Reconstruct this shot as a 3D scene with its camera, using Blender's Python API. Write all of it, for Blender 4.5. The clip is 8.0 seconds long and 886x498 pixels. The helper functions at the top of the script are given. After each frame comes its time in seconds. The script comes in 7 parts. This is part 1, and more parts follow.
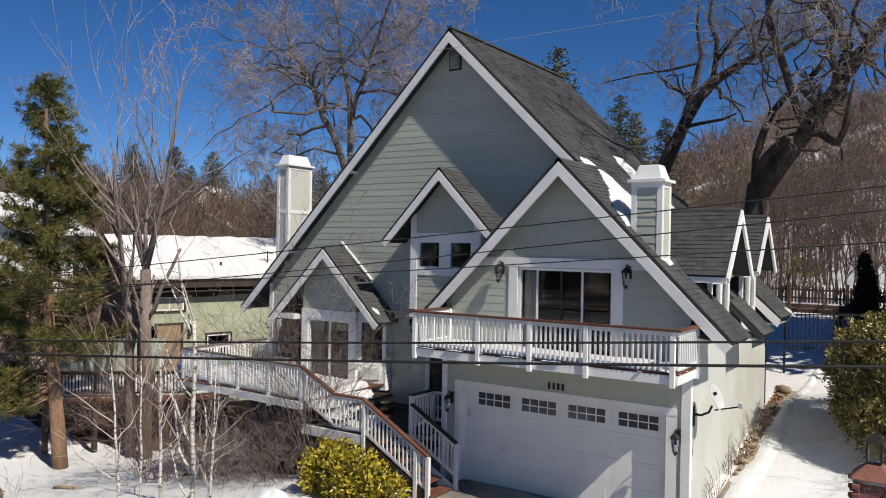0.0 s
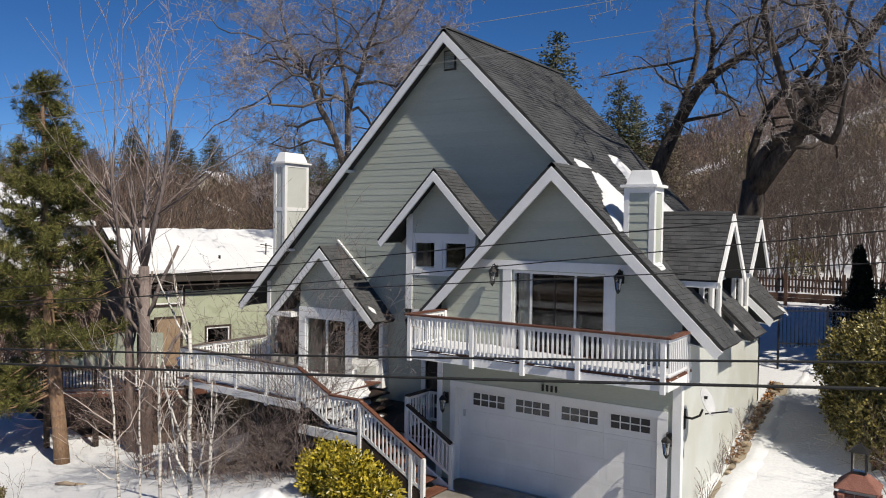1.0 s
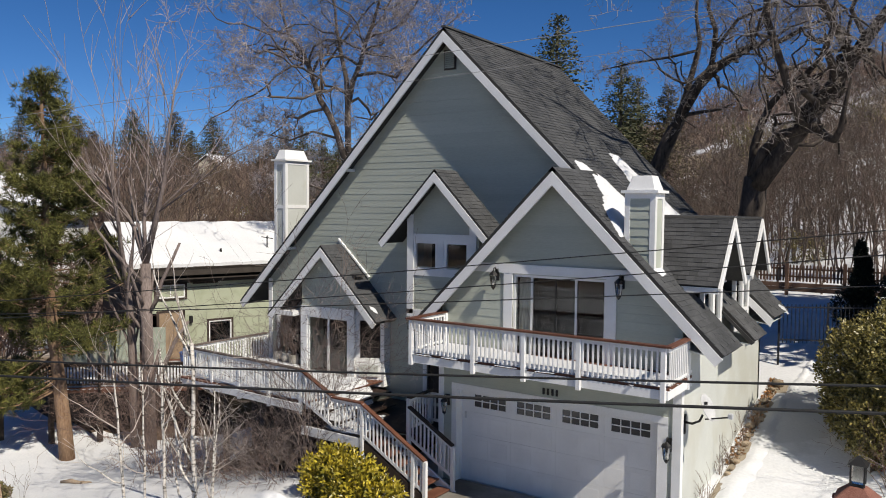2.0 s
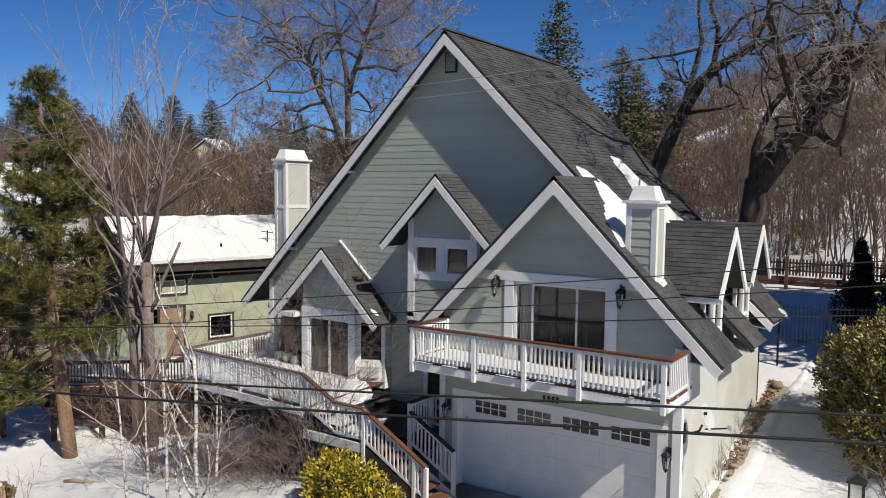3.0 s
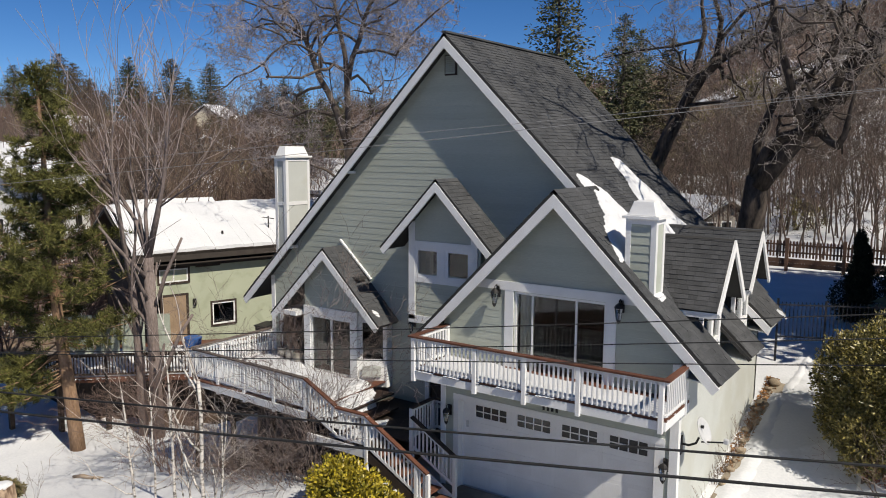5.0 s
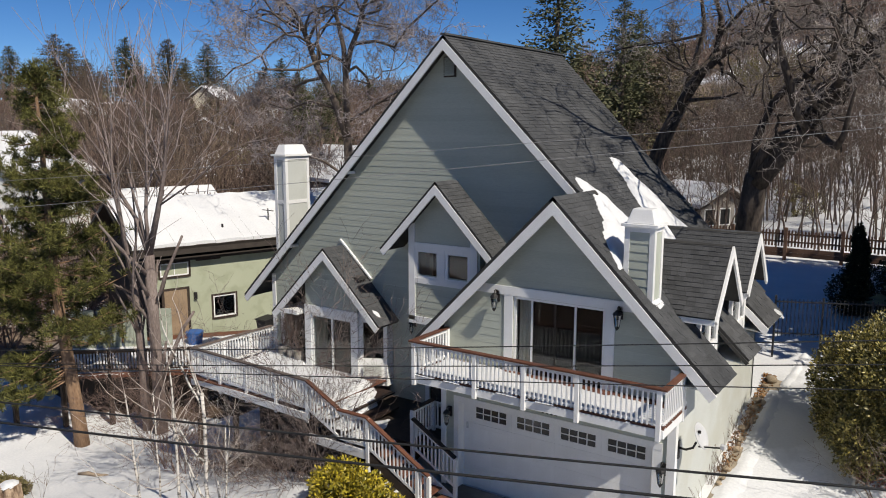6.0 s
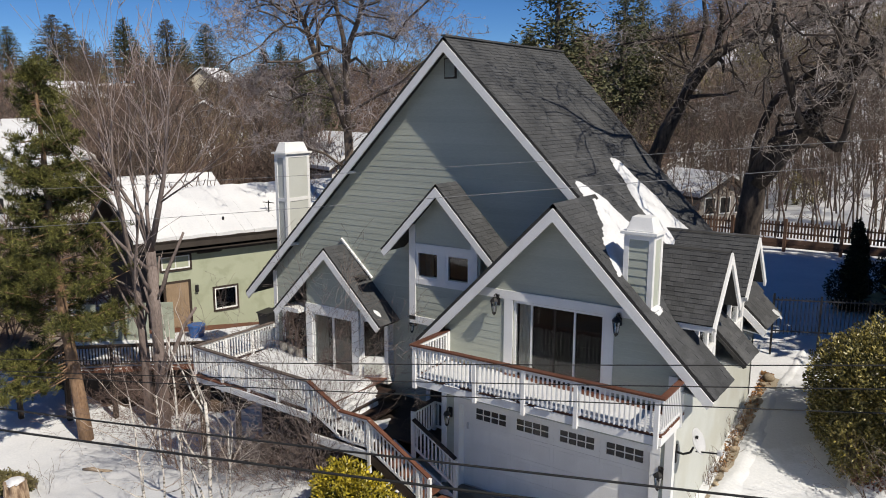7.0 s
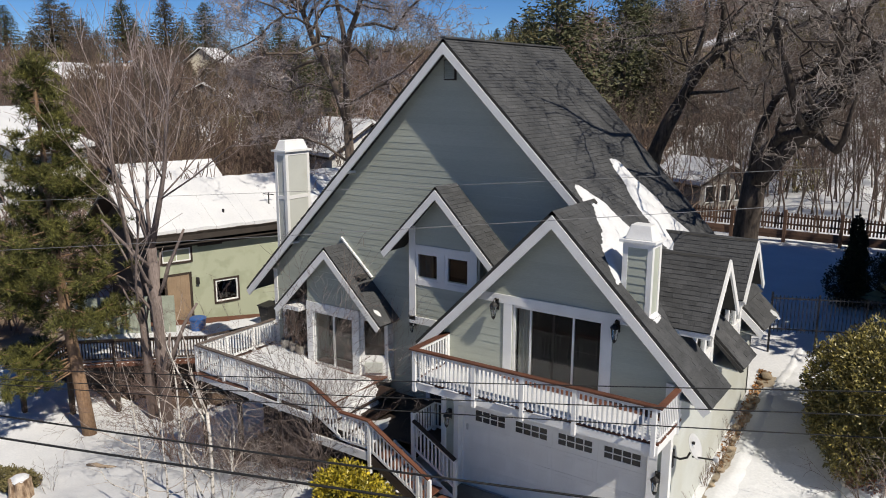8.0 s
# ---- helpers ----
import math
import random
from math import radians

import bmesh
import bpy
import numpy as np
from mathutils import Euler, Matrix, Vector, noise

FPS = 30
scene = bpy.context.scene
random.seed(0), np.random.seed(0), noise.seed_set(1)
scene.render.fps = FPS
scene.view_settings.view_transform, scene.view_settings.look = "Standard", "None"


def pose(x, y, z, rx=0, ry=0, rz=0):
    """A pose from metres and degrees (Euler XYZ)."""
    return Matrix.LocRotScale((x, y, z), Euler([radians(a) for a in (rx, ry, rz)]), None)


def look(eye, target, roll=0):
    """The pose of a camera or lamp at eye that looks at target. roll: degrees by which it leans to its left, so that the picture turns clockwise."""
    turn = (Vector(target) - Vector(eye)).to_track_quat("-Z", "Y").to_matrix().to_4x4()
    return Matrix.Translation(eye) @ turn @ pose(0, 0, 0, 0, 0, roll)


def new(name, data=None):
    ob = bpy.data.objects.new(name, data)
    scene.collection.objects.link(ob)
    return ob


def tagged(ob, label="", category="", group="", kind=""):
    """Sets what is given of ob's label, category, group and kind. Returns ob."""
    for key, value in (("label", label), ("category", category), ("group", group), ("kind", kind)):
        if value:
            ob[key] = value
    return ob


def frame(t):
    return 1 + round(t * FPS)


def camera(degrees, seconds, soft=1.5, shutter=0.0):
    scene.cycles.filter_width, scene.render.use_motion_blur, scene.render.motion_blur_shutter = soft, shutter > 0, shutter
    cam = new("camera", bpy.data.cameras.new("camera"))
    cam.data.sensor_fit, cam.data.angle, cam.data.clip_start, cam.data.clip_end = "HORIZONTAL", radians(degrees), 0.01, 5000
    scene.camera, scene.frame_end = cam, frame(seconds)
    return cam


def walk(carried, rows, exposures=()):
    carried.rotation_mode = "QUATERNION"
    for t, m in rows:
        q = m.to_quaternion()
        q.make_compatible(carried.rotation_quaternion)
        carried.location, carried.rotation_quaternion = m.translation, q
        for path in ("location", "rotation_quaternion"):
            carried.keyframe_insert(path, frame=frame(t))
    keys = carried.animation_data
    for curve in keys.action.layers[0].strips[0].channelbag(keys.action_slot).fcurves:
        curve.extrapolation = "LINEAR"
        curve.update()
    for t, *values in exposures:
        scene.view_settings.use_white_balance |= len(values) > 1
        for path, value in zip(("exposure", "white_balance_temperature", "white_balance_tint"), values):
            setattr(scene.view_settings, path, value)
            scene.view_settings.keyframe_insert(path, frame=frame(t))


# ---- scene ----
cam = camera(60.0, 8.0, soft=1.0)
PATH = [
    (0, (9.957, -16.409, 5.5), (8.835, -14.753, 5.494), 1.0),
    (0.5, (10.066, -16.401, 5.718), (8.943, -14.746, 5.692), 0.9),
    (1, (10.147, -16.418, 6.045), (9.024, -14.764, 5.989), 0.8),
    (1.5, (10.166, -16.402, 6.349), (9.041, -14.75, 6.264), 0.6),
    (3, (10.089, -16.4, 7.236), (8.968, -14.751, 7.081), 0.6),
    (3.5, (10.098, -16.365, 7.56), (8.977, -14.719, 7.378), 0.5),
    (4, (10.093, -16.373, 7.826), (8.975, -14.728, 7.62), 0.4),
    (4.5, (10.081, -16.36, 8.132), (8.963, -14.718, 7.901), 0.4),
    (6, (10.076, -16.381, 9.131), (8.965, -14.748, 8.817), 0.1),
    (6.5, (10.072, -16.397, 9.457), (8.964, -14.767, 9.116), 0.1),
    (7, (10.067, -16.381, 9.75), (8.961, -14.756, 9.384), 0.1),
    (7.5, (10.032, -16.369, 10.056), (8.93, -14.747, 9.663), 0.1),
    (8, (10.05, -16.324, 10.405), (8.949, -14.708, 9.984), 0.1),
]
walk(cam, [(t, look(eye, target, roll)) for t, eye, target, roll in PATH], exposures=[(0, 0.20), (4, 0.17), (8, 0.12)])

# ---- world, sun and exposure ----
scene.view_settings.use_white_balance = True
scene.view_settings.white_balance_temperature, scene.view_settings.white_balance_tint = 7000, 8
SUN_WAY = Vector((-0.89, 0.25, -1.0)).normalized()
SUN_EL = math.asin(-SUN_WAY.z)
SUN_AZ = math.atan2(-SUN_WAY.x, -SUN_WAY.y)
world = bpy.data.worlds.new("sky")
scene.world = world
world.use_nodes = True
_n = world.node_tree
_sky = _n.nodes.new("ShaderNodeTexSky")
_sky.sky_type, _sky.sun_disc = "NISHITA", False
_sky.sun_elevation, _sky.sun_rotation = SUN_EL, SUN_AZ
_sky.altitude, _sky.air_density, _sky.dust_density, _sky.ozone_density = 2200, 0.70, 0.0, 5.0
_n.nodes["Background"].inputs["Strength"].default_value = 0.088
_deep = _n.nodes.new("ShaderNodeHueSaturation")  # thin, dry mountain air: a deeper blue
_deep.inputs["Saturation"].default_value, _deep.inputs["Value"].default_value, _deep.inputs["Hue"].default_value = 1.22, 1.0, 0.506
_n.links.new(_sky.outputs["Color"], _deep.inputs["Color"])
_n.links.new(_deep.outputs["Color"], _n.nodes["Background"].inputs["Color"])
sun = new("sun", bpy.data.lights.new("sun", "SUN"))
sun.data.energy, sun.data.angle, sun.data.color = 4.5, radians(0.55), (1.0, 0.95, 0.89)
sun.matrix_world = look((0, 0, 40), tuple(Vector((0, 0, 40)) + SUN_WAY))


# ---- materials ----
def mat(name, c1, c2, scale=6.0, fine=60.0, rough=0.7, bump=0.15, metal=0.0, rand=0.0, island=0.0, stretch=(1, 1, 1), spec=0.3, hue2=None, mask_scale=1.5, detail_bump=0.3):
    """A surface whose colour varies between c1 and c2 at two scales, with fine relief; rand and island vary pieces."""
    m = bpy.data.materials.new(name)
    m.use_nodes = True
    t, L = m.node_tree.nodes, m.node_tree.links
    b = t["Principled BSDF"]
    b.inputs["Roughness"].default_value, b.inputs["Metallic"].default_value = rough, metal
    b.inputs["Specular IOR Level"].default_value = spec
    geo = t.new("ShaderNodeNewGeometry")
    mp = t.new("ShaderNodeMapping")
    mp.inputs["Scale"].default_value = stretch
    L.new(geo.outputs["Position"], mp.inputs["Vector"])
    big, small = t.new("ShaderNodeTexNoise"), t.new("ShaderNodeTexNoise")
    for n, s, d in ((big, scale, 4), (small, fine, 3)):
        n.inputs["Scale"].default_value, n.inputs["Detail"].default_value = s, d
        L.new(mp.outputs["Vector"], n.inputs["Vector"])
    add = t.new("ShaderNodeMath"); add.operation = "ADD"
    L.new(big.outputs["Fac"], add.inputs[0]); L.new(small.outputs["Fac"], add.inputs[1])
    rng = t.new("ShaderNodeMapRange")
    rng.inputs["From Min"].default_value, rng.inputs["From Max"].default_value = 0.7, 1.3
    L.new(add.outputs[0], rng.inputs["Value"])
    mix = t.new("ShaderNodeMix"); mix.data_type = "RGBA"
    mix.inputs["A"].default_value, mix.inputs["B"].default_value = (*c1, 1), (*c2, 1)
    L.new(rng.outputs[0], mix.inputs["Factor"])
    col = mix.outputs["Result"]
    if hue2:
        third = t.new("ShaderNodeTexNoise")
        third.inputs["Scale"].default_value, third.inputs["Detail"].default_value = mask_scale, 5
        L.new(mp.outputs["Vector"], third.inputs["Vector"])
        r3 = t.new("ShaderNodeMapRange")
        r3.inputs["From Min"].default_value, r3.inputs["From Max"].default_value = 0.5, 0.62
        L.new(third.outputs["Fac"], r3.inputs["Value"])
        m3 = t.new("ShaderNodeMix"); m3.data_type = "RGBA"
        m3.inputs["B"].default_value = (*hue2, 1)
        L.new(r3.outputs[0], m3.inputs["Factor"]); L.new(col, m3.inputs["A"])
        col = m3.outputs["Result"]
    if rand or island:
        src = t.new("ShaderNodeObjectInfo").outputs["Random"] if rand else geo.outputs["Random Per Island"]
        k = rand or island
        r2 = t.new("ShaderNodeMapRange")
        r2.inputs["To Min"].default_value, r2.inputs["To Max"].default_value = 1 - k, 1 + k
        L.new(src, r2.inputs["Value"])
        sc = t.new("ShaderNodeVectorMath"); sc.operation = "SCALE"
        L.new(col, sc.inputs[0]); L.new(r2.outputs[0], sc.inputs["Scale"])
        col = sc.outputs[0]
    L.new(col, b.inputs["Base Color"])
    if bump:
        bp = t.new("ShaderNodeBump")
        bp.inputs["Strength"].default_value, bp.inputs["Distance"].default_value = bump, 0.02
        L.new(small.outputs["Fac"], bp.inputs["Height"])
        L.new(bp.outputs["Normal"], b.inputs["Normal"])
    return m


SIDING = mat("green grey painted lap siding", (0.365, 0.39, 0.335), (0.435, 0.46, 0.395), 0.8, 25, 0.6, 0.12, rand=0.05, stretch=(0.4, 1, 3))
STUCCO = mat("pale green grey stucco", (0.47, 0.485, 0.455), (0.55, 0.565, 0.53), 1.2, 90, 0.9, 0.3, hue2=(0.48, 0.485, 0.435), mask_scale=0.7)
TRIM = mat("white painted trim", (0.70, 0.70, 0.69), (0.80, 0.80, 0.79), 2, 40, 0.5, 0.06, rand=0.03)
SHINGLE = mat("dark grey asphalt shingle", (0.042, 0.044, 0.047), (0.090, 0.092, 0.095), 1.2, 130, 0.95, 0.5, island=0.13)
SHINGLE_PIECE = mat("dark grey asphalt shingle tab", (0.044, 0.045, 0.047), (0.092, 0.093, 0.095), 1.2, 130, 0.95, 0.5, rand=0.20)
FELT = mat("dark roof edge", (0.03, 0.03, 0.03), (0.05, 0.048, 0.045), 3, 60, 0.9, 0.2)
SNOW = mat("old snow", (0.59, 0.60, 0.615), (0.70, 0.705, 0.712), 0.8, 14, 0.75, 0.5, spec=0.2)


def slush_and_shade(m, cx, cy, rx, ry, colour):
    """Adds an irregular grey patch to a snow surface: trodden slush and painted bush shade."""
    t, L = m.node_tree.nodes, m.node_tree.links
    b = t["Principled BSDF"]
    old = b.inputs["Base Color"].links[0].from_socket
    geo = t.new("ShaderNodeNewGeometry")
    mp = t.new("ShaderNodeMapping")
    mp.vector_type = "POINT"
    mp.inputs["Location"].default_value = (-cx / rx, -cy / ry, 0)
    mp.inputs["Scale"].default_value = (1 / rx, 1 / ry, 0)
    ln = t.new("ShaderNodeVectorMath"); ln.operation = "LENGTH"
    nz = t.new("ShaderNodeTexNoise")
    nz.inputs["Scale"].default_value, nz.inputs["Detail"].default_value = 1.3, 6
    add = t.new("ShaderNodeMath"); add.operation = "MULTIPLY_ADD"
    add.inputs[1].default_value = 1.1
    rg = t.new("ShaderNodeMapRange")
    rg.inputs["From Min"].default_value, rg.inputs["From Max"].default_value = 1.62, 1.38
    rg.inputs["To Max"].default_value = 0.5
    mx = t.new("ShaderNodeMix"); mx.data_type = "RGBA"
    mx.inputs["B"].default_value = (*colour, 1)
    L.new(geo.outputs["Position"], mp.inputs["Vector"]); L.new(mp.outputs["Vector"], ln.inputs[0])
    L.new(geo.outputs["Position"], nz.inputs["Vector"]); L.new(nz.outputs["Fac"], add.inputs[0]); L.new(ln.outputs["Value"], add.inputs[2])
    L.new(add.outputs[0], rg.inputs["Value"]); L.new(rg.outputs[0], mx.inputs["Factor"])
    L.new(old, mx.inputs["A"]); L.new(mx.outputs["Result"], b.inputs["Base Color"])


# grey of the side path: part slush, part shade of the evergreen shrub
slush_and_shade(SNOW, 6.5, 6.6, 1.25, 2.3, (0.33, 0.34, 0.33))
REDWOOD = mat("red brown stained wood", (0.085, 0.033, 0.020), (0.15, 0.064, 0.039), 3, 40, 0.6, 0.2, rand=0.15, stretch=(1, 1, 1))
DARKWOOD = mat("dark weathered wood", (0.028, 0.020, 0.016), (0.06, 0.043, 0.033), 3, 40, 0.8, 0.3, rand=0.2)
FENCEWOOD = mat("brown fence wood", (0.085, 0.050, 0.034), (0.17, 0.10, 0.068), 3, 40, 0.8, 0.3, rand=0.25)
ASPHALT = mat("dark wet driveway", (0.035, 0.035, 0.036), (0.07, 0.068, 0.066), 1.5, 90, 0.7, 0.4)
CONCRETE = mat("worn concrete", (0.28, 0.26, 0.23), (0.40, 0.38, 0.34), 1.2, 50, 0.9, 0.3, hue2=(0.22, 0.19, 0.14))
BLACK = mat("black painted metal", (0.012, 0.012, 0.013), (0.03, 0.028, 0.026), 5, 80, 0.45, 0.05)
IRON = mat("dark fence metal", (0.02, 0.021, 0.025), (0.04, 0.04, 0.045), 5, 80, 0.5, 0.05)
GALV = mat("grey dish metal", (0.42, 0.43, 0.44), (0.55, 0.55, 0.55), 4, 60, 0.5, 0.05)
BARK = mat("grey brown bark", (0.07, 0.053, 0.042), (0.16, 0.128, 0.105), 3, 25, 0.95, 0.6, stretch=(1, 1, 0.25))
OAKBARK = mat("dark oak bark", (0.024, 0.019, 0.016), (0.10, 0.080, 0.067), 3, 14, 0.95, 0.8, stretch=(1, 1, 0.3))
TWIG = mat("grey brown twigs", (0.26, 0.215, 0.19), (0.46, 0.39, 0.355), 0.6, 12, 0.9, 0.0)
OAKTWIG = mat("dark oak twigs", (0.065, 0.054, 0.047), (0.42, 0.365, 0.33), 0.9, 9, 0.9, 0.0)
WHIP = mat("pale pinkish twigs", (0.24, 0.19, 0.18), (0.50, 0.42, 0.39), 0.6, 12, 0.9, 0.0)
PALETWIG = mat("pale birch twigs", (0.38, 0.32, 0.275), (0.62, 0.55, 0.49), 0.8, 12, 0.85, 0.0)
PALEBARK = mat("grey rough bark", (0.11, 0.086, 0.078), (0.26, 0.21, 0.19), 3, 22, 0.95, 0.8, stretch=(1, 1, 0.3))
DARKTWIG = mat("dark brown twigs", (0.09, 0.062, 0.05), (0.20, 0.14, 0.115), 0.6, 12, 0.9, 0.0)
SHRUBTWIG = mat("grey purple shrub twigs", (0.105, 0.080, 0.072), (0.25, 0.20, 0.18), 0.6, 12, 0.9, 0.0)
BIRCH = mat("white birch bark", (0.50, 0.46, 0.41), (0.70, 0.66, 0.60), 4, 14, 0.8, 0.3, hue2=(0.10, 0.085, 0.07), mask_scale=7, stretch=(1, 1, 2.5))
PINEBARK = mat("orange brown pine bark", (0.15, 0.088, 0.052), (0.33, 0.215, 0.135), 3, 22, 0.95, 0.7, stretch=(1, 1, 0.3))
NEEDLE = mat("pine needles", (0.020, 0.028, 0.010), (0.19, 0.18, 0.048), 1.6, 9, 0.7, 0.0, island=0.5)
FIR = mat("far conifer needles", (0.062, 0.070, 0.034), (0.155, 0.150, 0.080), 0.25, 3, 0.8, 0.0, island=0.3)
FIRBROWN = mat("brown dry conifer needles", (0.080, 0.068, 0.038), (0.165, 0.135, 0.078), 0.25, 3, 0.8, 0.0, island=0.3)
CYPRESS = mat("dark cypress sprays", (0.012, 0.016, 0.009), (0.045, 0.050, 0.026), 2, 12, 0.8, 0.0, island=0.4)
LEAF = mat("dark evergreen leaves", (0.045, 0.050, 0.016), (0.31, 0.25, 0.07), 2.6, 14, 0.42, 0.0, island=0.65, spec=0.5)
YELLOWLEAF = mat("yellow green leaves", (0.075, 0.080, 0.012), (0.50, 0.38, 0.035), 2.6, 16, 0.4, 0.0, island=0.5, spec=0.5)
LITTER = mat("leaf litter and bare soil", (0.05, 0.033, 0.022), (0.15, 0.10, 0.068), 0.9, 14, 0.95, 0.8)
SCRUBGROUND = mat("snowy scrub hillside", (0.17, 0.125, 0.09), (0.27, 0.205, 0.15), 0.05, 0.8, 0.95, 0.3, hue2=(0.62, 0.63, 0.66), mask_scale=0.06)
SCRUB_A = mat("brown bare brush", (0.12, 0.085, 0.062), (0.27, 0.20, 0.15), 0.06, 0.6, 0.95, 0.0, island=0.25)
SCRUB_B = mat("reddish bare brush", (0.135, 0.09, 0.073), (0.29, 0.21, 0.175), 0.06, 0.6, 0.95, 0.0, island=0.25)
CAPWOOD = mat("weathered grey brown rail wood", (0.085, 0.068, 0.058), (0.17, 0.135, 0.115), 3, 40, 0.75, 0.25, rand=0.15)
MAPLETWIG = mat("gnarled grey twigs", (0.13, 0.108, 0.105), (0.44, 0.385, 0.375), 0.7, 9, 0.9, 0.0)
DRIVE = mat("dark damp driveway concrete", (0.20, 0.185, 0.165), (0.36, 0.335, 0.29), 0.9, 45, 0.85, 0.3, hue2=(0.13, 0.118, 0.10), mask_scale=0.5)
DIRT = mat("tan gritty soil", (0.20, 0.165, 0.12), (0.34, 0.29, 0.22), 2, 40, 0.95, 0.5)
WOODTWIG = mat("dark grey brown stems", (0.075, 0.058, 0.048), (0.17, 0.135, 0.112), 0.3, 8, 0.95, 0.0)
STEP = mat("dark red brown treads", (0.022, 0.012, 0.009), (0.045, 0.025, 0.018), 3, 40, 0.7, 0.2, rand=0.15)
SCRUB_C = mat("olive brush", (0.11, 0.10, 0.045), (0.22, 0.185, 0.085), 0.06, 0.6, 0.95, 0.0, island=0.3)
NGREEN = mat("sage green stucco", (0.35, 0.375, 0.275), (0.405, 0.43, 0.32), 0.7, 70, 0.9, 0.15, hue2=(0.325, 0.35, 0.25))
NDARK = mat("dark brown eave boards and under-deck shade", (0.035, 0.028, 0.024), (0.06, 0.05, 0.042), 2, 40, 0.8, 0.2)
TANWOOD = mat("tan board door", (0.24, 0.17, 0.11), (0.33, 0.24, 0.16), 2, 30, 0.7, 0.2)
STONE = mat("rough tan stone", (0.22, 0.17, 0.115), (0.40, 0.325, 0.235), 3, 30, 0.95, 0.6, rand=0.25)
BRICK = mat("red brick", (0.13, 0.05, 0.036), (0.25, 0.12, 0.09), 4, 50, 0.9, 0.4, rand=0.25)
MORTAR = mat("grey mortar", (0.30, 0.28, 0.25), (0.40, 0.37, 0.33), 6, 60, 0.95, 0.3)
CURTAIN = mat("pale curtain cloth", (0.45, 0.43, 0.38), (0.55, 0.52, 0.46), 3, 50, 0.9, 0.1)
# indoor darkness put into the colour: far blacker than any real wall
ROOMDARK = mat("near black room wall with unlit depth in its colour", (0.012, 0.013, 0.014), (0.02, 0.021, 0.022), 1, 20, 0.9, 0.0)
BLUEBIN = mat("blue plastic", (0.03, 0.09, 0.26), (0.05, 0.13, 0.34), 3, 40, 0.5, 0.05)
BARMARK = mat("black number strokes", (0.012, 0.012, 0.012), (0.02, 0.02, 0.02), 4, 60, 0.5, 0.0)
WIRE = mat("black cable sheath", (0.012, 0.012, 0.012), (0.03, 0.03, 0.03), 3, 40, 0.6, 0.0)
WIREPALE = mat("grey bare cable", (0.18, 0.18, 0.19), (0.28, 0.28, 0.28), 3, 40, 0.5, 0.0)


def glass_mat(name, tint, rough=0.02):
    m = bpy.data.materials.new(name)
    m.use_nodes = True
    b = m.node_tree.nodes["Principled BSDF"]
    b.inputs["Base Color"].default_value = (*tint, 1)
    b.inputs["Transmission Weight"].default_value = 1.0
    b.inputs["Roughness"].default_value, b.inputs["IOR"].default_value = rough, 1.45
    return m


DARKGLASS = mat("dark obscure glass", (0.03, 0.032, 0.036), (0.05, 0.052, 0.058), 2, 20, 0.12, 0.0, spec=0.6)
GLASS = glass_mat("window glass", (0.80, 0.84, 0.84))
LAMPGLASS = glass_mat("seeded lamp glass", (0.9, 0.88, 0.82), 0.15)


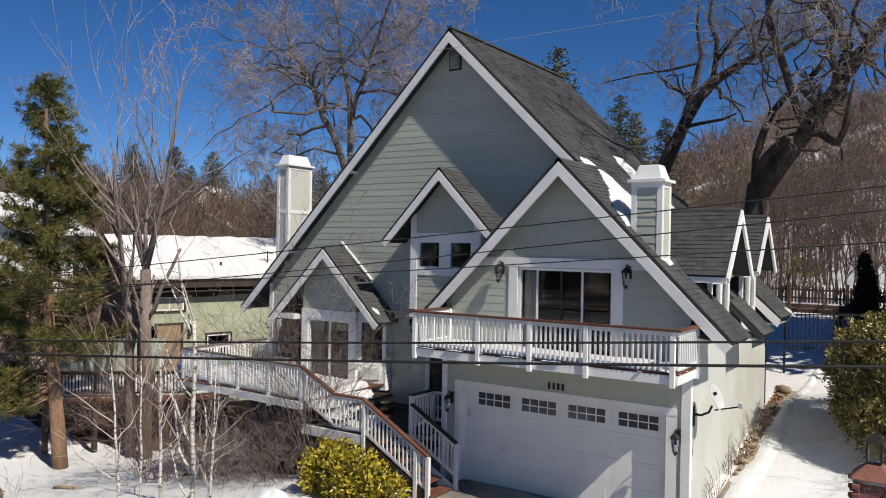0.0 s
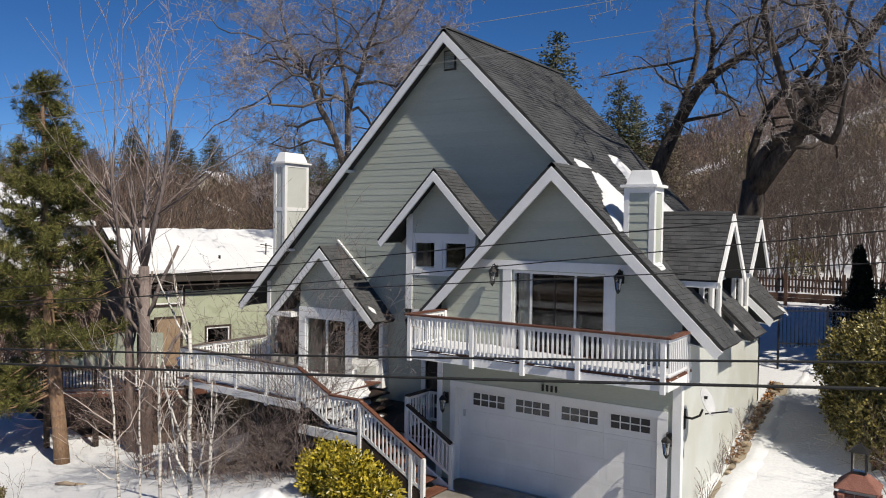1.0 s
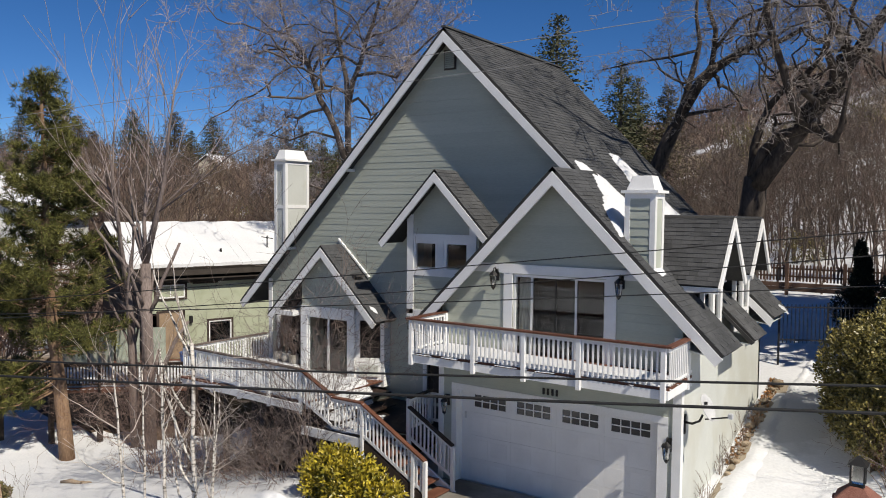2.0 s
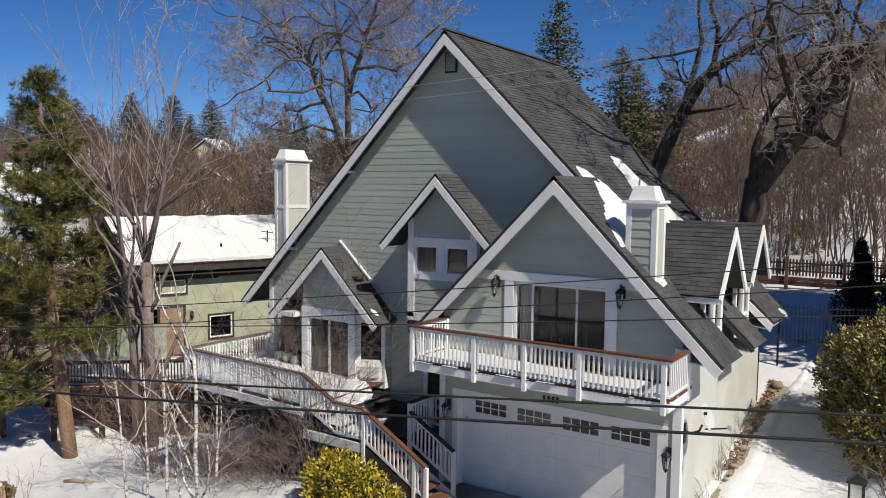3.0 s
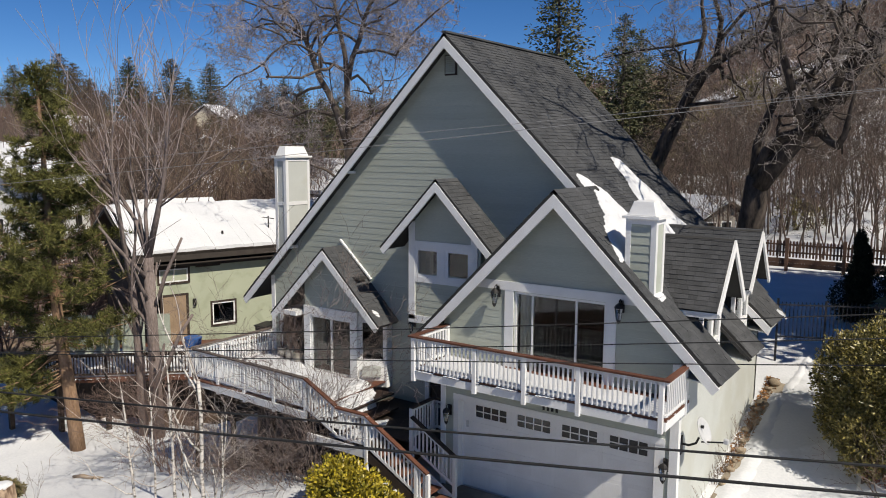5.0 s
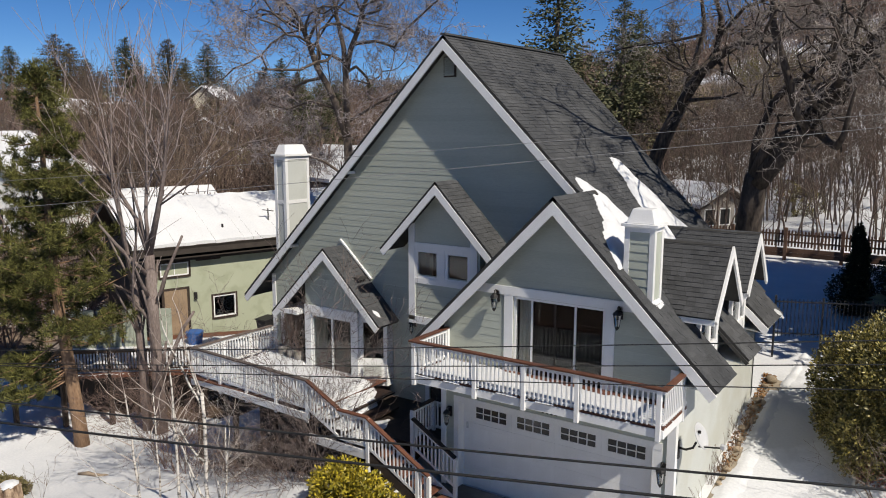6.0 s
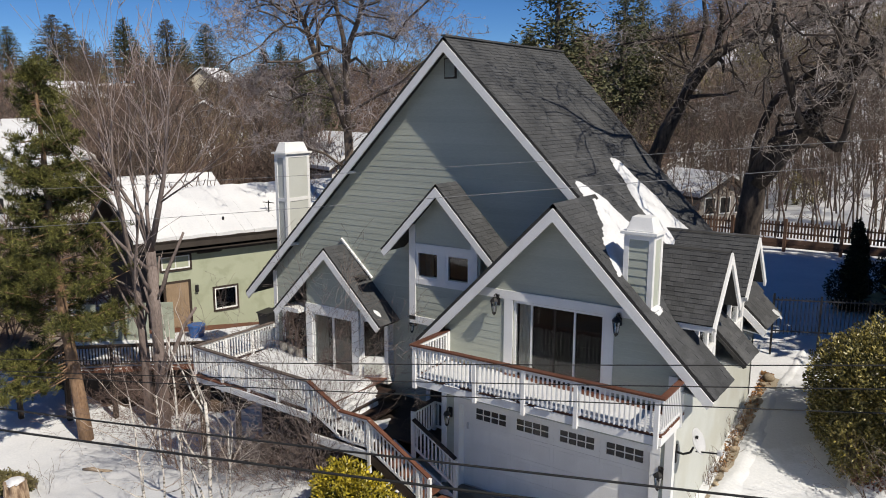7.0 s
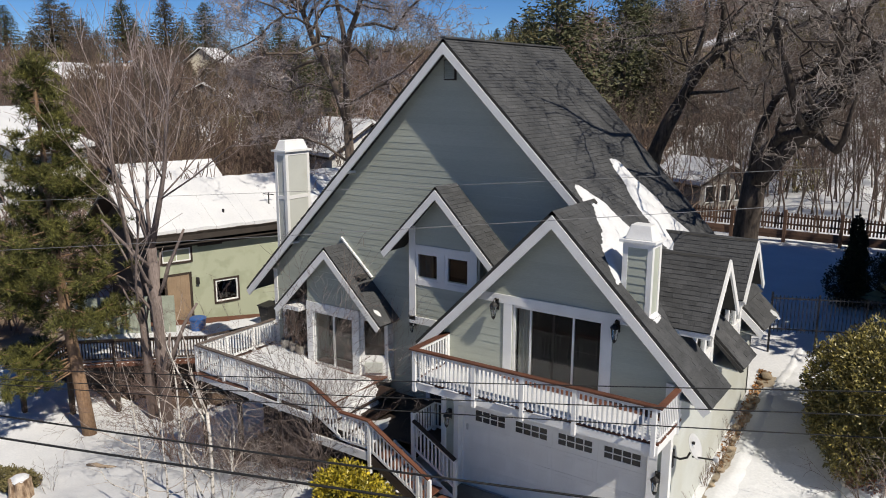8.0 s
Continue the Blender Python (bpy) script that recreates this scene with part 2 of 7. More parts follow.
# ---- mesh helpers ----
class Geo:
    """Collects vertices and faces, then makes one mesh object."""

    def __init__(self):
        self.v, self.f, self.mi = [], [], []

    def poly(self, pts, vec):
        """A flat polygon pushed along vec into a closed solid."""
        n, k = len(pts), len(self.v)
        self.v += [tuple(p) for p in pts] + [tuple(p[i] + vec[i] for i in range(3)) for p in pts]
        self.f += [tuple(range(k, k + n)), tuple(range(k + 2 * n - 1, k + n - 1, -1))]
        self.f += [(k + i, k + n + i, k + n + (i + 1) % n, k + (i + 1) % n) for i in range(n)]
        return self

    def box(self, x0, y0, z0, x1, y1, z1):
        return self.poly([(x0, y0, z0), (x1, y0, z0), (x1, y1, z0), (x0, y1, z0)], (0, 0, z1 - z0))

    def beam(self, p, q, w, h, up=(0, 0, 1)):
        """A bar from p to q, w across and h along up, centred on its axis."""
        p, q, up = Vector(p), Vector(q), Vector(up)
        d = (q - p).normalized()
        s = d.cross(up).normalized() * (w / 2)
        u = s.cross(d).normalized() * (h / 2)
        return self.poly([p - s - u, p + s - u, p + s + u, p - s + u], q - p)

    def tube(self, pts, radii, n=6, caps=True):
        k = len(self.v)
        a = Vector((0.31, 0.17, 0.93))
        for i, p in enumerate(pts):
            d = (Vector(pts[min(i + 1, len(pts) - 1)]) - Vector(pts[max(i - 1, 0)])).normalized()
            if abs(d.dot(a)) > 0.98:
                a = Vector((0.9, 0.3, 0.2))
            s = d.cross(a).normalized()
            u = s.cross(d)
            for j in range(n):
                c = 2 * math.pi * j / n
                self.v.append(tuple(Vector(p) + (s * math.cos(c) + u * math.sin(c)) * radii[i]))
        for i in range(len(pts) - 1):
            for j in range(n):
                self.f.append((k + i * n + j, k + i * n + (j + 1) % n, k + (i + 1) * n + (j + 1) % n, k + (i + 1) * n + j))
        if caps:
            self.f.append(tuple(range(k + n - 1, k - 1, -1)))
            e = k + (len(pts) - 1) * n
            self.f.append(tuple(range(e, e + n)))
        return self

    def lathe(self, c, prof, n=10):
        """A turned shape about the upright axis through c; prof: (radius, height) from bottom to top."""
        k = len(self.v)
        for r, z in prof:
            for j in range(n):
                a = 2 * math.pi * j / n
                self.v.append((c[0] + r * math.cos(a), c[1] + r * math.sin(a), c[2] + z))
        for i in range(len(prof) - 1):
            for j in range(n):
                self.f.append((k + i * n + j, k + i * n + (j + 1) % n, k + (i + 1) * n + (j + 1) % n, k + (i + 1) * n + j))
        self.f.append(tuple(range(k + n - 1, k - 1, -1)))
        e = k + (len(prof) - 1) * n
        self.f.append(tuple(range(e, e + n)))
        return self

    def mesh(self, name, material, bevel=0.0, smooth=False, fix=True):
        me = bpy.data.meshes.new(name)
        me.from_pydata(self.v, [], self.f)
        if fix or bevel:
            bm = bmesh.new()
            bm.from_mesh(me)
            if fix:
                bmesh.ops.recalc_face_normals(bm, faces=bm.faces)
            if bevel:
                bmesh.ops.bevel(bm, geom=list(bm.edges), offset=bevel, segments=1, affect="EDGES", clamp_overlap=True)
            bm.to_mesh(me)
            bm.free()
        me.materials.append(material)
        if smooth:
            me.polygons.foreach_set("use_smooth", [True] * len(me.polygons))
        return me

    def make(self, name, material, parent=None, label="", bevel=0.0, smooth=False, fix=True):
        ob = new(name, self.mesh(name, material, bevel, smooth, fix))
        if parent:
            ob.parent = parent
        if label:
            ob["label"] = label
        return ob


def thing(name, label, category, group="", at=(0, 0, 0)):
    ob = new(name)
    ob.empty_display_size = 0.2
    ob.location = at
    return tagged(ob, label, category, group)


def part_on(mesh, name, parent, loc=None, label=""):
    """Another object on a shared mesh, under a parent."""
    ob = new(name, mesh)
    ob.parent = parent
    if loc is not None:
        ob.location = loc
    if label:
        ob["label"] = label
    return ob


def smooth01(a, b, x):
    t = min(1.0, max(0.0, (x - a) / (b - a)))
    return t * t * (3 - 2 * t)


def lerp_table(x, xs, ys):
    return float(np.interp(x, xs, ys))


# ---- ground ----
def ground_z(x, y):
    z = -0.36 - 1.55 * smooth01(-0.8, -13.0, x) - 0.5 * smooth01(-9, -16, x) + 0.9 * smooth01(-17, -24, x)
    up = lerp_table(y, [-60, -0.2, 4, 9.3, 12, 27, 40], [-0.2, 0.12, 0.80, 1.92, 2.40, 2.60, 2.8])
    z += up * (0.25 + 0.75 * smooth01(-14, 3, x))
    d = math.hypot(x - 10, y + 16)
    az = math.degrees(math.atan2(10 - x, y + 16))
    high = lerp_table(az, [-90, -30, 0, 10, 15, 18, 24, 30, 40, 48, 64, 100, 140], [20, 52, 46, 42, 34, 28, 26, 20, 18, 17, 17, 12, 3])
    s = smooth01(46, 250, d) * smooth01(-110, -60, az) * (1 - smooth01(100, 150, az))
    z += high * s
    if y < 0.3:
        z -= 0.32 * smooth01(-1.4, -0.7, x) * (1 - smooth01(5.6, 6.3, x)) * smooth01(0.3, -0.2, y)
    near = 1 - smooth01(30, 60, d)
    z += (0.07 * noise.noise((x * 0.7, y * 0.7, 0)) + 0.03 * noise.noise((x * 2.3, y * 2.3, 5))) * near * smooth01(0.2, 2.0, abs(x - 2.3) - 3.2 if y < 0 else 3)
    return z


def graded(lo, hi, fine_lo, fine_hi, step):
    out = list(np.arange(fine_lo, fine_hi + 1e-6, step))
    s = step
    while out[-1] < hi:
        s *= 1.18
        out.append(out[-1] + s)
    s = step
    while out[0] > lo:
        s *= 1.18
        out.insert(0, out[0] - s)
    return out


def build_ground():
    xs, ys = graded(-1500, 1500, -26, 14, 0.45), graded(-900, 1800, -10, 32, 0.45)
    verts = [(x, y, ground_z(x, y)) for y in ys for x in xs]
    nx = len(xs)
    faces = [(j * nx + i, j * nx + i + 1, (j + 1) * nx + i + 1, (j + 1) * nx + i) for j in range(len(ys) - 1) for i in range(nx - 1)]
    me = bpy.data.meshes.new("ground")
    me.from_pydata(verts, [], faces)
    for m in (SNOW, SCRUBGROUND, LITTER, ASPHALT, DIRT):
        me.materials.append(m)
    idx = []
    for f in faces:
        cx, cy = verts[f[0]][0], verts[f[0]][1]
        d = math.hypot(cx - 10, cy + 16)
        az = math.degrees(math.atan2(10 - cx, cy + 16))
        wob = noise.noise((cx * 0.35, cy * 0.35, 2)) * 1.1 + noise.noise((cx * 1.3, cy * 1.3, 7)) * 0.5
        # unseen bands, made up: litter darkens window reflections, snow beyond bounces light back
        if cy < -19.5:
            idx.append(2 if cy > -30 else (0 if cy > -62 else 1))
        elif d > (105 if az < 19 else 62) or (d > 38 and az > 22):
            idx.append(1)
        elif cy < -10.5 and cy > -19:
            idx.append(3)
        elif -9.3 < cx < -2.2 and -1.6 + wob * 0.3 < cy < 3.4 + wob:
            idx.append(2)
        elif -30 < cx < -12.6 and 0.2 + (cx + 18.9) * 0.29 + wob * 0.4 < cy < 9:
            idx.append(2)
        elif 5.1 < cx < 5.62 and -0.8 < cy < 8.2:
            idx.append(4)
        else:
            idx.append(0)
    me.polygons.foreach_set("material_index", idx)
    me.polygons.foreach_set("use_smooth", [True] * len(faces))
    return tagged(new("ground", me), "snow covered garden ground rising to a wooded hillside", "ground", kind="structure")


ground = build_ground()


# ---- the main house ----
RX, RZ, SL, SR = -2.0, 11.60, 0.985, 0.985
GX, GZ, SG = 2.36, 7.57, 1.0
YM, YW, YB = 1.34, 1.80, 8.70
YL = 7.60
YG, GW = -0.61, -0.20
XR, XL = 5.28, -9.35
house = thing("house", "grey green two storey gabled house with white trim", "house", at=(0, 0, -0.4))


def hpart(geo, name, material, parent=None, label="", bevel=0.0):
    ob = geo.make(name, material, None, label, bevel)
    ob.parent = parent or house
    if not parent:
        ob.location = (0, 0, 0.4)
    return ob


def intervals(lo, hi, cuts):
    out = [(lo, hi)]
    for a, b in cuts:
        nxt = []
        for p, q in out:
            if b <= p or a >= q:
                nxt.append((p, q))
            else:
                if a > p:
                    nxt.append((p, a))
                if b < q:
                    nxt.append((b, q))
        out = nxt
    return [(p, q) for p, q in out if q - p > 0.02]


def gable_wall(name, y, left, right, z0, z1, openings, course=0.19, thick=0.16, material=None, label=""):
    """An upright wall facing -y between left(z) and right(z), with lap boards and real openings (x0, z0, x1, z1)."""
    body = Geo()
    levels = sorted({z0, z1, *[o[1] for o in openings if z0 < o[1] < z1], *[o[3] for o in openings if z0 < o[3] < z1]})
    for a, b in zip(levels, levels[1:]):
        m = (a + b) / 2
        cuts = [(o[0], o[2]) for o in openings if o[1] < m < o[3]]
        for p, q in intervals(left(m), right(m), cuts):
            pa, pb = (left(a), left(b)) if p == left(m) else (p, p)
            qa, qb = (right(a), right(b)) if q == right(m) else (q, q)
            body.poly([(pa, y, a), (qa, y, a), (qb, y, b), (pb, y, b)], (0, thick, 0))
    wall = hpart(body, name, SIDING, None, label)
    z = z0
    rng = random.Random(len(name) * 7 + int(abs(left(z0)) * 10))
    while z < z1 - 0.03:
        t = min(z + course, z1)
        cuts = [(o[0], o[2]) for o in openings if o[1] < (z + t) / 2 < o[3]]
        m = (z + t) / 2
        for p, q in intervals(left(m), right(m), cuts):
            pa, pb = (left(z), left(t)) if p == left(m) else (p, p)
            qa, qb = (right(z), right(t)) if q == right(m) else (q, q)
            if qb - pb < 0.03:
                pb, qb = (pb + qb) / 2 - 0.01, (pb + qb) / 2 + 0.01
            w = 0.0235 + rng.uniform(-0.001, 0.0015)
            dz = rng.uniform(-0.003, 0.003)
            g = Geo()
            lo = z + dz + 0.0055
            k = [(pa, y - w, lo), (qa, y - w, lo), (qb, y - 0.0180, t + 0.004), (pb, y - 0.0180, t + 0.004),
                 (pa, y - 0.001, lo), (qa, y - 0.001, lo), (qb, y - 0.001, t + 0.004), (pb, y - 0.001, t + 0.004)]
            g.v = k
            g.f = [(0, 1, 2, 3), (7, 6, 5, 4), (0, 4, 5, 1), (3, 2, 6, 7), (0, 3, 7, 4), (1, 5, 6, 2)]
            ob = g.make("plank", SIDING, wall, fix=False)
        z = t
    return wall


def rake_pair(y, cx, cz, sl, sr, xl, xr, depth=0.30, t=0.05, over=0.0):
    """White barge boards along a gable's two slopes, at plane y, from the apex to x = xl and xr."""
    for s, xe, sign in ((sl, xl, -1), (sr, xr, 1)):
        k = math.hypot(1, s)
        nx, nz = -sign * s / k * depth, -1 / k * depth
        top_e = (xe, cz - s * abs(xe - cx))
        bot_c = (cx, cz - depth * k)
        bot_e = (top_e[0] + nx * 0.9, top_e[1] + nz)
        g = Geo().poly([(cx, y, cz), (top_e[0], y, top_e[1]), (bot_e[0], y, bot_e[1]), (bot_c[0], y, bot_c[1])], (0, t, 0))
        hpart(g, "barge_board", TRIM, None, "white painted barge board")


def roof_plane(a, b, c, d, thick=0.14, name="roof", label="", shingled=True, pieces=False, cols=0.26, course=0.13):
    """A roof slope: a-b its upper edge, d-c its lower edge (a above d). Returns the slab, covered with tabs."""
    a, b, c, d = map(Vector, (a, b, c, d))
    n = (b - a).cross(d - a).normalized()
    if n.z < 0:
        n = -n
    slab = Geo().poly([a, b, c, d], -n * thick)
    ob = hpart(slab, name, FELT if shingled else SHINGLE, None, label or "dark grey asphalt shingle roof slope with dark drip edge")
    if not shingled:
        return ob
    rng = random.Random(int(abs(a.x) * 31 + abs(a.y) * 17 + abs(c.z) * 7))
    L = ((d - a).length + (c - b).length) / 2
    rows = max(1, int(L / course))
    joined = Geo()
    made = 0
    for r in range(rows):
        v0, v1 = r / rows, (r + 1) / rows
        p0, q0 = a.lerp(d, v0), b.lerp(c, v0)
        p1, q1 = a.lerp(d, v1), b.lerp(c, v1)
        w = (q1 - p1).length
        u = -rng.uniform(0, cols)
        while u < w:
            un = u + cols * rng.uniform(0.65, 1.3)
            s, e = max(0.0, u) / w, min(w, un - 0.006) / w
            u = un
            if e - s < 0.01:
                continue
            lift = 0.012 + rng.choice((0, 0, 0.005, 0.010))
            up = 0.004
            drop = (p1 - p0).normalized() * rng.uniform(0, 0.012)
            k = [p0.lerp(q0, s) + n * up, p0.lerp(q0, e) + n * up, p1.lerp(q1, e) + n * lift + drop, p1.lerp(q1, s) + n * lift + drop,
                 p1.lerp(q1, e) + drop + n * 0.002, p1.lerp(q1, s) + drop + n * 0.002]
            fs = [(0, 1, 2, 3), (3, 2, 4, 5), (0, 3, 5), (1, 4, 2)]
            if pieces and made < 300:
                o = k[0]
                g = Geo()
                g.v = [tuple(x - o) for x in k]
                g.f = fs
                t = g.make("shingle", SHINGLE_PIECE, ob)
                t.location = o
                made += 1
            else:
                i = len(joined.v)
                joined.v += [tuple(x) for x in k]
                joined.f += [tuple(i + j for j in f) for f in fs]
    if joined.v:
        t = joined.make("shingle_course", SHINGLE, ob, fix=True)
        t["kind"] = "stuff"
    return ob


def zl(x):
    return RZ - SL * (RX - x)


def zr(x):
    return RZ - SR * (x - RX)


def zg(x):
    return GZ - SG * abs(x - GX)


# roof slopes of the main gable and the lower wing
roof_plane((RX, YM, RZ), (RX, YB, RZ), (-10.35, YB, zl(-10.35)), (-10.35, YM, zl(-10.35)))
DORM = ((1.68, 1.22), (4.50, 1.12))
STRIPS = ((YG, 0.93), (2.55, 3.80), (5.31, 7.20))
XE, XEB = 6.15, 6.02
XS = 5.42
XT = 4.45  # the slope stops here between the strips, where the dormers stand
_yt = YB + (YL - YB) * (XT - RX) / (XS - RX)
roof_plane((RX, YM, RZ), (RX, YB, RZ), (XT, _yt, zr(XT)), (XT, YM, zr(XT)))
for y0, y1, y2 in ((2.55, 3.80, 3.80), (5.31, YL, _yt)):
    roof_plane((XT, y0, zr(XT)), (XT, y2, zr(XT)), (XS, y1, zr(XS)), (XS, y0, zr(XS)))
roof_plane((GX, YG, GZ), (GX, 1.52, GZ), (XS, 0.93, zg(XS)), (XS, YG, zg(XS)))
for y0, y1 in STRIPS:
    xe, zs = (6.23, zg) if y0 < 0 else ((XE, zr) if y0 < 4 else (XEB, lambda x: zr(x) + 0.08))
    roof_plane((XS, y0, zs(XS)), (XS, y1, zs(XS)), (xe, y1, zs(xe)), (xe, y0, zs(xe)), name="eave_roof", pieces=y0 > 1)
roof_plane((GX, YG, GZ), (GX, YW - 0.02, GZ), (-1.55, YW - 0.02, zg(-1.55)), (-1.55, YG, zg(-1.55)))
Geo_ridge = Geo().beam((RX, YM, RZ + 0.03), (RX, YB, RZ + 0.03), 0.16, 0.05)
hpart(Geo_ridge, "ridge_cap", SHINGLE, None, "shingle ridge cap")
rake_pair(YM - 0.02, RX, RZ - 0.10, SL, SR, -10.33, 2.10, depth=0.21)
rake_pair(YG - 0.02, GX, GZ - 0.10, SG, SG, -1.53, 6.21, depth=0.225)
# soffit boards under the barge of the main gable
for xa, za, xb, zb in ((RX, RZ, -10.3, zl(-10.3)),):
    hpart(Geo().poly([(xa, YM, za - 0.17), (xb, YM, zb - 0.17), (xb, YW, zb - 0.17), (xa, YW, za - 0.17)], (0, 0, -0.02)), "soffit", TRIM)
for x, z in ((-5.62, 7.80), (-8.15, 5.30)):
    hpart(Geo().box(x - 0.32, YM + 0.05, z - 0.10, x + 0.05, YW, z - 0.02), "outrigger", TRIM)

# front wall of the main gable
gable_wall("wall_front", YW, lambda z: max(XL, RX - (RZ - 0.2 - z) / SL), lambda z: min(-0.9 if z < 3.2 else 2.2, RX + (RZ - 0.2 - z) / SR), -0.6, RZ - 0.25,
           [(-8.84, 1.56, -7.82, 3.12), (-7.05, 0.9, -4.3, 3.35), (-2.75, 0.85, -1.75, 2.95), (-2.75, 4.7, -1.0, 5.8)], label="grey green lap siding front gable wall")
# gable vent
vent = hpart(Geo().box(-2.24, YW - 0.06, 10.50, -1.84, YW - 0.02, 11.06), "gable_vent", NDARK, None, "louvred gable vent")
for i in range(9):
    z = 10.54 + i * 0.055
    Geo().poly([(-2.20, YW - 0.10, z), (-1.88, YW - 0.10, z), (-1.88, YW - 0.065, z + 0.045), (-2.20, YW - 0.065, z + 0.045)], (0, 0, 0.012)).make("slat", SIDING, vent)
hpart(Geo().box(-1.83, YW - 0.035, 10.42, -1.79, YW - 0.005, 11.0), "vent_trim", SIDING)
# corner boards and plain side and back walls
hpart(Geo().box(XL - 0.03, YW - 0.05, -2.0, XL + 0.13, YW + 0.10, zl(XL) - 0.2), "corner_board", TRIM, None, "white corner board")
hpart(Geo().box(XL, YW + 0.1, -2.4, XL + 0.16, YB - 0.4, zl(XL) - 0.15), "wall_side", SIDING)
hpart(Geo().poly([(XR, YL - 0.3, -1), (XR, YL - 0.3, zr(XR) - 0.2), (GX + 0.6, YL - 0.3, zr(GX + 0.6) - 0.25), (GX + 0.6, YL - 0.3, -1)], (0, -0.16, 0)), "wall_back", SIDING)
hpart(Geo().poly([(XL, YB - 0.4, -2), (GX + 0.6, YB - 0.4, -1), (GX + 0.6, YB - 0.4, zr(GX + 0.6) - 0.3), (RX, YB - 0.4, RZ - 0.25), (XL, YB - 0.4, zl(XL) - 0.2)], (0, -0.16, 0)), "wall_back", SIDING)
# right stucco wall, rising into the dormer fronts
hpart(Geo().box(XR - 0.18, GW + 0.02, -0.6, XR, YL - 0.3, 3.55), "wall_right", STUCCO, None, "pale stucco side wall")
for y0, y1 in ((GW + 0.02, 0.90), (2.55, 3.80), (5.31, YL - 0.3)):
    hpart(Geo().box(XR - 0.18, y0, 3.55, XR, y1, zr(XR) - 0.16), "wall_right", STUCCO)

# ---- garage wing ----
gable_wall("wall_wing", GW, lambda z: max(-0.78, GX - (GZ - 0.2 - z) / SG), lambda z: min(XR, GX + (GZ - 0.2 - z) / SG), 3.0, GZ - 0.25,
           [(1.17, 3.05, 3.55, 5.04)], label="grey green lap siding wing gable wall")
gable_wall("wall_garage", GW + 0.001, lambda z: -0.92, lambda z: XR - 0.02, -0.6, 2.99, [(-0.42, -0.6, 4.80, 2.02)], course=0.19, label="grey green lap siding garage wall")
hpart(Geo().box(-0.92, GW + 0.05, -0.6, -0.78, YW, zg(-0.8)), "wall_wing_side", SIDING)
hpart(Geo().box(-0.95, GW - 0.05, -0.45, -0.80, GW + 0.05, 3.0), "corner_board", TRIM)
hpart(Geo().box(XR - 0.16, GW - 0.05, -0.45, XR + 0.03, GW + 0.12, 3.9), "corner_board", TRIM)
# garage door with raised panels and four lights
gd = hpart(Geo().box(-0.44, 0.02, -0.36, 4.82, 0.08, 2.03), "garage_door", TRIM, None, "white sectional garage door with small paned lights")
for r in range(4):
    za, zb = -0.34 + r * 0.59, -0.34 + (r + 1) * 0.59 - 0.004
    for c in range(4):
        x0 = -0.17 + c * 1.22
        if r == 3:
            f = Geo()
            f.box(x0 + 0.001, 0.0, za, x0 + 1.219, 0.02, 1.58).box(x0 + 0.001, 0.0, 1.89, x0 + 1.219, 0.02, zb).box(x0 + 0.001, 0.0, 1.58, x0 + 0.15, 0.02, 1.89).box(x0 + 1.08, 0.0, 1.58, x0 + 1.219, 0.02, 1.89)
            f.make("door_section", TRIM, gd)
            Geo().box(x0 + 0.15, 0.014, 1.58, x0 + 1.08, 0.019, 1.89).make("pane", DARKGLASS, gd, "dark garage door light")
            m = Geo()
            for i in range(5):
                xx = x0 + 0.15 + i * 0.2325
                m.box(xx - 0.012, -0.006, 1.58, xx + 0.012, 0.012, 1.89)
            m.box(x0 + 0.15, -0.005, 1.723, x0 + 1.08, 0.011, 1.747)
            m.make("muntin", TRIM, gd)
        else:
            Geo().box(x0 + 0.001, 0.0, za, x0 + 1.219, 0.021, zb).make("door_section", TRIM, gd)
            for k in range(2):
                xa = x0 + 0.09 + k * 0.55
                Geo().box(xa, -0.0025, za + 0.11, xa + 0.47, 0.003, zb - 0.10).make("raised_panel", TRIM, gd, bevel=0.002)
hpart(Geo().box(-0.56, GW - 0.03, -0.4, -0.412, GW + 0.14, 2.012), "door_casing", TRIM)
hpart(Geo().box(4.792, GW - 0.03, -0.4, 5.02, GW + 0.14, 2.012), "door_casing", TRIM)
hpart(Geo().box(-0.56, GW - 0.04, 2.012, 5.02, GW + 0.14, 2.17), "door_casing", TRIM)
hpart(Geo().box(-0.44, GW + 0.142, -0.4, -0.40, 0.018, 2.02), "door_jamb", TRIM)
hpart(Geo().box(4.78, GW + 0.142, -0.4, 4.82, 0.018, 2.02), "door_jamb", TRIM)
hpart(Geo().box(-0.3, -0.01, 1.25, -0.24, 0.012, 1.42), "lock_plate", GALV)
# house number, as plain strokes
for i in range(4):
    x = 2.02 + i * 0.115
    hpart(Geo().box(x, GW - 0.045, 2.24, x + 0.055, GW - 0.028, 2.39), "number_bar", BARMARK, None, "plain dark bar")

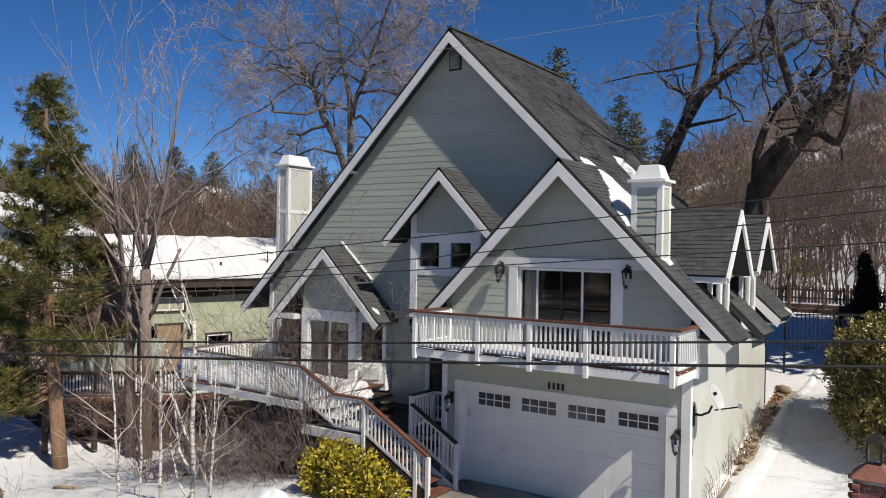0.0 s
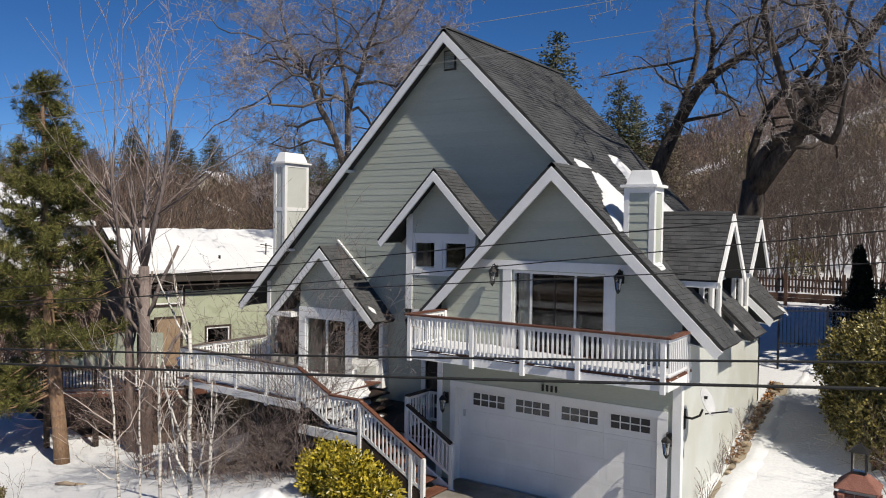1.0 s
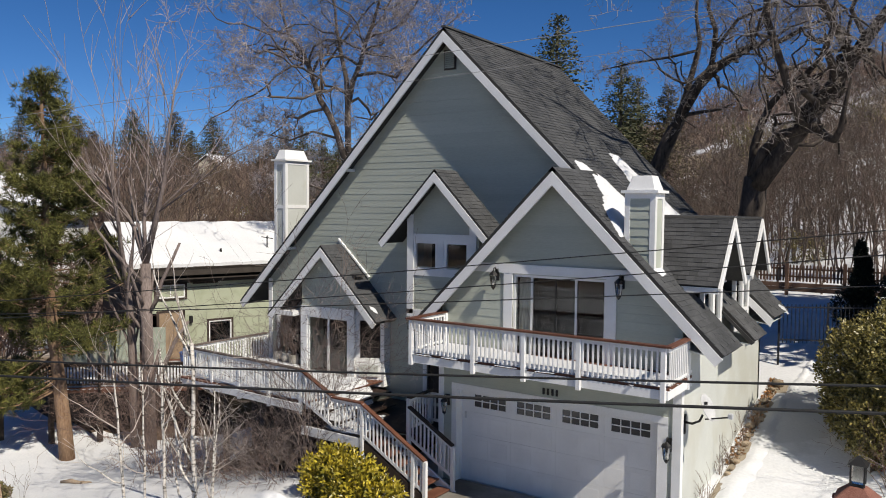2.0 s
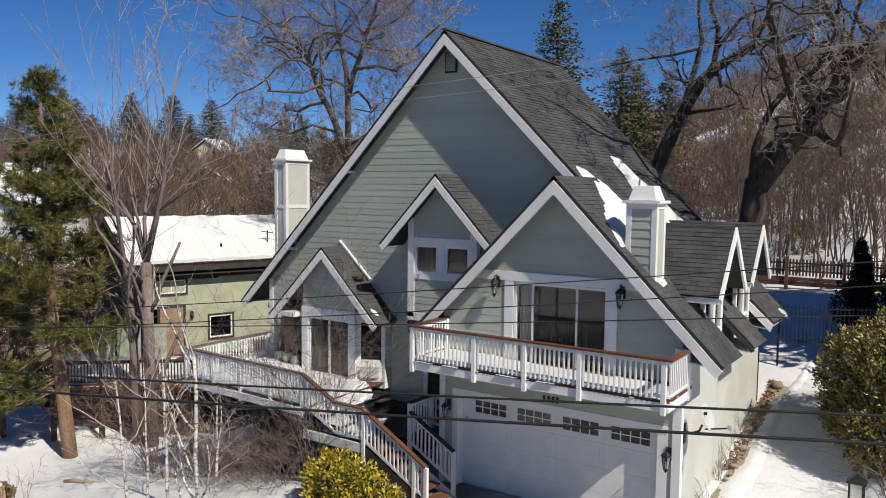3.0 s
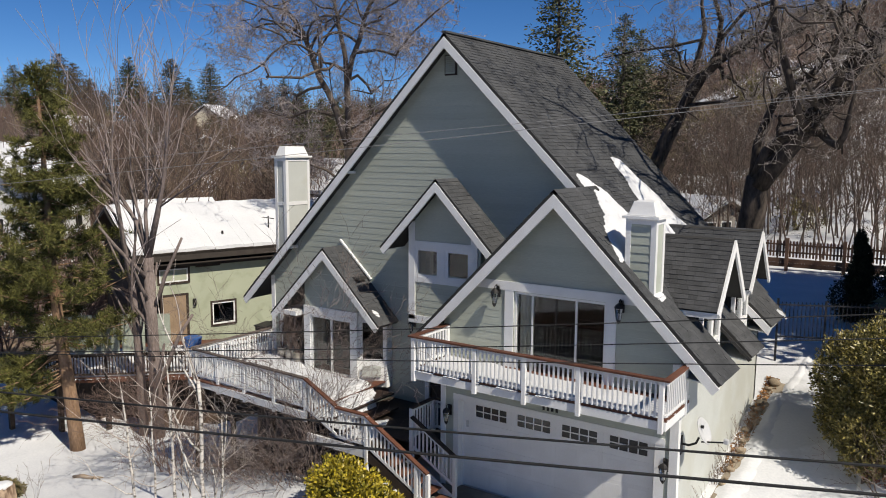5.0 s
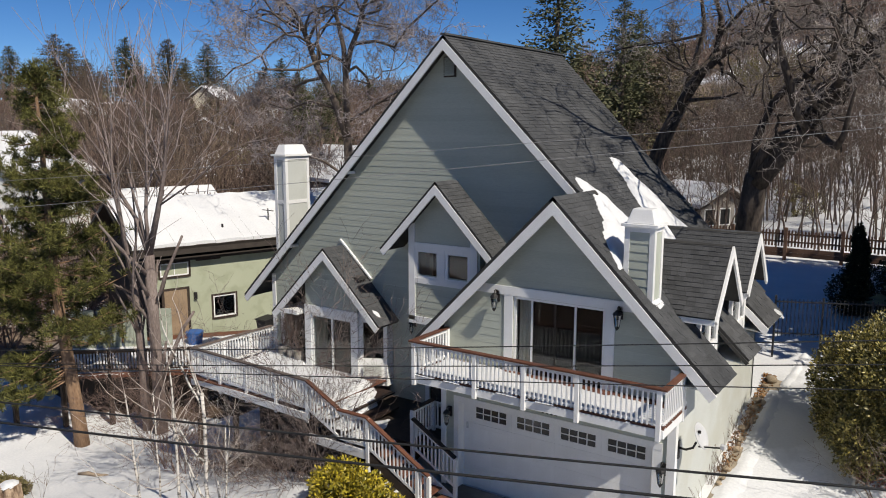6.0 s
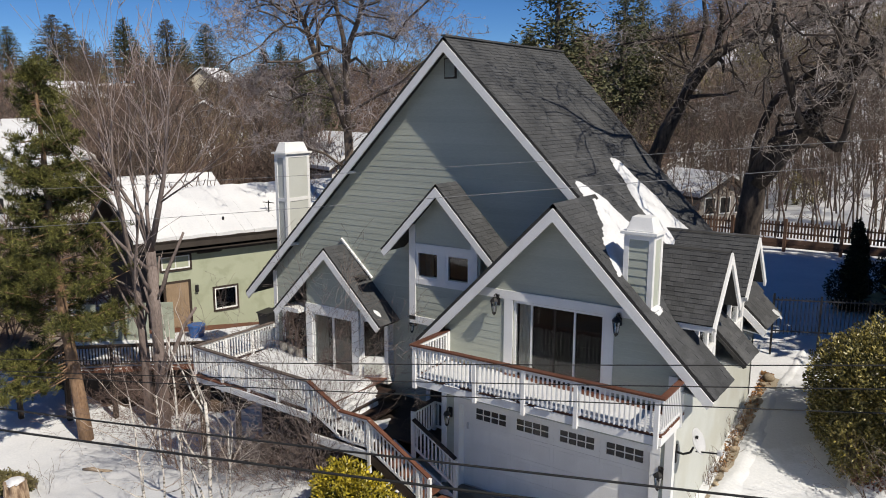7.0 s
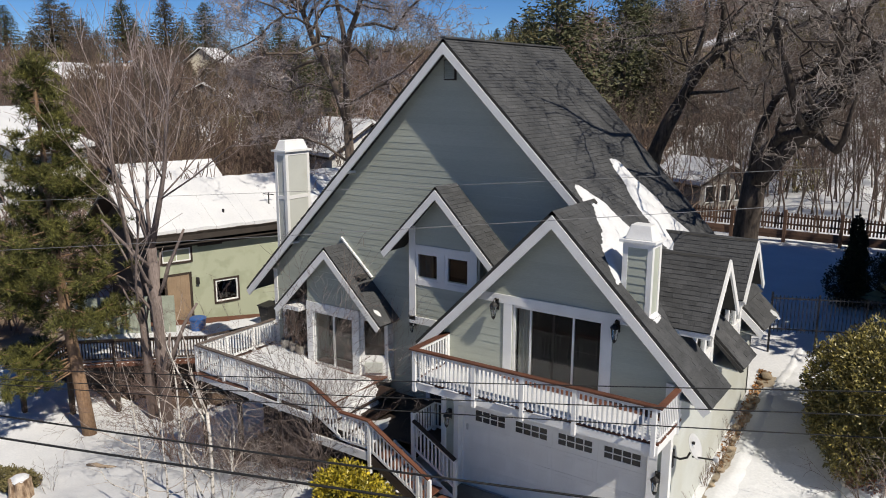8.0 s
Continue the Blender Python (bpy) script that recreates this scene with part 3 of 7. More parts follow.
# sliding door of the balcony
slider = hpart(Geo().box(1.17, GW + 0.02, 3.02, 1.23, GW + 0.12, 5.04).box(3.49, GW + 0.02, 3.02, 3.55, GW + 0.12, 5.04).box(1.23, GW + 0.02, 4.98, 3.49, GW + 0.12, 5.04).box(1.23, GW + 0.02, 3.02, 3.49, GW + 0.12, 3.10), "sliding_door", TRIM, None, "white framed glass sliding door")
for x0, x1, yy in ((1.23, 1.66, 0.05), (1.66, 2.80, 0.03), (2.80, 3.49, 0.05)):
    Geo().box(x0, GW + yy, 3.10, x1, GW + yy + 0.008, 4.98).make("pane", GLASS, slider)
for x in (1.66, 2.28, 2.80):
    Geo().box(x - 0.022, GW + 0.02, 3.10, x + 0.022, GW + 0.07, 4.98).make("stile", TRIM if x != 2.28 else BLACK, slider)
for z in (3.75, 4.15, 4.55):
    Geo().box(2.84, GW + 0.06, z - 0.008, 3.49, GW + 0.075, z + 0.008).make("muntin", BLACK, slider)
# casing round it and the wide head board
hpart(Geo().box(0.93, GW - 0.05, 3.0, 1.17, GW - 0.003, 5.06), "casing", TRIM)
hpart(Geo().box(3.55, GW - 0.05, 3.0, 3.80, GW - 0.003, 5.06), "casing", TRIM)
hpart(Geo().poly([(-0.05, GW - 0.055, 5.06), (4.75, GW - 0.055, 5.06), (4.52, GW - 0.055, 5.28), (0.18, GW - 0.055, 5.28)], (0, 0.05, 0)), "head_board", TRIM, None, "wide white head board")
# room behind the sliding door, its missing light put into near-black walls
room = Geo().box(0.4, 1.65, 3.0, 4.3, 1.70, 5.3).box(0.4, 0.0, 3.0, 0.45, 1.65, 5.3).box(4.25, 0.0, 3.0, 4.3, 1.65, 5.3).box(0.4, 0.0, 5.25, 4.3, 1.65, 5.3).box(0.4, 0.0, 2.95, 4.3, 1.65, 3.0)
hpart(room, "upper_room", ROOMDARK, None, "room behind the glass, painted near black as if unlit")
cur = Geo()
pts = [(1.26 + i * 0.020, GW + 0.17 + 0.02 * math.sin(i * 1.3)) for i in range(20)]
cur.poly([(x, y, 3.1) for x, y in pts] + [(x, y + 0.006, 3.1) for x, y in reversed(pts)], (0, 0, 1.85))
hpart(cur, "curtain", CURTAIN, None, "pale hanging curtain")

# ---- projecting window dormer on the front wall ----
DX, DZ, DS = -1.84, 7.66, 1.03
YD, DW = 0.73, 1.15
gable_wall("wall_dormer", DW, lambda z: max(-2.98, DX - (DZ - 0.2 - z) / DS), lambda z: min(-0.62, DX + (DZ - 0.2 - z) / DS), 3.62, DZ - 0.25, [(-2.72, 4.86, -0.98, 5.70)], label="grey green dormer wall")
hpart(Geo().box(-2.98, DW + 0.05, 3.62, -2.9, YW, 6.4), "dormer_cheek", SIDING)
hpart(Geo().box(-2.98, DW, 3.60, -0.62, YW, 3.64), "dormer_floor", SIDING)
roof_plane((DX, YD, DZ), (DX, YW - 0.02, DZ), (-3.78, YW - 0.02, DZ - DS * 1.94), (-3.78, YD, DZ - DS * 1.94), thick=0.12)
roof_plane((DX, YD, DZ), (DX, YW - 0.02, DZ), (0.12, YW - 0.02, DZ - DS * 1.96), (0.12, YD, DZ - DS * 1.96), thick=0.12)
rake_pair(YD - 0.02, DX, DZ - 0.08, DS, DS, -3.76, 0.10, depth=0.19)
hpart(Geo().box(-3.02, DW - 0.05, 3.60, -2.80, DW + 0.1, 6.42), "corner_board", TRIM)
hpart(Geo().box(-0.92, DW - 0.05, 3.60, -0.70, DW + 0.1, 6.42), "corner_board", TRIM)
hpart(Geo().box(-2.80, DW - 0.045, 5.70, -0.92, DW + 0.02, 5.88), "casing", TRIM)
hpart(Geo().box(-2.80, DW - 0.045, 4.70, -0.92, DW + 0.02, 4.86), "casing", TRIM)
hpart(Geo().box(-3.02, DW - 0.05, 3.50, -0.70, DW + 0.1, 3.72), "skirt_board", TRIM)
win = hpart(Geo().box(-1.95, DW - 0.045, 4.86, -1.77, DW + 0.06, 5.70), "window", TRIM, None, "white twin casement window with dark glass")
for x0, x1 in ((-2.80, -1.95), (-1.77, -0.92)):
    fr = Geo().box(x0, DW - 0.03, 4.86, x0 + 0.10, DW + 0.05, 5.70).box(x1 - 0.10, DW - 0.03, 4.86, x1, DW + 0.05, 5.70).box(x0 + 0.10, DW - 0.03, 5.61, x1 - 0.10, DW + 0.05, 5.70).box(x0 + 0.10, DW - 0.03, 4.86, x1 - 0.10, DW + 0.05, 4.92)
    fr.make("window_frame", TRIM, win)
    Geo().box(x0 + 0.10, DW + 0.02, 4.92, x1 - 0.10, DW + 0.026, 5.61).make("pane", GLASS, win)
# landing room boards coloured near black to stand for an unlit interior
hpart(Geo().box(-2.9, 2.9, 3.6, -0.65, 2.95, 6.2).box(-2.9, DW + 0.18, 4.5, -0.65, 2.9, 4.55).box(-2.9, DW + 0.18, 6.15, -0.65, 2.9, 6.2).box(-2.95, YW + 0.2, 4.5, -2.9, 2.9, 6.2).box(-0.65, YW + 0.2, 4.5, -0.6, 2.9, 6.2), "landing_room", ROOMDARK, None, "room behind the glass, painted near black as if unlit")

# ---- entry bay with its own gable ----
BX, BZ, BS = -6.10, 5.44, 0.985
YBY, BW = 0.80, 1.10
FL = 1.40
gable_wall("wall_bay", BW, lambda z: max(-7.15, BX - (BZ - 0.18 - z) / BS), lambda z: min(-4.98, BX + (BZ - 0.18 - z) / BS), 3.42, BZ - 0.22, [], label="grey green bay gable wall")
roof_plane((BX, YBY, BZ), (BX, YW - 0.02, BZ), (-8.42, YW - 0.02, BZ - BS * 2.32), (-8.42, YBY, BZ - BS * 2.32), thick=0.12)
roof_plane((BX, YBY, BZ), (BX, YW - 0.02, BZ), (-3.90, YW - 0.02, BZ - BS * 2.20), (-3.90, YBY, BZ - BS * 2.20), thick=0.12)
rake_pair(YBY - 0.02, BX, BZ - 0.08, BS, BS, -8.40, -3.92, depth=0.20)
hpart(Geo().beam((BX - 0.10, YW - 0.05, BZ + 0.16), (-4.95, YW - 0.05, BZ + 0.02 - BS * 1.02), 0.05, 0.09, up=(0, -1, 0)), "flashing", TRIM, None, "white painted flashing board")
hpart(Geo().box(-5.28, 1.15, 4.50, -4.95, 1.55, 4.58), "skylight_curb", FELT, None, "dark roof vent")
hpart(Geo().box(-8.36, YBY + 0.02, 3.16, -7.30, YW - 0.05, 3.30), "eave_return", TRIM, None, "white boxed eave return")
# bay posts, front window and angled side windows
bay = hpart(Geo().box(-7.18, BW - 0.05, FL - 0.1, -6.92, BW + 0.12, 3.5), "bay_post", TRIM)
hpart(Geo().box(-5.22, BW - 0.05, FL - 0.1, -4.95, BW + 0.12, 3.5), "bay_post", TRIM)
hpart(Geo().box(-6.92, BW - 0.05, 3.22, -5.22, BW + 0.12, 3.50), "bay_head", TRIM)
bw = hpart(Geo().box(-6.92, BW, FL, -6.86, BW + 0.1, 3.22).box(-5.28, BW, FL, -5.22, BW + 0.1, 3.22).box(-6.86, BW, 3.15, -5.28, BW + 0.1, 3.22).box(-6.86, BW, FL, -5.28, BW + 0.1, FL + 0.06), "bay_window", TRIM, None, "tall white framed glass patio door")
Geo().box(-6.86, BW + 0.04, FL + 0.06, -5.28, BW + 0.046, 3.15).make("pane", GLASS, bw)
Geo().box(-6.09, BW + 0.01, FL + 0.06, -6.03, BW + 0.07, 3.15).make("stile", TRIM, bw)


def facet(p, q, sill, head, name, solid_to=None):
    """An angled wall with a framed window between two plan points."""
    p, q = Vector((*p, 0)), Vector((*q, 0))
    d = (q - p).normalized()
    n = Vector((d.y, -d.x, 0)) * 0.10
    def seg(a, b, z0, z1, nm, m, push=0.0, th=1.0):
        A, B = p.lerp(q, a) + n * push, p.lerp(q, b) + n * push
        return Geo().poly([(A.x, A.y, z0), (B.x, B.y, z0), (B.x - n.x * th, B.y - n.y * th, z0), (A.x - n.x * th, A.y - n.y * th, z0)], (0, 0, z1 - z0)), nm, m
    for args in ((0, 1, FL - 0.2, sill, "bay_apron", TRIM), (0, 1, head, 3.5, "bay_head", TRIM), (0, 0.14, sill, head, "window_frame", TRIM), (0.86, 1, sill, head, "window_frame", TRIM), (0.14, 0.86, sill + 0.02, head - 0.02, "pane", GLASS, -0.4, 0.06)):
        g, nm, m = seg(*args)
        hpart(g, nm, m)


hpart(Geo().box(-7.18, BW + 0.12, FL - 0.1, -7.06, YW, 3.5), "bay_side", SIDING)
lw = hpart(Geo().box(-8.98, YW - 0.06, 1.42, -8.84, YW - 0.004, 3.30).box(-7.82, YW - 0.06, 1.42, -7.70, YW - 0.004, 3.30).box(-8.84, YW - 0.06, 3.12, -7.82, YW - 0.004, 3.30).box(-8.84, YW - 0.06, 1.42, -7.82, YW - 0.004, 1.56), "window", TRIM, None, "white framed front window with dark glass")
Geo().box(-8.84, YW + 0.02, 1.56, -7.82, YW + 0.026, 3.12).make("pane", GLASS, lw)
Geo().box(-8.345, YW - 0.02, 1.56, -8.315, YW + 0.01, 3.12).make("stile", BLACK, lw)
facet((-4.95, BW + 0.02), (-4.18, YW - 0.25), 2.05, 3.2, "right")
hpart(Geo().box(-4.30, YW - 0.3, FL - 0.2, -4.16, YW, 3.5), "bay_post", TRIM)
hpart(Geo().poly([(-4.80, BW + 0.02, 1.52), (-4.34, YW - 0.36, 1.52), (-4.34, YW - 0.36, 1.86), (-4.80, BW + 0.02, 1.86)], (0.02, -0.03, 0)), "bay_panel", STUCCO)
# entry room: interior shade carried by the near-black colour
hpart(Geo().box(-9.1, 3.6, 1.2, -4.2, 3.65, 3.6).box(-9.1, 1.2 + 0.78, FL - 0.05, -4.2, 3.6, FL).box(-9.15, 1.97, 1.2, -9.1, 3.65, 3.6).box(-4.2, 1.95, 1.2, -4.15, 3.65, 3.6).box(-9.1, 1.97, 3.5, -4.3, 3.65, 3.54).box(-7.0, 1.3, 3.52, -4.4, 1.97, 3.56), "entry_room", ROOMDARK, None, "room behind the glass, painted near black as if unlit")
# dark entry door below the balcony
ed = hpart(Geo().box(-2.75, YW + 0.03, 0.85, -1.75, YW + 0.08, 2.95), "entry_door", DARKWOOD, None, "dark panelled entry door")
for x in (-2.62, -2.18):
    for z in (1.0, 1.95):
        Geo().box(x, YW + 0.015, z, x + 0.36, YW + 0.032, z + 0.8).make("raised_panel", DARKWOOD, ed, bevel=0.01)
hpart(Geo().box(-2.90, YW - 0.05, 0.8, -2.75, YW + 0.05, 3.05), "casing", TRIM)
hpart(Geo().box(-1.75, YW - 0.05, 0.8, -1.60, YW + 0.05, 3.05), "casing", TRIM)

# ---- side dormers ----
XD, WX = 5.80, 5.38
for (cy, hw), zap, w0, w1 in zip(DORM, (6.50, 6.46), (0.93, 3.80), (2.55, 5.31)):
    ds = 1.24
    ye0, ye1 = cy - hw, cy + hw
    ze = zap - ds * hw
    xb = RX + (RZ - zap) / SR - 0.15
    near = cy < 3
    roof_plane((xb, cy, zap), (XD, cy, zap), (XD, ye0, ze), (xb + 0.95, ye0, ze), thick=0.10, pieces=near, cols=0.20, course=0.125, name="dormer_roof")
    roof_plane((xb, cy, zap), (XD, cy, zap), (XD, ye1, ze), (xb + 1.4, ye1, ze), thick=0.10, name="dormer_roof")
    for s in (-1, 1):
        g = Geo().poly([(XD, cy, zap - 0.05), (XD, cy + s * hw, ze - 0.05), (XD, cy + s * (hw - 0.12), ze - 0.15), (XD, cy, zap - 0.30)], (0.05, 0, 0))
        hpart(g, "barge_board", TRIM)
    hpart(Geo().box(xb + 1.25, ye0 + 0.02, ze - 0.17, XD, ye0 + 0.07, ze - 0.04), "fascia", TRIM)
    hpart(Geo().poly([(WX, ye0 + 0.10, ze - 0.06), (WX, ye1 - 0.10, ze - 0.06), (WX, cy, zap - 0.20)], (-0.10, 0, 0)), "dormer_gable", STUCCO)
    hpart(Geo().box(XR - 0.9, ye0 + 0.10, ze - 0.10, WX + 0.02, ye1 - 0.10, ze - 0.06), "soffit", TRIM)
    # projecting window of two lights between white posts, over a white apron
    hpart(Geo().box(XR - 0.12, w0, 3.50, WX - 0.03, w1, 3.98), "dormer_apron", TRIM)
    mid = (w0 + w1) / 2 + 0.04
    for y0, y1, z0 in ((w0, w0 + 0.10, 3.98), (mid - 0.09, mid + 0.09, 3.98), (w1 - 0.20, w1 - 0.01, 3.46)):
        hpart(Geo().box(WX - 0.09, y0, z0, WX, y1, ze - 0.102), "window_post", TRIM)
    hpart(Geo().box(WX - 0.10, w0 + 0.11, ze - 0.22, WX - 0.012, w1 - 0.21, ze - 0.104), "window_head", TRIM)
    hpart(Geo().box(WX - 0.12, w0, 3.982, WX + 0.03, w1 - 0.21, 4.05), "window_sill", TRIM)
    hpart(Geo().box(WX - 0.06, w0 + 0.1, 4.05, WX - 0.05, w1 - 0.2, ze - 0.22), "pane", GLASS)
    # cheeks and room boards are near black, painting the shade inside the dormer
    for y0, y1 in ((w0 - 0.06, w0 - 0.002), (w1, w1 + 0.06)):
        hpart(Geo().poly([(WX - 0.10, y0, 3.9), (WX - 0.10, y0, ze - 0.11), (XT - 0.2, y0, ze - 0.11), (XT - 0.2, y0, 3.9)], (0, y1 - y0, 0)), "dormer_cheek", ROOMDARK)
    hpart(Geo().box(XT - 0.25, w0, 3.6, XT - 0.2, w1, 5.3), "dormer_room", ROOMDARK)
    hpart(Geo().box(XT - 0.2, w0, 3.55, XR - 0.13, w1, 3.6), "dormer_room", ROOMDARK)

# closed ends of the eave strips: a white board on the rear one, thin dark drip edges elsewhere
for y0, y1 in STRIPS[1:]:
    rear = y0 > 4
    dp, xe, up = (0.24, XEB, 0.08) if rear else (0.07, XE, 0.0)
    g = Geo().poly([(XR - 0.05, y0 - 0.045, zr(XR) - 0.06 + up), (xe, y0 - 0.045, zr(xe) - 0.06 + up), (xe - 0.08, y0 - 0.045, zr(xe) - 0.06 - dp * 0.8 + up), (XR - 0.05, y0 - 0.045, zr(XR) - 0.06 - dp + up)], (0, 0.04, 0))
    hpart(g, "barge_board" if rear else "drip_edge", TRIM if rear else FELT)
for y0, y1 in STRIPS:
    xe = XE if y0 < 4 else XEB
    ze = (zg if y0 < 0 else zr)(xe)
    hpart(Geo().poly([(xe - 0.14, y0 + 0.02, ze - 0.10), (xe - 0.14, y1 - 0.02, ze - 0.10), (XR, y1 - 0.02, ze - 0.02), (XR, y0 + 0.02, ze - 0.02)], (0, 0, -0.03)), "soffit", STUCCO)


def chimney(name, x0, x1, y0, y1, zb, zt, split=(), face=None):
    ch = hpart(Geo().box(x0 + 0.02, y0 + 0.02, zb, x1 - 0.02, y1 - 0.02, zt), name, face or SIDING, None, "sided chimney with white corner boards and white cap")
    e = 0.12
    for x in (x0, x1 - e):
        for y in (y0, y1 - e):
            Geo().box(x, y, zb, x + e, y + e, zt).make("corner_board", TRIM, ch)
    zs = [zb + 0.3, *split, zt - 0.06]
    for z in zs:
        Geo().box(x0 + 0.004, y0 + 0.004, z - 0.06, x1 - 0.004, y1 - 0.004, z + 0.06).make("band", TRIM, ch)
    z = zb
    while z < zt - 0.2 and not face:
        Geo().poly([(x0 + e, y0 + 0.004, z), (x1 - e, y0 + 0.004, z), (x1 - e, y0 + 0.018, z + 0.19), (x0 + e, y0 + 0.018, z + 0.19)], (0, 0.01, 0)).make("plank", SIDING, ch)
        z += 0.19
    Geo().box(x0 - 0.07, y0 - 0.07, zt, x1 + 0.07, y1 + 0.07, zt + 0.06).make("crown_board", TRIM, ch)
    g = Geo()
    a, i = 0.02, 0.12
    g.v = [(x0 + a, y0 + a, zt + 0.06), (x1 - a, y0 + a, zt + 0.06), (x1 - a, y1 - a, zt + 0.06), (x0 + a, y1 - a, zt + 0.06), (x0 + i, y0 + i, zt + 0.38), (x1 - i, y0 + i, zt + 0.38), (x1 - i, y1 - i, zt + 0.38), (x0 + i, y1 - i, zt + 0.38)]
    g.f = [(0, 1, 5, 4), (1, 2, 6, 5), (2, 3, 7, 6), (3, 0, 4, 7), (4, 5, 6, 7), (3, 2, 1, 0)]
    g.make("cap", TRIM, ch, "white painted metal chimney cap", bevel=0.012)
    return ch


chimney("chimney", 3.93, 4.62, -0.20, 0.40, 4.9, 6.98)
chimney("chimney", -9.42, -8.88, 2.05, 3.18, 3.6, 8.15, (6.6,), STUCCO)

# ---- balcony ----
BXL, BXR, BYF, BYB, BZF = -0.76, 5.50, -1.78, GW - 0.03, 3.15
balc = hpart(Geo().box(BXL, BYF + 0.03, BZF - 0.05, BXR, BYB, BZF), "balcony", REDWOOD, None, "white railed balcony with brown top rail")
Geo().box(BXL, BYF, 2.92, BXR, BYF + 0.05, 3.10).make("fascia", TRIM, balc)
Geo().box(BXL, BYF + 0.05, 2.92, BXL + 0.05, BYB, 3.10).make("fascia", TRIM, balc)
Geo().box(BXR - 0.05, BYF + 0.05, 2.92, BXR, BYB, 3.10).make("fascia", TRIM, balc)
Geo().box(BXL + 0.05, BYF + 0.05, 3.00, BXR - 0.05, BYB, 3.03).make("underside", TRIM, balc)
for x in (-0.70, 1.04, 2.33, 3.62, 5.40):
    Geo().box(x - 0.05, BYF - 0.06, 2.87, x + 0.05, BYF + 0.03, 3.95).make("post", TRIM, balc, bevel=0.006)
Geo().box(BXR - 0.06, BYB - 0.32, 2.9, BXR + 0.03, BYB - 0.24, 3.95).make("post", TRIM, balc)
Geo().box(BXL - 0.02, BYB - 0.10, 2.9, BXL + 0.07, BYB, 3.95).make("post", TRIM, balc)
Geo().box(BXL - 0.07, BYF - 0.08, 3.95, BXR + 0.07, BYF + 0.07, 3.99).make("rail", REDWOOD, balc, "red brown top rail")
Geo().box(BXR - 0.07, BYF + 0.07, 3.95, BXR + 0.07, BYB - 0.12, 3.99).make("rail", REDWOOD, balc)
Geo().box(BXL - 0.07, BYF + 0.07, 3.95, BXL + 0.07, BYB, 3.99).make("rail", REDWOOD, balc)
Geo().box(BXL, BYF - 0.012, 3.86, BXR, BYF + 0.022, 3.94).make("sub_rail", TRIM, balc)
Geo().box(BXL, BYF - 0.012, 3.21, BXR, BYF + 0.022, 3.26).make("bottom_rail", TRIM, balc)
for x in (BXL + 0.0, BXR - 0.03):
    Geo().box(x, BYF + 0.03, 3.86, x + 0.03, BYB, 3.94).make("sub_rail", TRIM, balc)
    Geo().box(x, BYF + 0.03, 3.21, x + 0.03, BYB, 3.26).make("bottom_rail", TRIM, balc)
BAL = Geo().box(-0.018, -0.018, 0, 0.018, 0.018, 0.72).mesh("baluster", TRIM)
n = 56
for i in range(1, n):
    part_on(BAL, "baluster", balc, (BXL + (BXR - BXL) * i / n, BYF - 0.012, 3.18))
for i in range(1, 13):
    y = BYF + (BYB - BYF) * i / 13
    for x in (BXL + 0.015, BXR - 0.015):
        part_on(BAL, "baluster", balc, (x, y, 3.18))
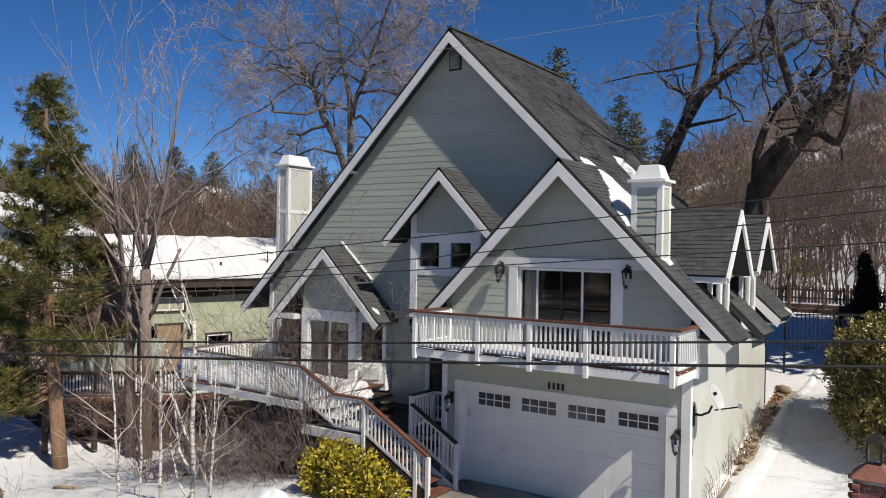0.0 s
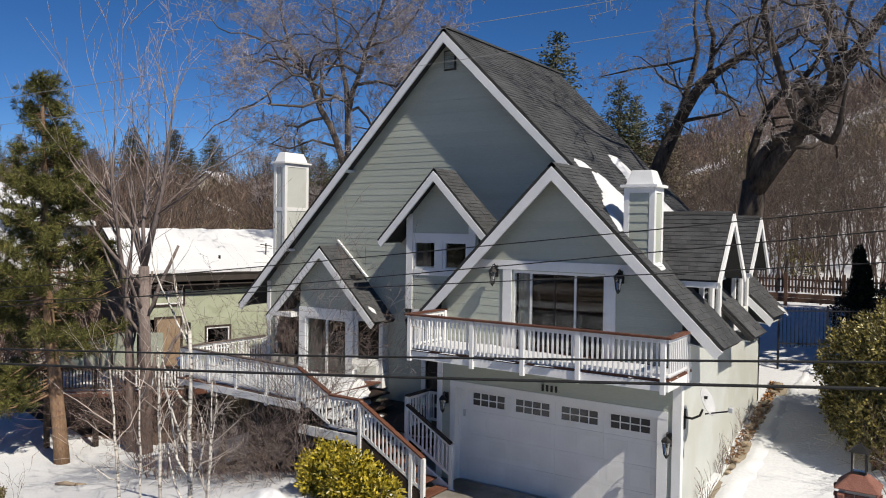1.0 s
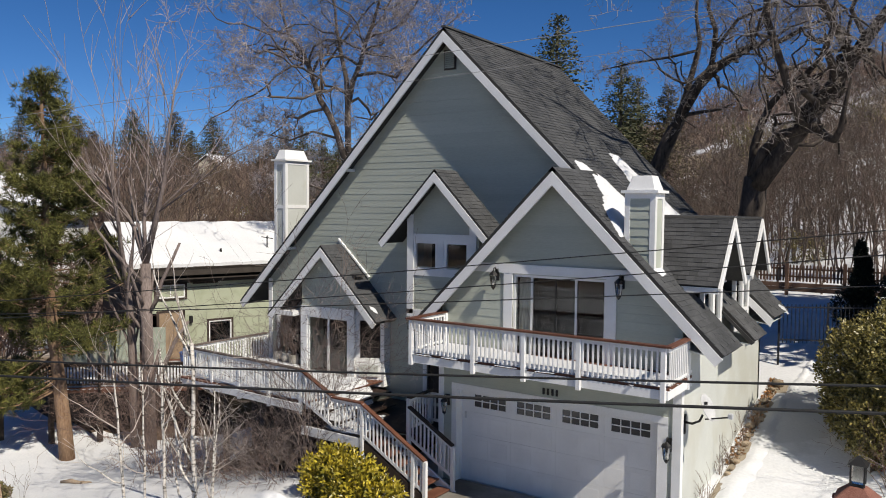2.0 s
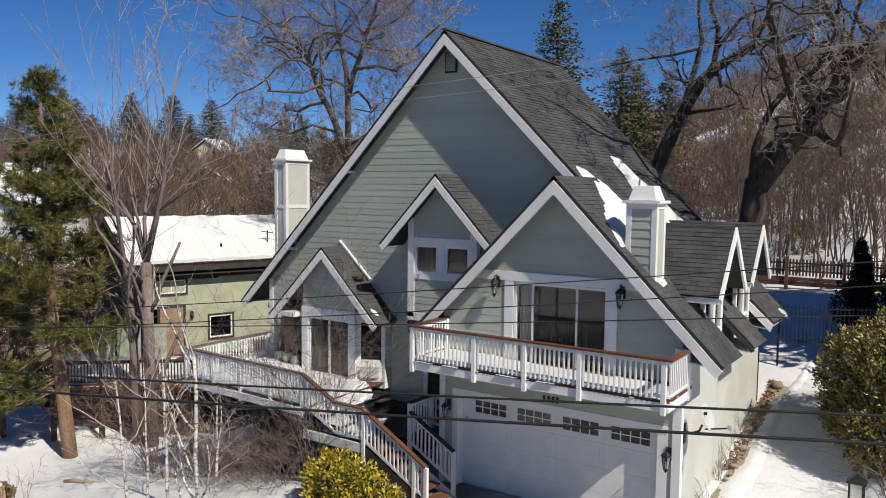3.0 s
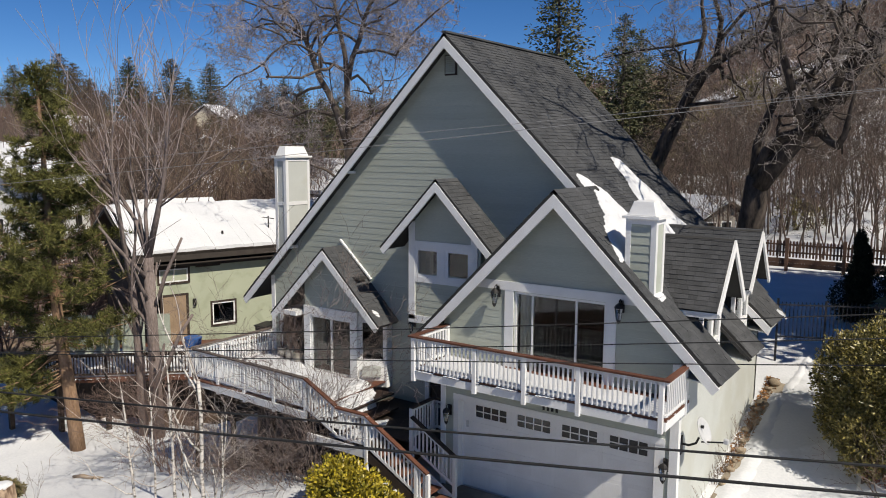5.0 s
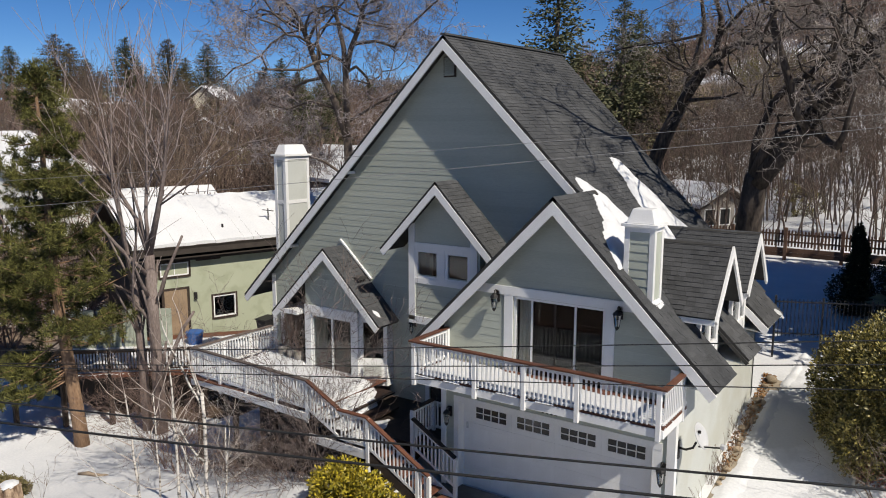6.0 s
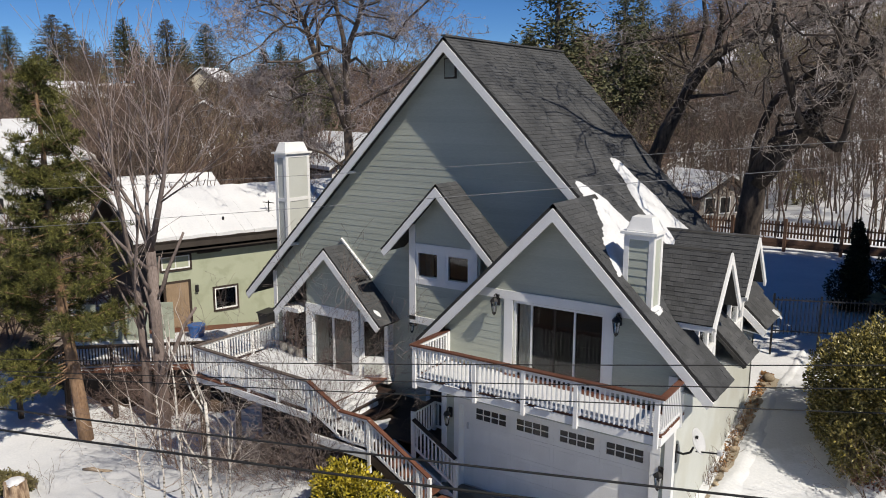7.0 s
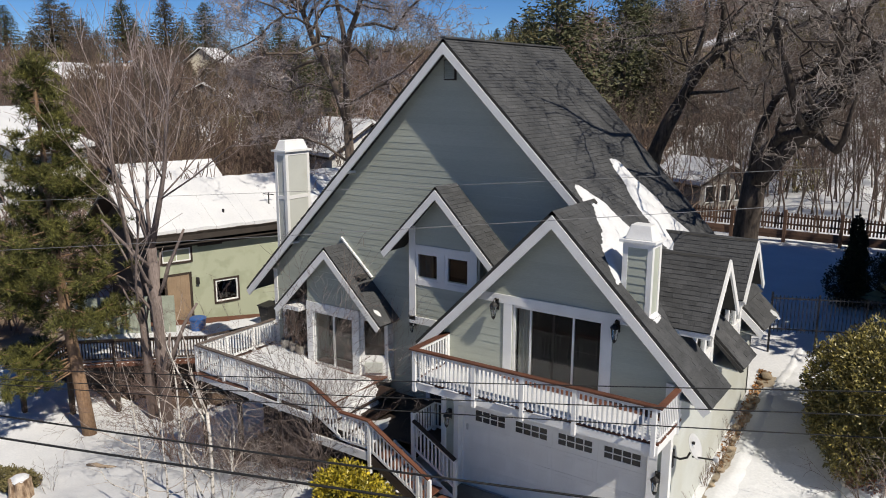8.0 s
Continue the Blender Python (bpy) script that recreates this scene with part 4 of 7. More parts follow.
# ---- neighbouring house ----
def build_neighbour():
    nb = thing("house", "sage green stucco house with snowy roof", "house", at=(-19.1, 3.3, -1.6))
    nb.rotation_euler = (0, 0, radians(-17))
    # local frame: x to the facing wall's outside, y along the eave, z up from the ground
    zo = 1.6
    L, W, E, R = 13.5, 7.4, 5.45, 7.25
    def np_(g, name, m, label="", parent=None, bevel=0.0):
        return g.make(name, m, parent or nb, label, bevel)
    x1, x0 = -0.55, -W + 0.55
    for (ya, yb, za, zb) in ((0.4, 0.55, -1.5, E), (0.55, 2.2, 3.4, E), (0.55, 2.2, -1.5, 1.33), (2.2, 3.35, -1.5, E), (3.35, 4.45, 2.88, E), (3.35, 4.45, -1.5, 1.85), (4.45, L - 0.4, -1.5, E)):
        np_(Geo().box(x1 - 0.15, ya, za, x1, yb, zb), "wall", NGREEN, "sage green stucco wall")
    np_(Geo().poly([(x1 - 0.15, 0.4, -1.5), (x0, 0.4, -1.5), (x0, 0.4, E), (-W / 2, 0.4, R - 0.3), (x1 - 0.15, 0.4, E)], (0, 0.15, 0)), "gable_wall", NDARK, "dark boarded gable wall")
    np_(Geo().box(x0, 0.55, -1.5, x0 + 0.15, L - 0.4, E), "wall", NGREEN)
    np_(Geo().poly([(x1 - 0.15, L - 0.5, -1.5), (x0, L - 0.5, -1.5), (x0, L - 0.5, E), (-W / 2, L - 0.5, R - 0.3), (x1 - 0.15, L - 0.5, E)], (0, 0.1, 0)), "gable_wall", NDARK)
    for s in (0, 1):
        xe = 0.0 if s == 0 else -W
        np_(Geo().poly([(xe, -0.4, E - 0.12), (-W / 2, -0.4, R - 0.12), (-W / 2, -0.4, R), (xe, -0.4, E)], (0, L + 0.6, 0)), "roof", NDARK, "snow covered low roof slope")
        g = Geo()
        n = 30
        for i in range(n):
            ya, yb = -0.35 + (L + 0.5) * i / n, -0.35 + (L + 0.5) * (i + 1) / n
            k = len(g.v)
            ha, hb = 0.16 + 0.03 * math.sin(i * 2.1), 0.16 + 0.03 * math.sin((i + 1) * 2.1)
            xi = xe + (0.03 if s else -0.03) + 0.02 * math.sin(i * 1.7)
            g.v += [(xi, ya, E + 0.002), (xi, yb, E + 0.002), (xi, yb, E + hb), (xi, ya, E + ha), (-W / 2, ya, R + ha), (-W / 2, yb, R + hb)]
            g.f += [(k, k + 1, k + 2, k + 3), (k + 3, k + 2, k + 5, k + 4)]
        sn = np_(g, "roof_snow", SNOW, "thick snow on the roof")
        sn["kind"] = "stuff"
    np_(Geo().box(-0.05, -0.4, E - 0.36, 0.0, L + 0.2, E - 0.01), "fascia", NDARK)
    np_(Geo().box(-0.55, -0.4, E - 0.55, -0.05, L + 0.2, E - 0.5), "soffit", NDARK)
    np_(Geo().box(x1, 0.3, E - 0.75, x1 + 0.03, L, E - 0.02), "frieze", NDARK)
    # windows and door on the facing wall
    def window(y0, y1, z0, z1, divider=True):
        w = np_(Geo().box(x1 - 0.02, y0 - 0.09, z0 - 0.09, x1 + 0.03, y0, z1 + 0.09).box(x1 - 0.02, y1, z0 - 0.09, x1 + 0.03, y1 + 0.09, z1 + 0.09).box(x1 - 0.02, y0, z1, x1 + 0.03, y1, z1 + 0.09).box(x1 - 0.02, y0, z0 - 0.09, x1 + 0.05, y1, z0), "window", DARKWOOD, "dark framed window")
        Geo().box(x1 - 0.06, y0, z0, x1 + 0.012, y0 + 0.06, z1).box(x1 - 0.06, y1 - 0.06, z0, x1 + 0.012, y1, z1).box(x1 - 0.06, y0 + 0.06, z1 - 0.06, x1 + 0.012, y1 - 0.06, z1).box(x1 - 0.06, y0 + 0.06, z0, x1 + 0.012, y1 - 0.06, z0 + 0.06).make("window_frame", TRIM, w)
        Geo().box(x1 - 0.05, y0 + 0.06, z0 + 0.06, x1 - 0.045, y1 - 0.06, z1 - 0.06).make("pane", GLASS, w)
        if divider:
            Geo().box(x1 - 0.06, y0 + 0.06, (z0 + z1) / 2 - 0.02, x1 + 0.005, y1 - 0.06, (z0 + z1) / 2 + 0.02).make("stile", TRIM, w)
    window(3.35, 4.45, 1.85, 2.88, False)
    # near-black sheet that paints the unlit inside behind the windows
    np_(Geo().box(x1 - 3.0, 0.6, -1.5, x1 - 2.9, L - 1, E - 0.2), "inner_wall", ROOMDARK)
    door = np_(Geo().box(x1 - 0.05, 1.08, 1.33, x1 + 0.02, 2.12, 3.40), "door", TANWOOD, "tan boarded door")
    for i in range(5):
        Geo().box(x1 + 0.02, 1.10 + i * 0.2, 1.38, x1 + 0.03, 1.10 + i * 0.2 + 0.185, 3.34).make("board", TANWOOD, door)
    for ya, yb, za, zb in ((0.96, 1.08, 1.33, 3.5), (2.12, 2.24, 1.33, 3.5), (1.08, 2.12, 3.40, 3.5)):
        np_(Geo().box(x1, ya, za, x1 + 0.035, yb, zb), "door_casing", DARKWOOD)
    window(0.95, 2.25, 4.05, 4.65, False)
    np_(Geo().box(x1 - 0.035, 1.62, 4.11, x1 - 0.01, 2.19, 4.59), "window_blind", CURTAIN, "pale window blind")
    np_(Geo().box(x1 - 0.05, 1.58, 4.11, x1 + 0.01, 1.62, 4.59), "stile", TRIM)
    window(2.7, 3.7, 4.72, 5.2, False)
    # small wall lamps and a roof mast
    lamp = np_(Geo().box(x1, 2.42, 2.85, x1 + 0.14, 2.57, 3.2), "wall_lamp", BLACK, bevel=0.03)
    np_(Geo().box(x1, 6.3, 3.1, x1 + 0.12, 6.45, 3.3), "wall_lamp", GALV, bevel=0.02)
    m = Geo().tube([(-1.2, 6.6, 5.9), (-1.2, 6.6, 6.75)], [0.03, 0.03], 6).beam((-1.2, 6.3, 6.7), (-1.2, 6.9, 6.6), 0.04, 0.04)
    np_(m, "roof_mast", BLACK)
    np_(Geo().tube([(-0.9, 4.1, 5.8), (-0.9, 4.1, 6.2)], [0.05, 0.05], 8), "vent_pipe", BLACK)
    return nb


build_neighbour()


# ---- railings and deck ----
def railing(parent, p, q, z_floor_p, z_floor_q, cap=None, posts=(0, 1), spacing=0.115, height=0.92, size=0.036, white=TRIM, ext=0.0):
    """A railing run between plan points p and q over a floor that may slope."""
    P, Q = Vector((*p, z_floor_p)), Vector((*q, z_floor_q))
    L = (Vector((*q, 0)) - Vector((*p, 0))).length
    up = Vector((0, 0, 1))
    Geo().beam(P + up * (height - 0.02), Q + up * (height - 0.02), 0.13, 0.04).make("rail", cap or REDWOOD, parent, "red brown top rail" if not cap else "")
    Geo().beam(P + up * (height - 0.085), Q + up * (height - 0.085), 0.035, 0.08).make("sub_rail", white, parent)
    Geo().beam(P + up * 0.12, Q + up * 0.12, 0.035, 0.07).make("bottom_rail", white, parent)
    n = max(2, int(L / spacing))
    me = Geo().box(-size / 2, -size / 2, 0, size / 2, size / 2, height - 0.17).mesh("baluster", white)
    for i in range(1, n):
        o = P.lerp(Q, i / n)
        part_on(me, "baluster", parent, (o.x, o.y, o.z + 0.10))
    pm = Geo().box(-0.045, -0.045, -0.3 - ext, 0.045, 0.045, height - 0.04).mesh("post", white)
    for t in posts:
        o = P.lerp(Q, t)
        part_on(pm, "post", parent, tuple(o))


FD, FLND = 1.40, 0.84
deck = thing("deck", "raised wooden deck with white railing and snow", "deck")
DA, DB = (-9.45, -1.60), (-4.30, -1.84)
for i in range(24):
    y = -1.75 + i * 0.148
    Geo().box(-9.5, y, FD - 0.04, -4.2, y + 0.14, FD).make("floor_board", REDWOOD, deck)
Geo().poly([(-9.5, -1.68, FD - 0.22), (-4.25, -1.93, FD - 0.22), (-4.25, -1.93, FD - 0.02), (-9.5, -1.68, FD - 0.02)], (0, 0.05, 0)).make("fascia", TRIM, deck)
Geo().box(-9.54, -1.64, FD - 0.30, -9.49, 1.7, FD - 0.02).make("fascia", TRIM, deck)
railing(deck, DA, DB, FD, FD, cap=CAPWOOD, posts=(0, 0.26, 0.5, 0.75, 1))
railing(deck, (-9.45, -1.52), (-9.45, 1.72), FD, FD, cap=CAPWOOD, posts=(0.35, 0.7, 1))
for x in (-9.3, -7.6, -5.9, -4.5):
    Geo().box(x - 0.06, -1.62, -2.2, x + 0.06, -1.50, FD - 0.05).make("leg", DARKWOOD, deck)
# dark sheet added under the deck, painting the shade of the crawl space
Geo().box(-9.3, 0.9, -2.3, -4.6, 0.96, FD - 0.3).make("crawl_wall", NDARK, deck, "dark sheet standing in for the shade under the deck")

stairs = thing("stairs", "red brown wooden stairs with white railings", "stairs")
# upper steps from the deck to the landing
for i in range(2):
    x = -4.25 + i * 0.55
    Geo().box(x, -1.85, FD - 0.19 * (i + 1) - 0.04, x + 0.62, 1.2 - i * 0.5, FD - 0.19 * (i + 1)).make("tread", STEP, stairs)
    Geo().box(x, -1.85, FD - 0.19 * (i + 1) - 0.19, x + 0.02, 1.2 - i * 0.5, FD - 0.19 * (i + 1) - 0.04).make("riser", STEP, stairs)
Geo().box(-4.2, -1.86, FLND - 0.05, -2.1, 1.75, FLND).make("landing", DARKWOOD, stairs)
Geo().box(-2.1, -0.85, FLND - 0.05, -0.95, 1.75, FLND).make("landing", DARKWOOD, stairs)
Geo().box(-4.2, -1.93, FLND - 0.25, -2.1, -1.87, FLND - 0.01).make("fascia", TRIM, stairs)
for i in range(6):
    x = -2.1 + i * 0.33
    z = FLND - 0.19 * (i + 1)
    Geo().box(x - 0.02, -1.84, z - 0.04, x + 0.33, -0.92, z).make("tread", REDWOOD, stairs, bevel=0.006)
    Geo().box(x - 0.02, -1.84, z - 0.19, x, -0.92, z - 0.04).make("riser", REDWOOD, stairs)
for y in (-1.90, -0.90):
    Geo().poly([(-2.15, y, FLND - 0.30), (-0.02, y, FLND - 1.45), (0.1, y, FLND - 1.25), (-2.15, y, FLND - 0.02)], (0, 0.05, 0)).make("stringer", DARKWOOD if y < -1 else TRIM, stairs)
railing(stairs, (-4.28, -1.86), (-3.15, -1.90), FD, FLND + 0.04, posts=())
railing(stairs, (-3.15, -1.90), (-2.12, -1.90), FLND, FLND, posts=(1,), ext=0.3)
railing(stairs, (-2.12, -1.90), (-0.20, -1.88), FLND - 0.02, -0.26, posts=(0.82, 1))
railing(stairs, (-1.43, -0.88), (-0.09, -0.86), FLND - 0.20, -0.14, posts=(0, 1), cap=DARKWOOD)
railing(stairs, (-1.50, -0.80), (-1.50, 0.20), FLND, FLND, posts=(0, 1), cap=DARKWOOD)
railing(stairs, (-1.50, 0.20), (-0.97, 0.20), FLND, FLND, posts=(), cap=DARKWOOD)

driveway = tagged(Geo().poly([(-0.9, -0.05, -0.50), (5.2, -0.05, -0.50), (5.6, -12, -0.6), (-0.4, -12, -0.6)], (0, 0, 0.14)).make("driveway", DRIVE), "dark damp concrete driveway before the garage", "driveway", kind="structure")


# ---- overhead cables ----
def cable(p, way, r, m, sag=0.25, a=-26.0, b=14.0):
    p, way = Vector(p), Vector(way).normalized()
    pts = []
    for i in range(41):
        s = a + (b - a) * i / 40
        u = (s - a) / (b - a)
        pts.append(p + way * s + Vector((0, 0, -sag * 4 * u * (1 - u) + sag * 4 * (-a / (b - a)) * (1 + a / (b - a)))))
    ob = Geo().tube(pts, [r] * 41, 6).make("overhead_cable", m, smooth=True)
    return tagged(ob, "overhead utility cable crossing before the house", "cable", "overhead cables")


cable((7.42, -5.83, 4.30), (0.970, 0.230, 0.058), 0.019, WIRE)
cable((7.39, -6.13, 4.02), (0.967, 0.249, 0.051), 0.023, WIRE)
cable((7.09, -5.75, 6.12), (0.961, 0.253, 0.108), 0.009, WIRE)
cable((7.37, -5.70, 5.84), (0.967, 0.230, 0.112), 0.009, WIRE)
cable((7.00, -5.70, 5.47), (0.950, 0.280, 0.075), 0.009, WIRE)
cable((6.30, -5.0, 9.06), (0.960, 0.265, 0.080), 0.004, WIREPALE)
cable((5.84, -7.78, 8.74), (0.938, 0.335, 0.099), 0.004, WIREPALE)


# ---- plants ----
def sticks_mesh(name, segs, material, sides=3):
    """One mesh of many thin tapered sticks: rows of x, y, z, x, y, z, r0, r1."""
    a = np.array(segs, float)
    p, q, r0, r1 = a[:, 0:3], a[:, 3:6], a[:, 6:7], a[:, 7:8]
    d = q - p
    d /= np.linalg.norm(d, axis=1, keepdims=True) + 1e-9
    ref = np.where(np.abs(d[:, 2:3]) > 0.9, [[1.0, 0, 0]], [[0, 0, 1.0]])
    s = np.cross(d, ref)
    s /= np.linalg.norm(s, axis=1, keepdims=True) + 1e-9
    u = np.cross(s, d)
    ring0, ring1 = [], []
    for j in range(sides):
        c = 2 * math.pi * j / sides
        w = s * math.cos(c) + u * math.sin(c)
        ring0.append(p + w * r0)
        ring1.append(q + w * r1)
    v = np.stack(ring0 + ring1, axis=1).reshape(-1, 3)
    n = len(a)
    base = np.arange(n)[:, None] * (2 * sides)
    quads = np.stack([np.concatenate([base + j, base + (j + 1) % sides, base + sides + (j + 1) % sides, base + sides + j], axis=1) for j in range(sides)], axis=1).reshape(-1, 4)
    return quads_mesh(name, v, quads, material)


def quads_mesh(name, v, quads, material, smooth=False):
    me = bpy.data.meshes.new(name)
    me.vertices.add(len(v))
    me.vertices.foreach_set("co", np.asarray(v, np.float32).ravel())
    k = quads.shape[1]
    me.loops.add(quads.size)
    me.loops.foreach_set("vertex_index", quads.astype(np.int32).ravel())
    me.polygons.add(len(quads))
    me.polygons.foreach_set("loop_start", np.arange(0, quads.size, k, dtype=np.int32))
    me.update(calc_edges=True)
    me.validate()
    me.materials.append(material)
    return me


def blades_mesh(name, centre, way, length, width, material, rng):
    """Many flat pointed blades folded along their middle; centre and way are arrays."""
    n = len(centre)
    way = way / (np.linalg.norm(way, axis=1, keepdims=True) + 1e-9)
    side = np.cross(way, rng.normal(size=(n, 3)))
    side /= np.linalg.norm(side, axis=1, keepdims=True) + 1e-9
    up = np.cross(side, way)
    L, W = np.reshape(length, (-1, 1)) * np.ones((n, 1)), np.reshape(width, (-1, 1)) * np.ones((n, 1))
    a = centre
    b = centre + way * L * 0.5 + side * W * 0.5 + up * W * 0.15
    c = centre + way * L
    d = centre + way * L * 0.5 - side * W * 0.5 + up * W * 0.15
    v = np.stack([a, b, c, d], axis=1).reshape(-1, 3)
    k = np.arange(n)[:, None] * 4
    tris = np.concatenate([k + [[0, 1, 2]], k + [[0, 2, 3]]], axis=1).reshape(-1, 3)
    return quads_mesh(name, v, tris, material)


class Grow:
    """Grows a leafless tree: thick limbs as rings, thin twigs as sticks."""

    def __init__(self, seed, wig=0.18, lift=0.05, ratio=0.62, kids=(4, 6), angle=(28, 62), levels=4, thick=0.025, seglen=0.6, thin=(0.45, 0.7), rmin=0.0045):
        self.rng = random.Random(seed)
        self.wig, self.lift, self.ratio, self.kids, self.angle, self.levels, self.thick, self.seglen = wig, lift, ratio, kids, angle, levels, thick, seglen
        self.thin, self.rmin = thin, rmin
        self.limbs, self.twigs = Geo(), []

    def off(self, d, deg):
        r = self.rng
        axis = d.cross(Vector((r.gauss(0, 1), r.gauss(0, 1), r.gauss(0, 1)))).normalized()
        return (Matrix.Rotation(radians(deg), 3, axis) @ d).normalized()

    def branch(self, p, d, L, r, lvl=0, end=0.45, kids=None):
        rng = self.rng
        n = max(2, min(8, int(L / self.seglen)))
        pts, rad = [Vector(p)], [r]
        d = Vector(d).normalized()
        for i in range(n):
            w = self.wig * (1 + 0.35 * lvl)
            d = (d + Vector((rng.gauss(0, w), rng.gauss(0, w), rng.gauss(0, w) + self.lift))).normalized()
            pts.append(pts[-1] + d * (L / n))
            rad.append(max(self.rmin * 0.7, r * (1 - (1 - end) * (i + 1) / n)))
        self.path(pts, rad, lvl, kids)

    def path(self, pts, rad, lvl=0, kids=None):
        rng = self.rng
        pts = [Vector(p) for p in pts]
        if rad[0] > self.thick:
            self.limbs.tube(pts, rad, 8 if rad[0] > 0.12 else 5)
        else:
            for i in range(len(pts) - 1):
                self.twigs.append((*pts[i], *pts[i + 1], rad[i], rad[i + 1]))
        if lvl >= self.levels:
            return
        total = sum((pts[i + 1] - pts[i]).length for i in range(len(pts) - 1))
        for k in range(kids if kids is not None else rng.randint(*self.kids)):
            t = rng.uniform(0.25, 1.0) if k else 1.0
            f = t * (len(pts) - 1)
            i = min(int(f), len(pts) - 2)
            q = pts[i].lerp(pts[i + 1], f - i)
            rr = rad[i] + (rad[i + 1] - rad[i]) * (f - i)
            d = (pts[i + 1] - pts[i]).normalized()
            self.branch(q, self.off(d, rng.uniform(*self.angle) * (0.5 if k == 0 else 1)), total * self.ratio * rng.uniform(0.6, 1.15), max(self.rmin, rr * rng.uniform(*self.thin)), lvl + 1)

    def make(self, name, label, category, bark, twig, group="", at=(0, 0, 0)):
        t = thing(name, label, category, group)
        if self.limbs.v:
            self.limbs.make("trunk", bark, t, smooth=True, fix=False)
        if self.twigs:
            c = new("crown", sticks_mesh("crown", self.twigs, twig))
            c.parent = t
        return t


def gz(x, y):
    return ground_z(x, y)


# the two old oaks behind the house
def build_oaks():
    def oak(seed):
        return Grow(seed, wig=0.42, lift=0.0, ratio=0.47, kids=(4, 5), angle=(30, 85), thin=(0.24, 0.46), rmin=0.0068, levels=4, thick=0.03, seglen=0.20)
    # forked oak beside the back corner
    g = oak(11)
    fork = (4.62, 9.2, 7.65)
    g.path([(4.15, 9.7, 1.6), (4.22, 9.7, 4.0), (4.40, 9.55, 6.2), fork], [0.50, 0.42, 0.39, 0.36], 9)
    g.path([(4.62, 9.2, 7.4), (5.25, 9.0, 8.22), (5.85, 8.8, 8.95), (6.35, 8.6, 9.57), (6.8, 8.3, 10.18), (7.29, 8.0, 10.82), (7.84, 7.6, 11.53), (8.4, 7.2, 12.2), (9.1, 6.8, 13.2)], [0.34, 0.29, 0.26, 0.245, 0.225, 0.20, 0.17, 0.13, 0.085], 0, kids=14)
    g.path([fork, (4.88, 9.05, 8.45), (5.35, 8.75, 8.88), (6.1, 8.3, 9.05), (6.5, 8.0, 8.98), (6.81, 7.8, 8.72), (7.02, 7.5, 8.60), (7.2, 7.3, 8.92), (7.3, 7.1, 9.46), (7.45, 6.9, 10.2)], [0.26, 0.20, 0.165, 0.15, 0.135, 0.12, 0.105, 0.085, 0.065, 0.035], 2, kids=7)
    g.path([(4.50, 9.25, 7.4), (4.50, 9.3, 8.6), (4.67, 9.4, 9.31), (4.91, 9.4, 9.9), (5.36, 9.2, 10.38), (6.0, 9.0, 10.73), (6.38, 8.8, 11.12), (6.74, 8.6, 11.8), (6.8, 8.4, 12.6), (6.9, 8.2, 13.8)], [0.19, 0.13, 0.12, 0.115, 0.105, 0.095, 0.08, 0.065, 0.05, 0.03], 0, kids=12)
    # the limb that overhangs the roof and throws its shade there
    g.path([(6.1, 8.3, 9.05), (6.05, 6.9, 9.5), (5.75, 6.8, 10.6), (5.4, 6.3, 11.9), (5.3, 6.6, 13.0), (5.35, 6.8, 13.8), (5.3, 5.5, 13.9), (5.0, 4.5, 14.2), (4.4, 3.7, 14.7), (4.1, 2.7, 15.0)], [0.11, 0.11, 0.11, 0.11, 0.11, 0.105, 0.10, 0.085, 0.065, 0.035], 0, kids=22)
    g.path([(7.29, 8.0, 10.82), (6.9, 6.6, 11.9), (6.3, 5.2, 12.6), (6.0, 3.9, 13.0)], [0.11, 0.095, 0.07, 0.04], 0, kids=12)
    g.path([(6.8, 8.3, 10.18), (7.0, 7.2, 10.5), (6.9, 6.2, 10.9), (7.2, 5.3, 11.3), (7.0, 4.4, 11.9)], [0.13, 0.115, 0.09, 0.065, 0.035], 1, kids=9)
    g.path([(6.35, 8.6, 9.57), (6.5, 7.6, 9.7), (6.3, 6.8, 9.9), (6.6, 6.0, 9.8), (6.5, 5.2, 10.2)], [0.12, 0.105, 0.085, 0.065, 0.035], 1, kids=5)
    g.make("oak_tree", "dark leafless oak with a forked leaning trunk", "tree", OAKBARK, OAKTWIG, "bare trees behind the house")
    # the oak that leans over the back of the roof
    g = oak(23)
    g.path([(-0.75, 12.3, 1.6), (-0.45, 12.3, 4.2), (0.0, 12.2, 6.6), (0.36, 12.1, 8.0), (0.73, 12.1, 8.92), (1.08, 12.1, 9.66)], [0.40, 0.37, 0.32, 0.29, 0.27, 0.25], 9)
    g.path([(1.08, 12.1, 9.6), (1.43, 12.0, 10.3), (1.96, 11.8, 11.06), (2.58, 11.6, 11.59), (3.18, 11.4, 11.87), (3.98, 11.0, 12.13), (4.95, 10.5, 12.1), (5.9, 10.0, 12.4), (7.0, 9.4, 12.6)], [0.23, 0.22, 0.20, 0.175, 0.14, 0.11, 0.085, 0.06, 0.035], 0, kids=13)
    g.path([(1.10, 12.1, 9.6), (1.22, 12.1, 9.96), (1.48, 12.1, 10.91), (1.78, 12.0, 11.88), (1.95, 12.0, 12.65), (1.79, 12.0, 13.6), (1.9, 11.8, 15.0)], [0.15, 0.14, 0.115, 0.10, 0.085, 0.06, 0.03], 0, kids=11)
    g.path([(1.34, 12.0, 10.06), (2.0, 11.8, 10.12), (2.86, 11.5, 10.16), (3.38, 11.3, 10.3)], [0.085, 0.07, 0.055, 0.03], 1, kids=6)
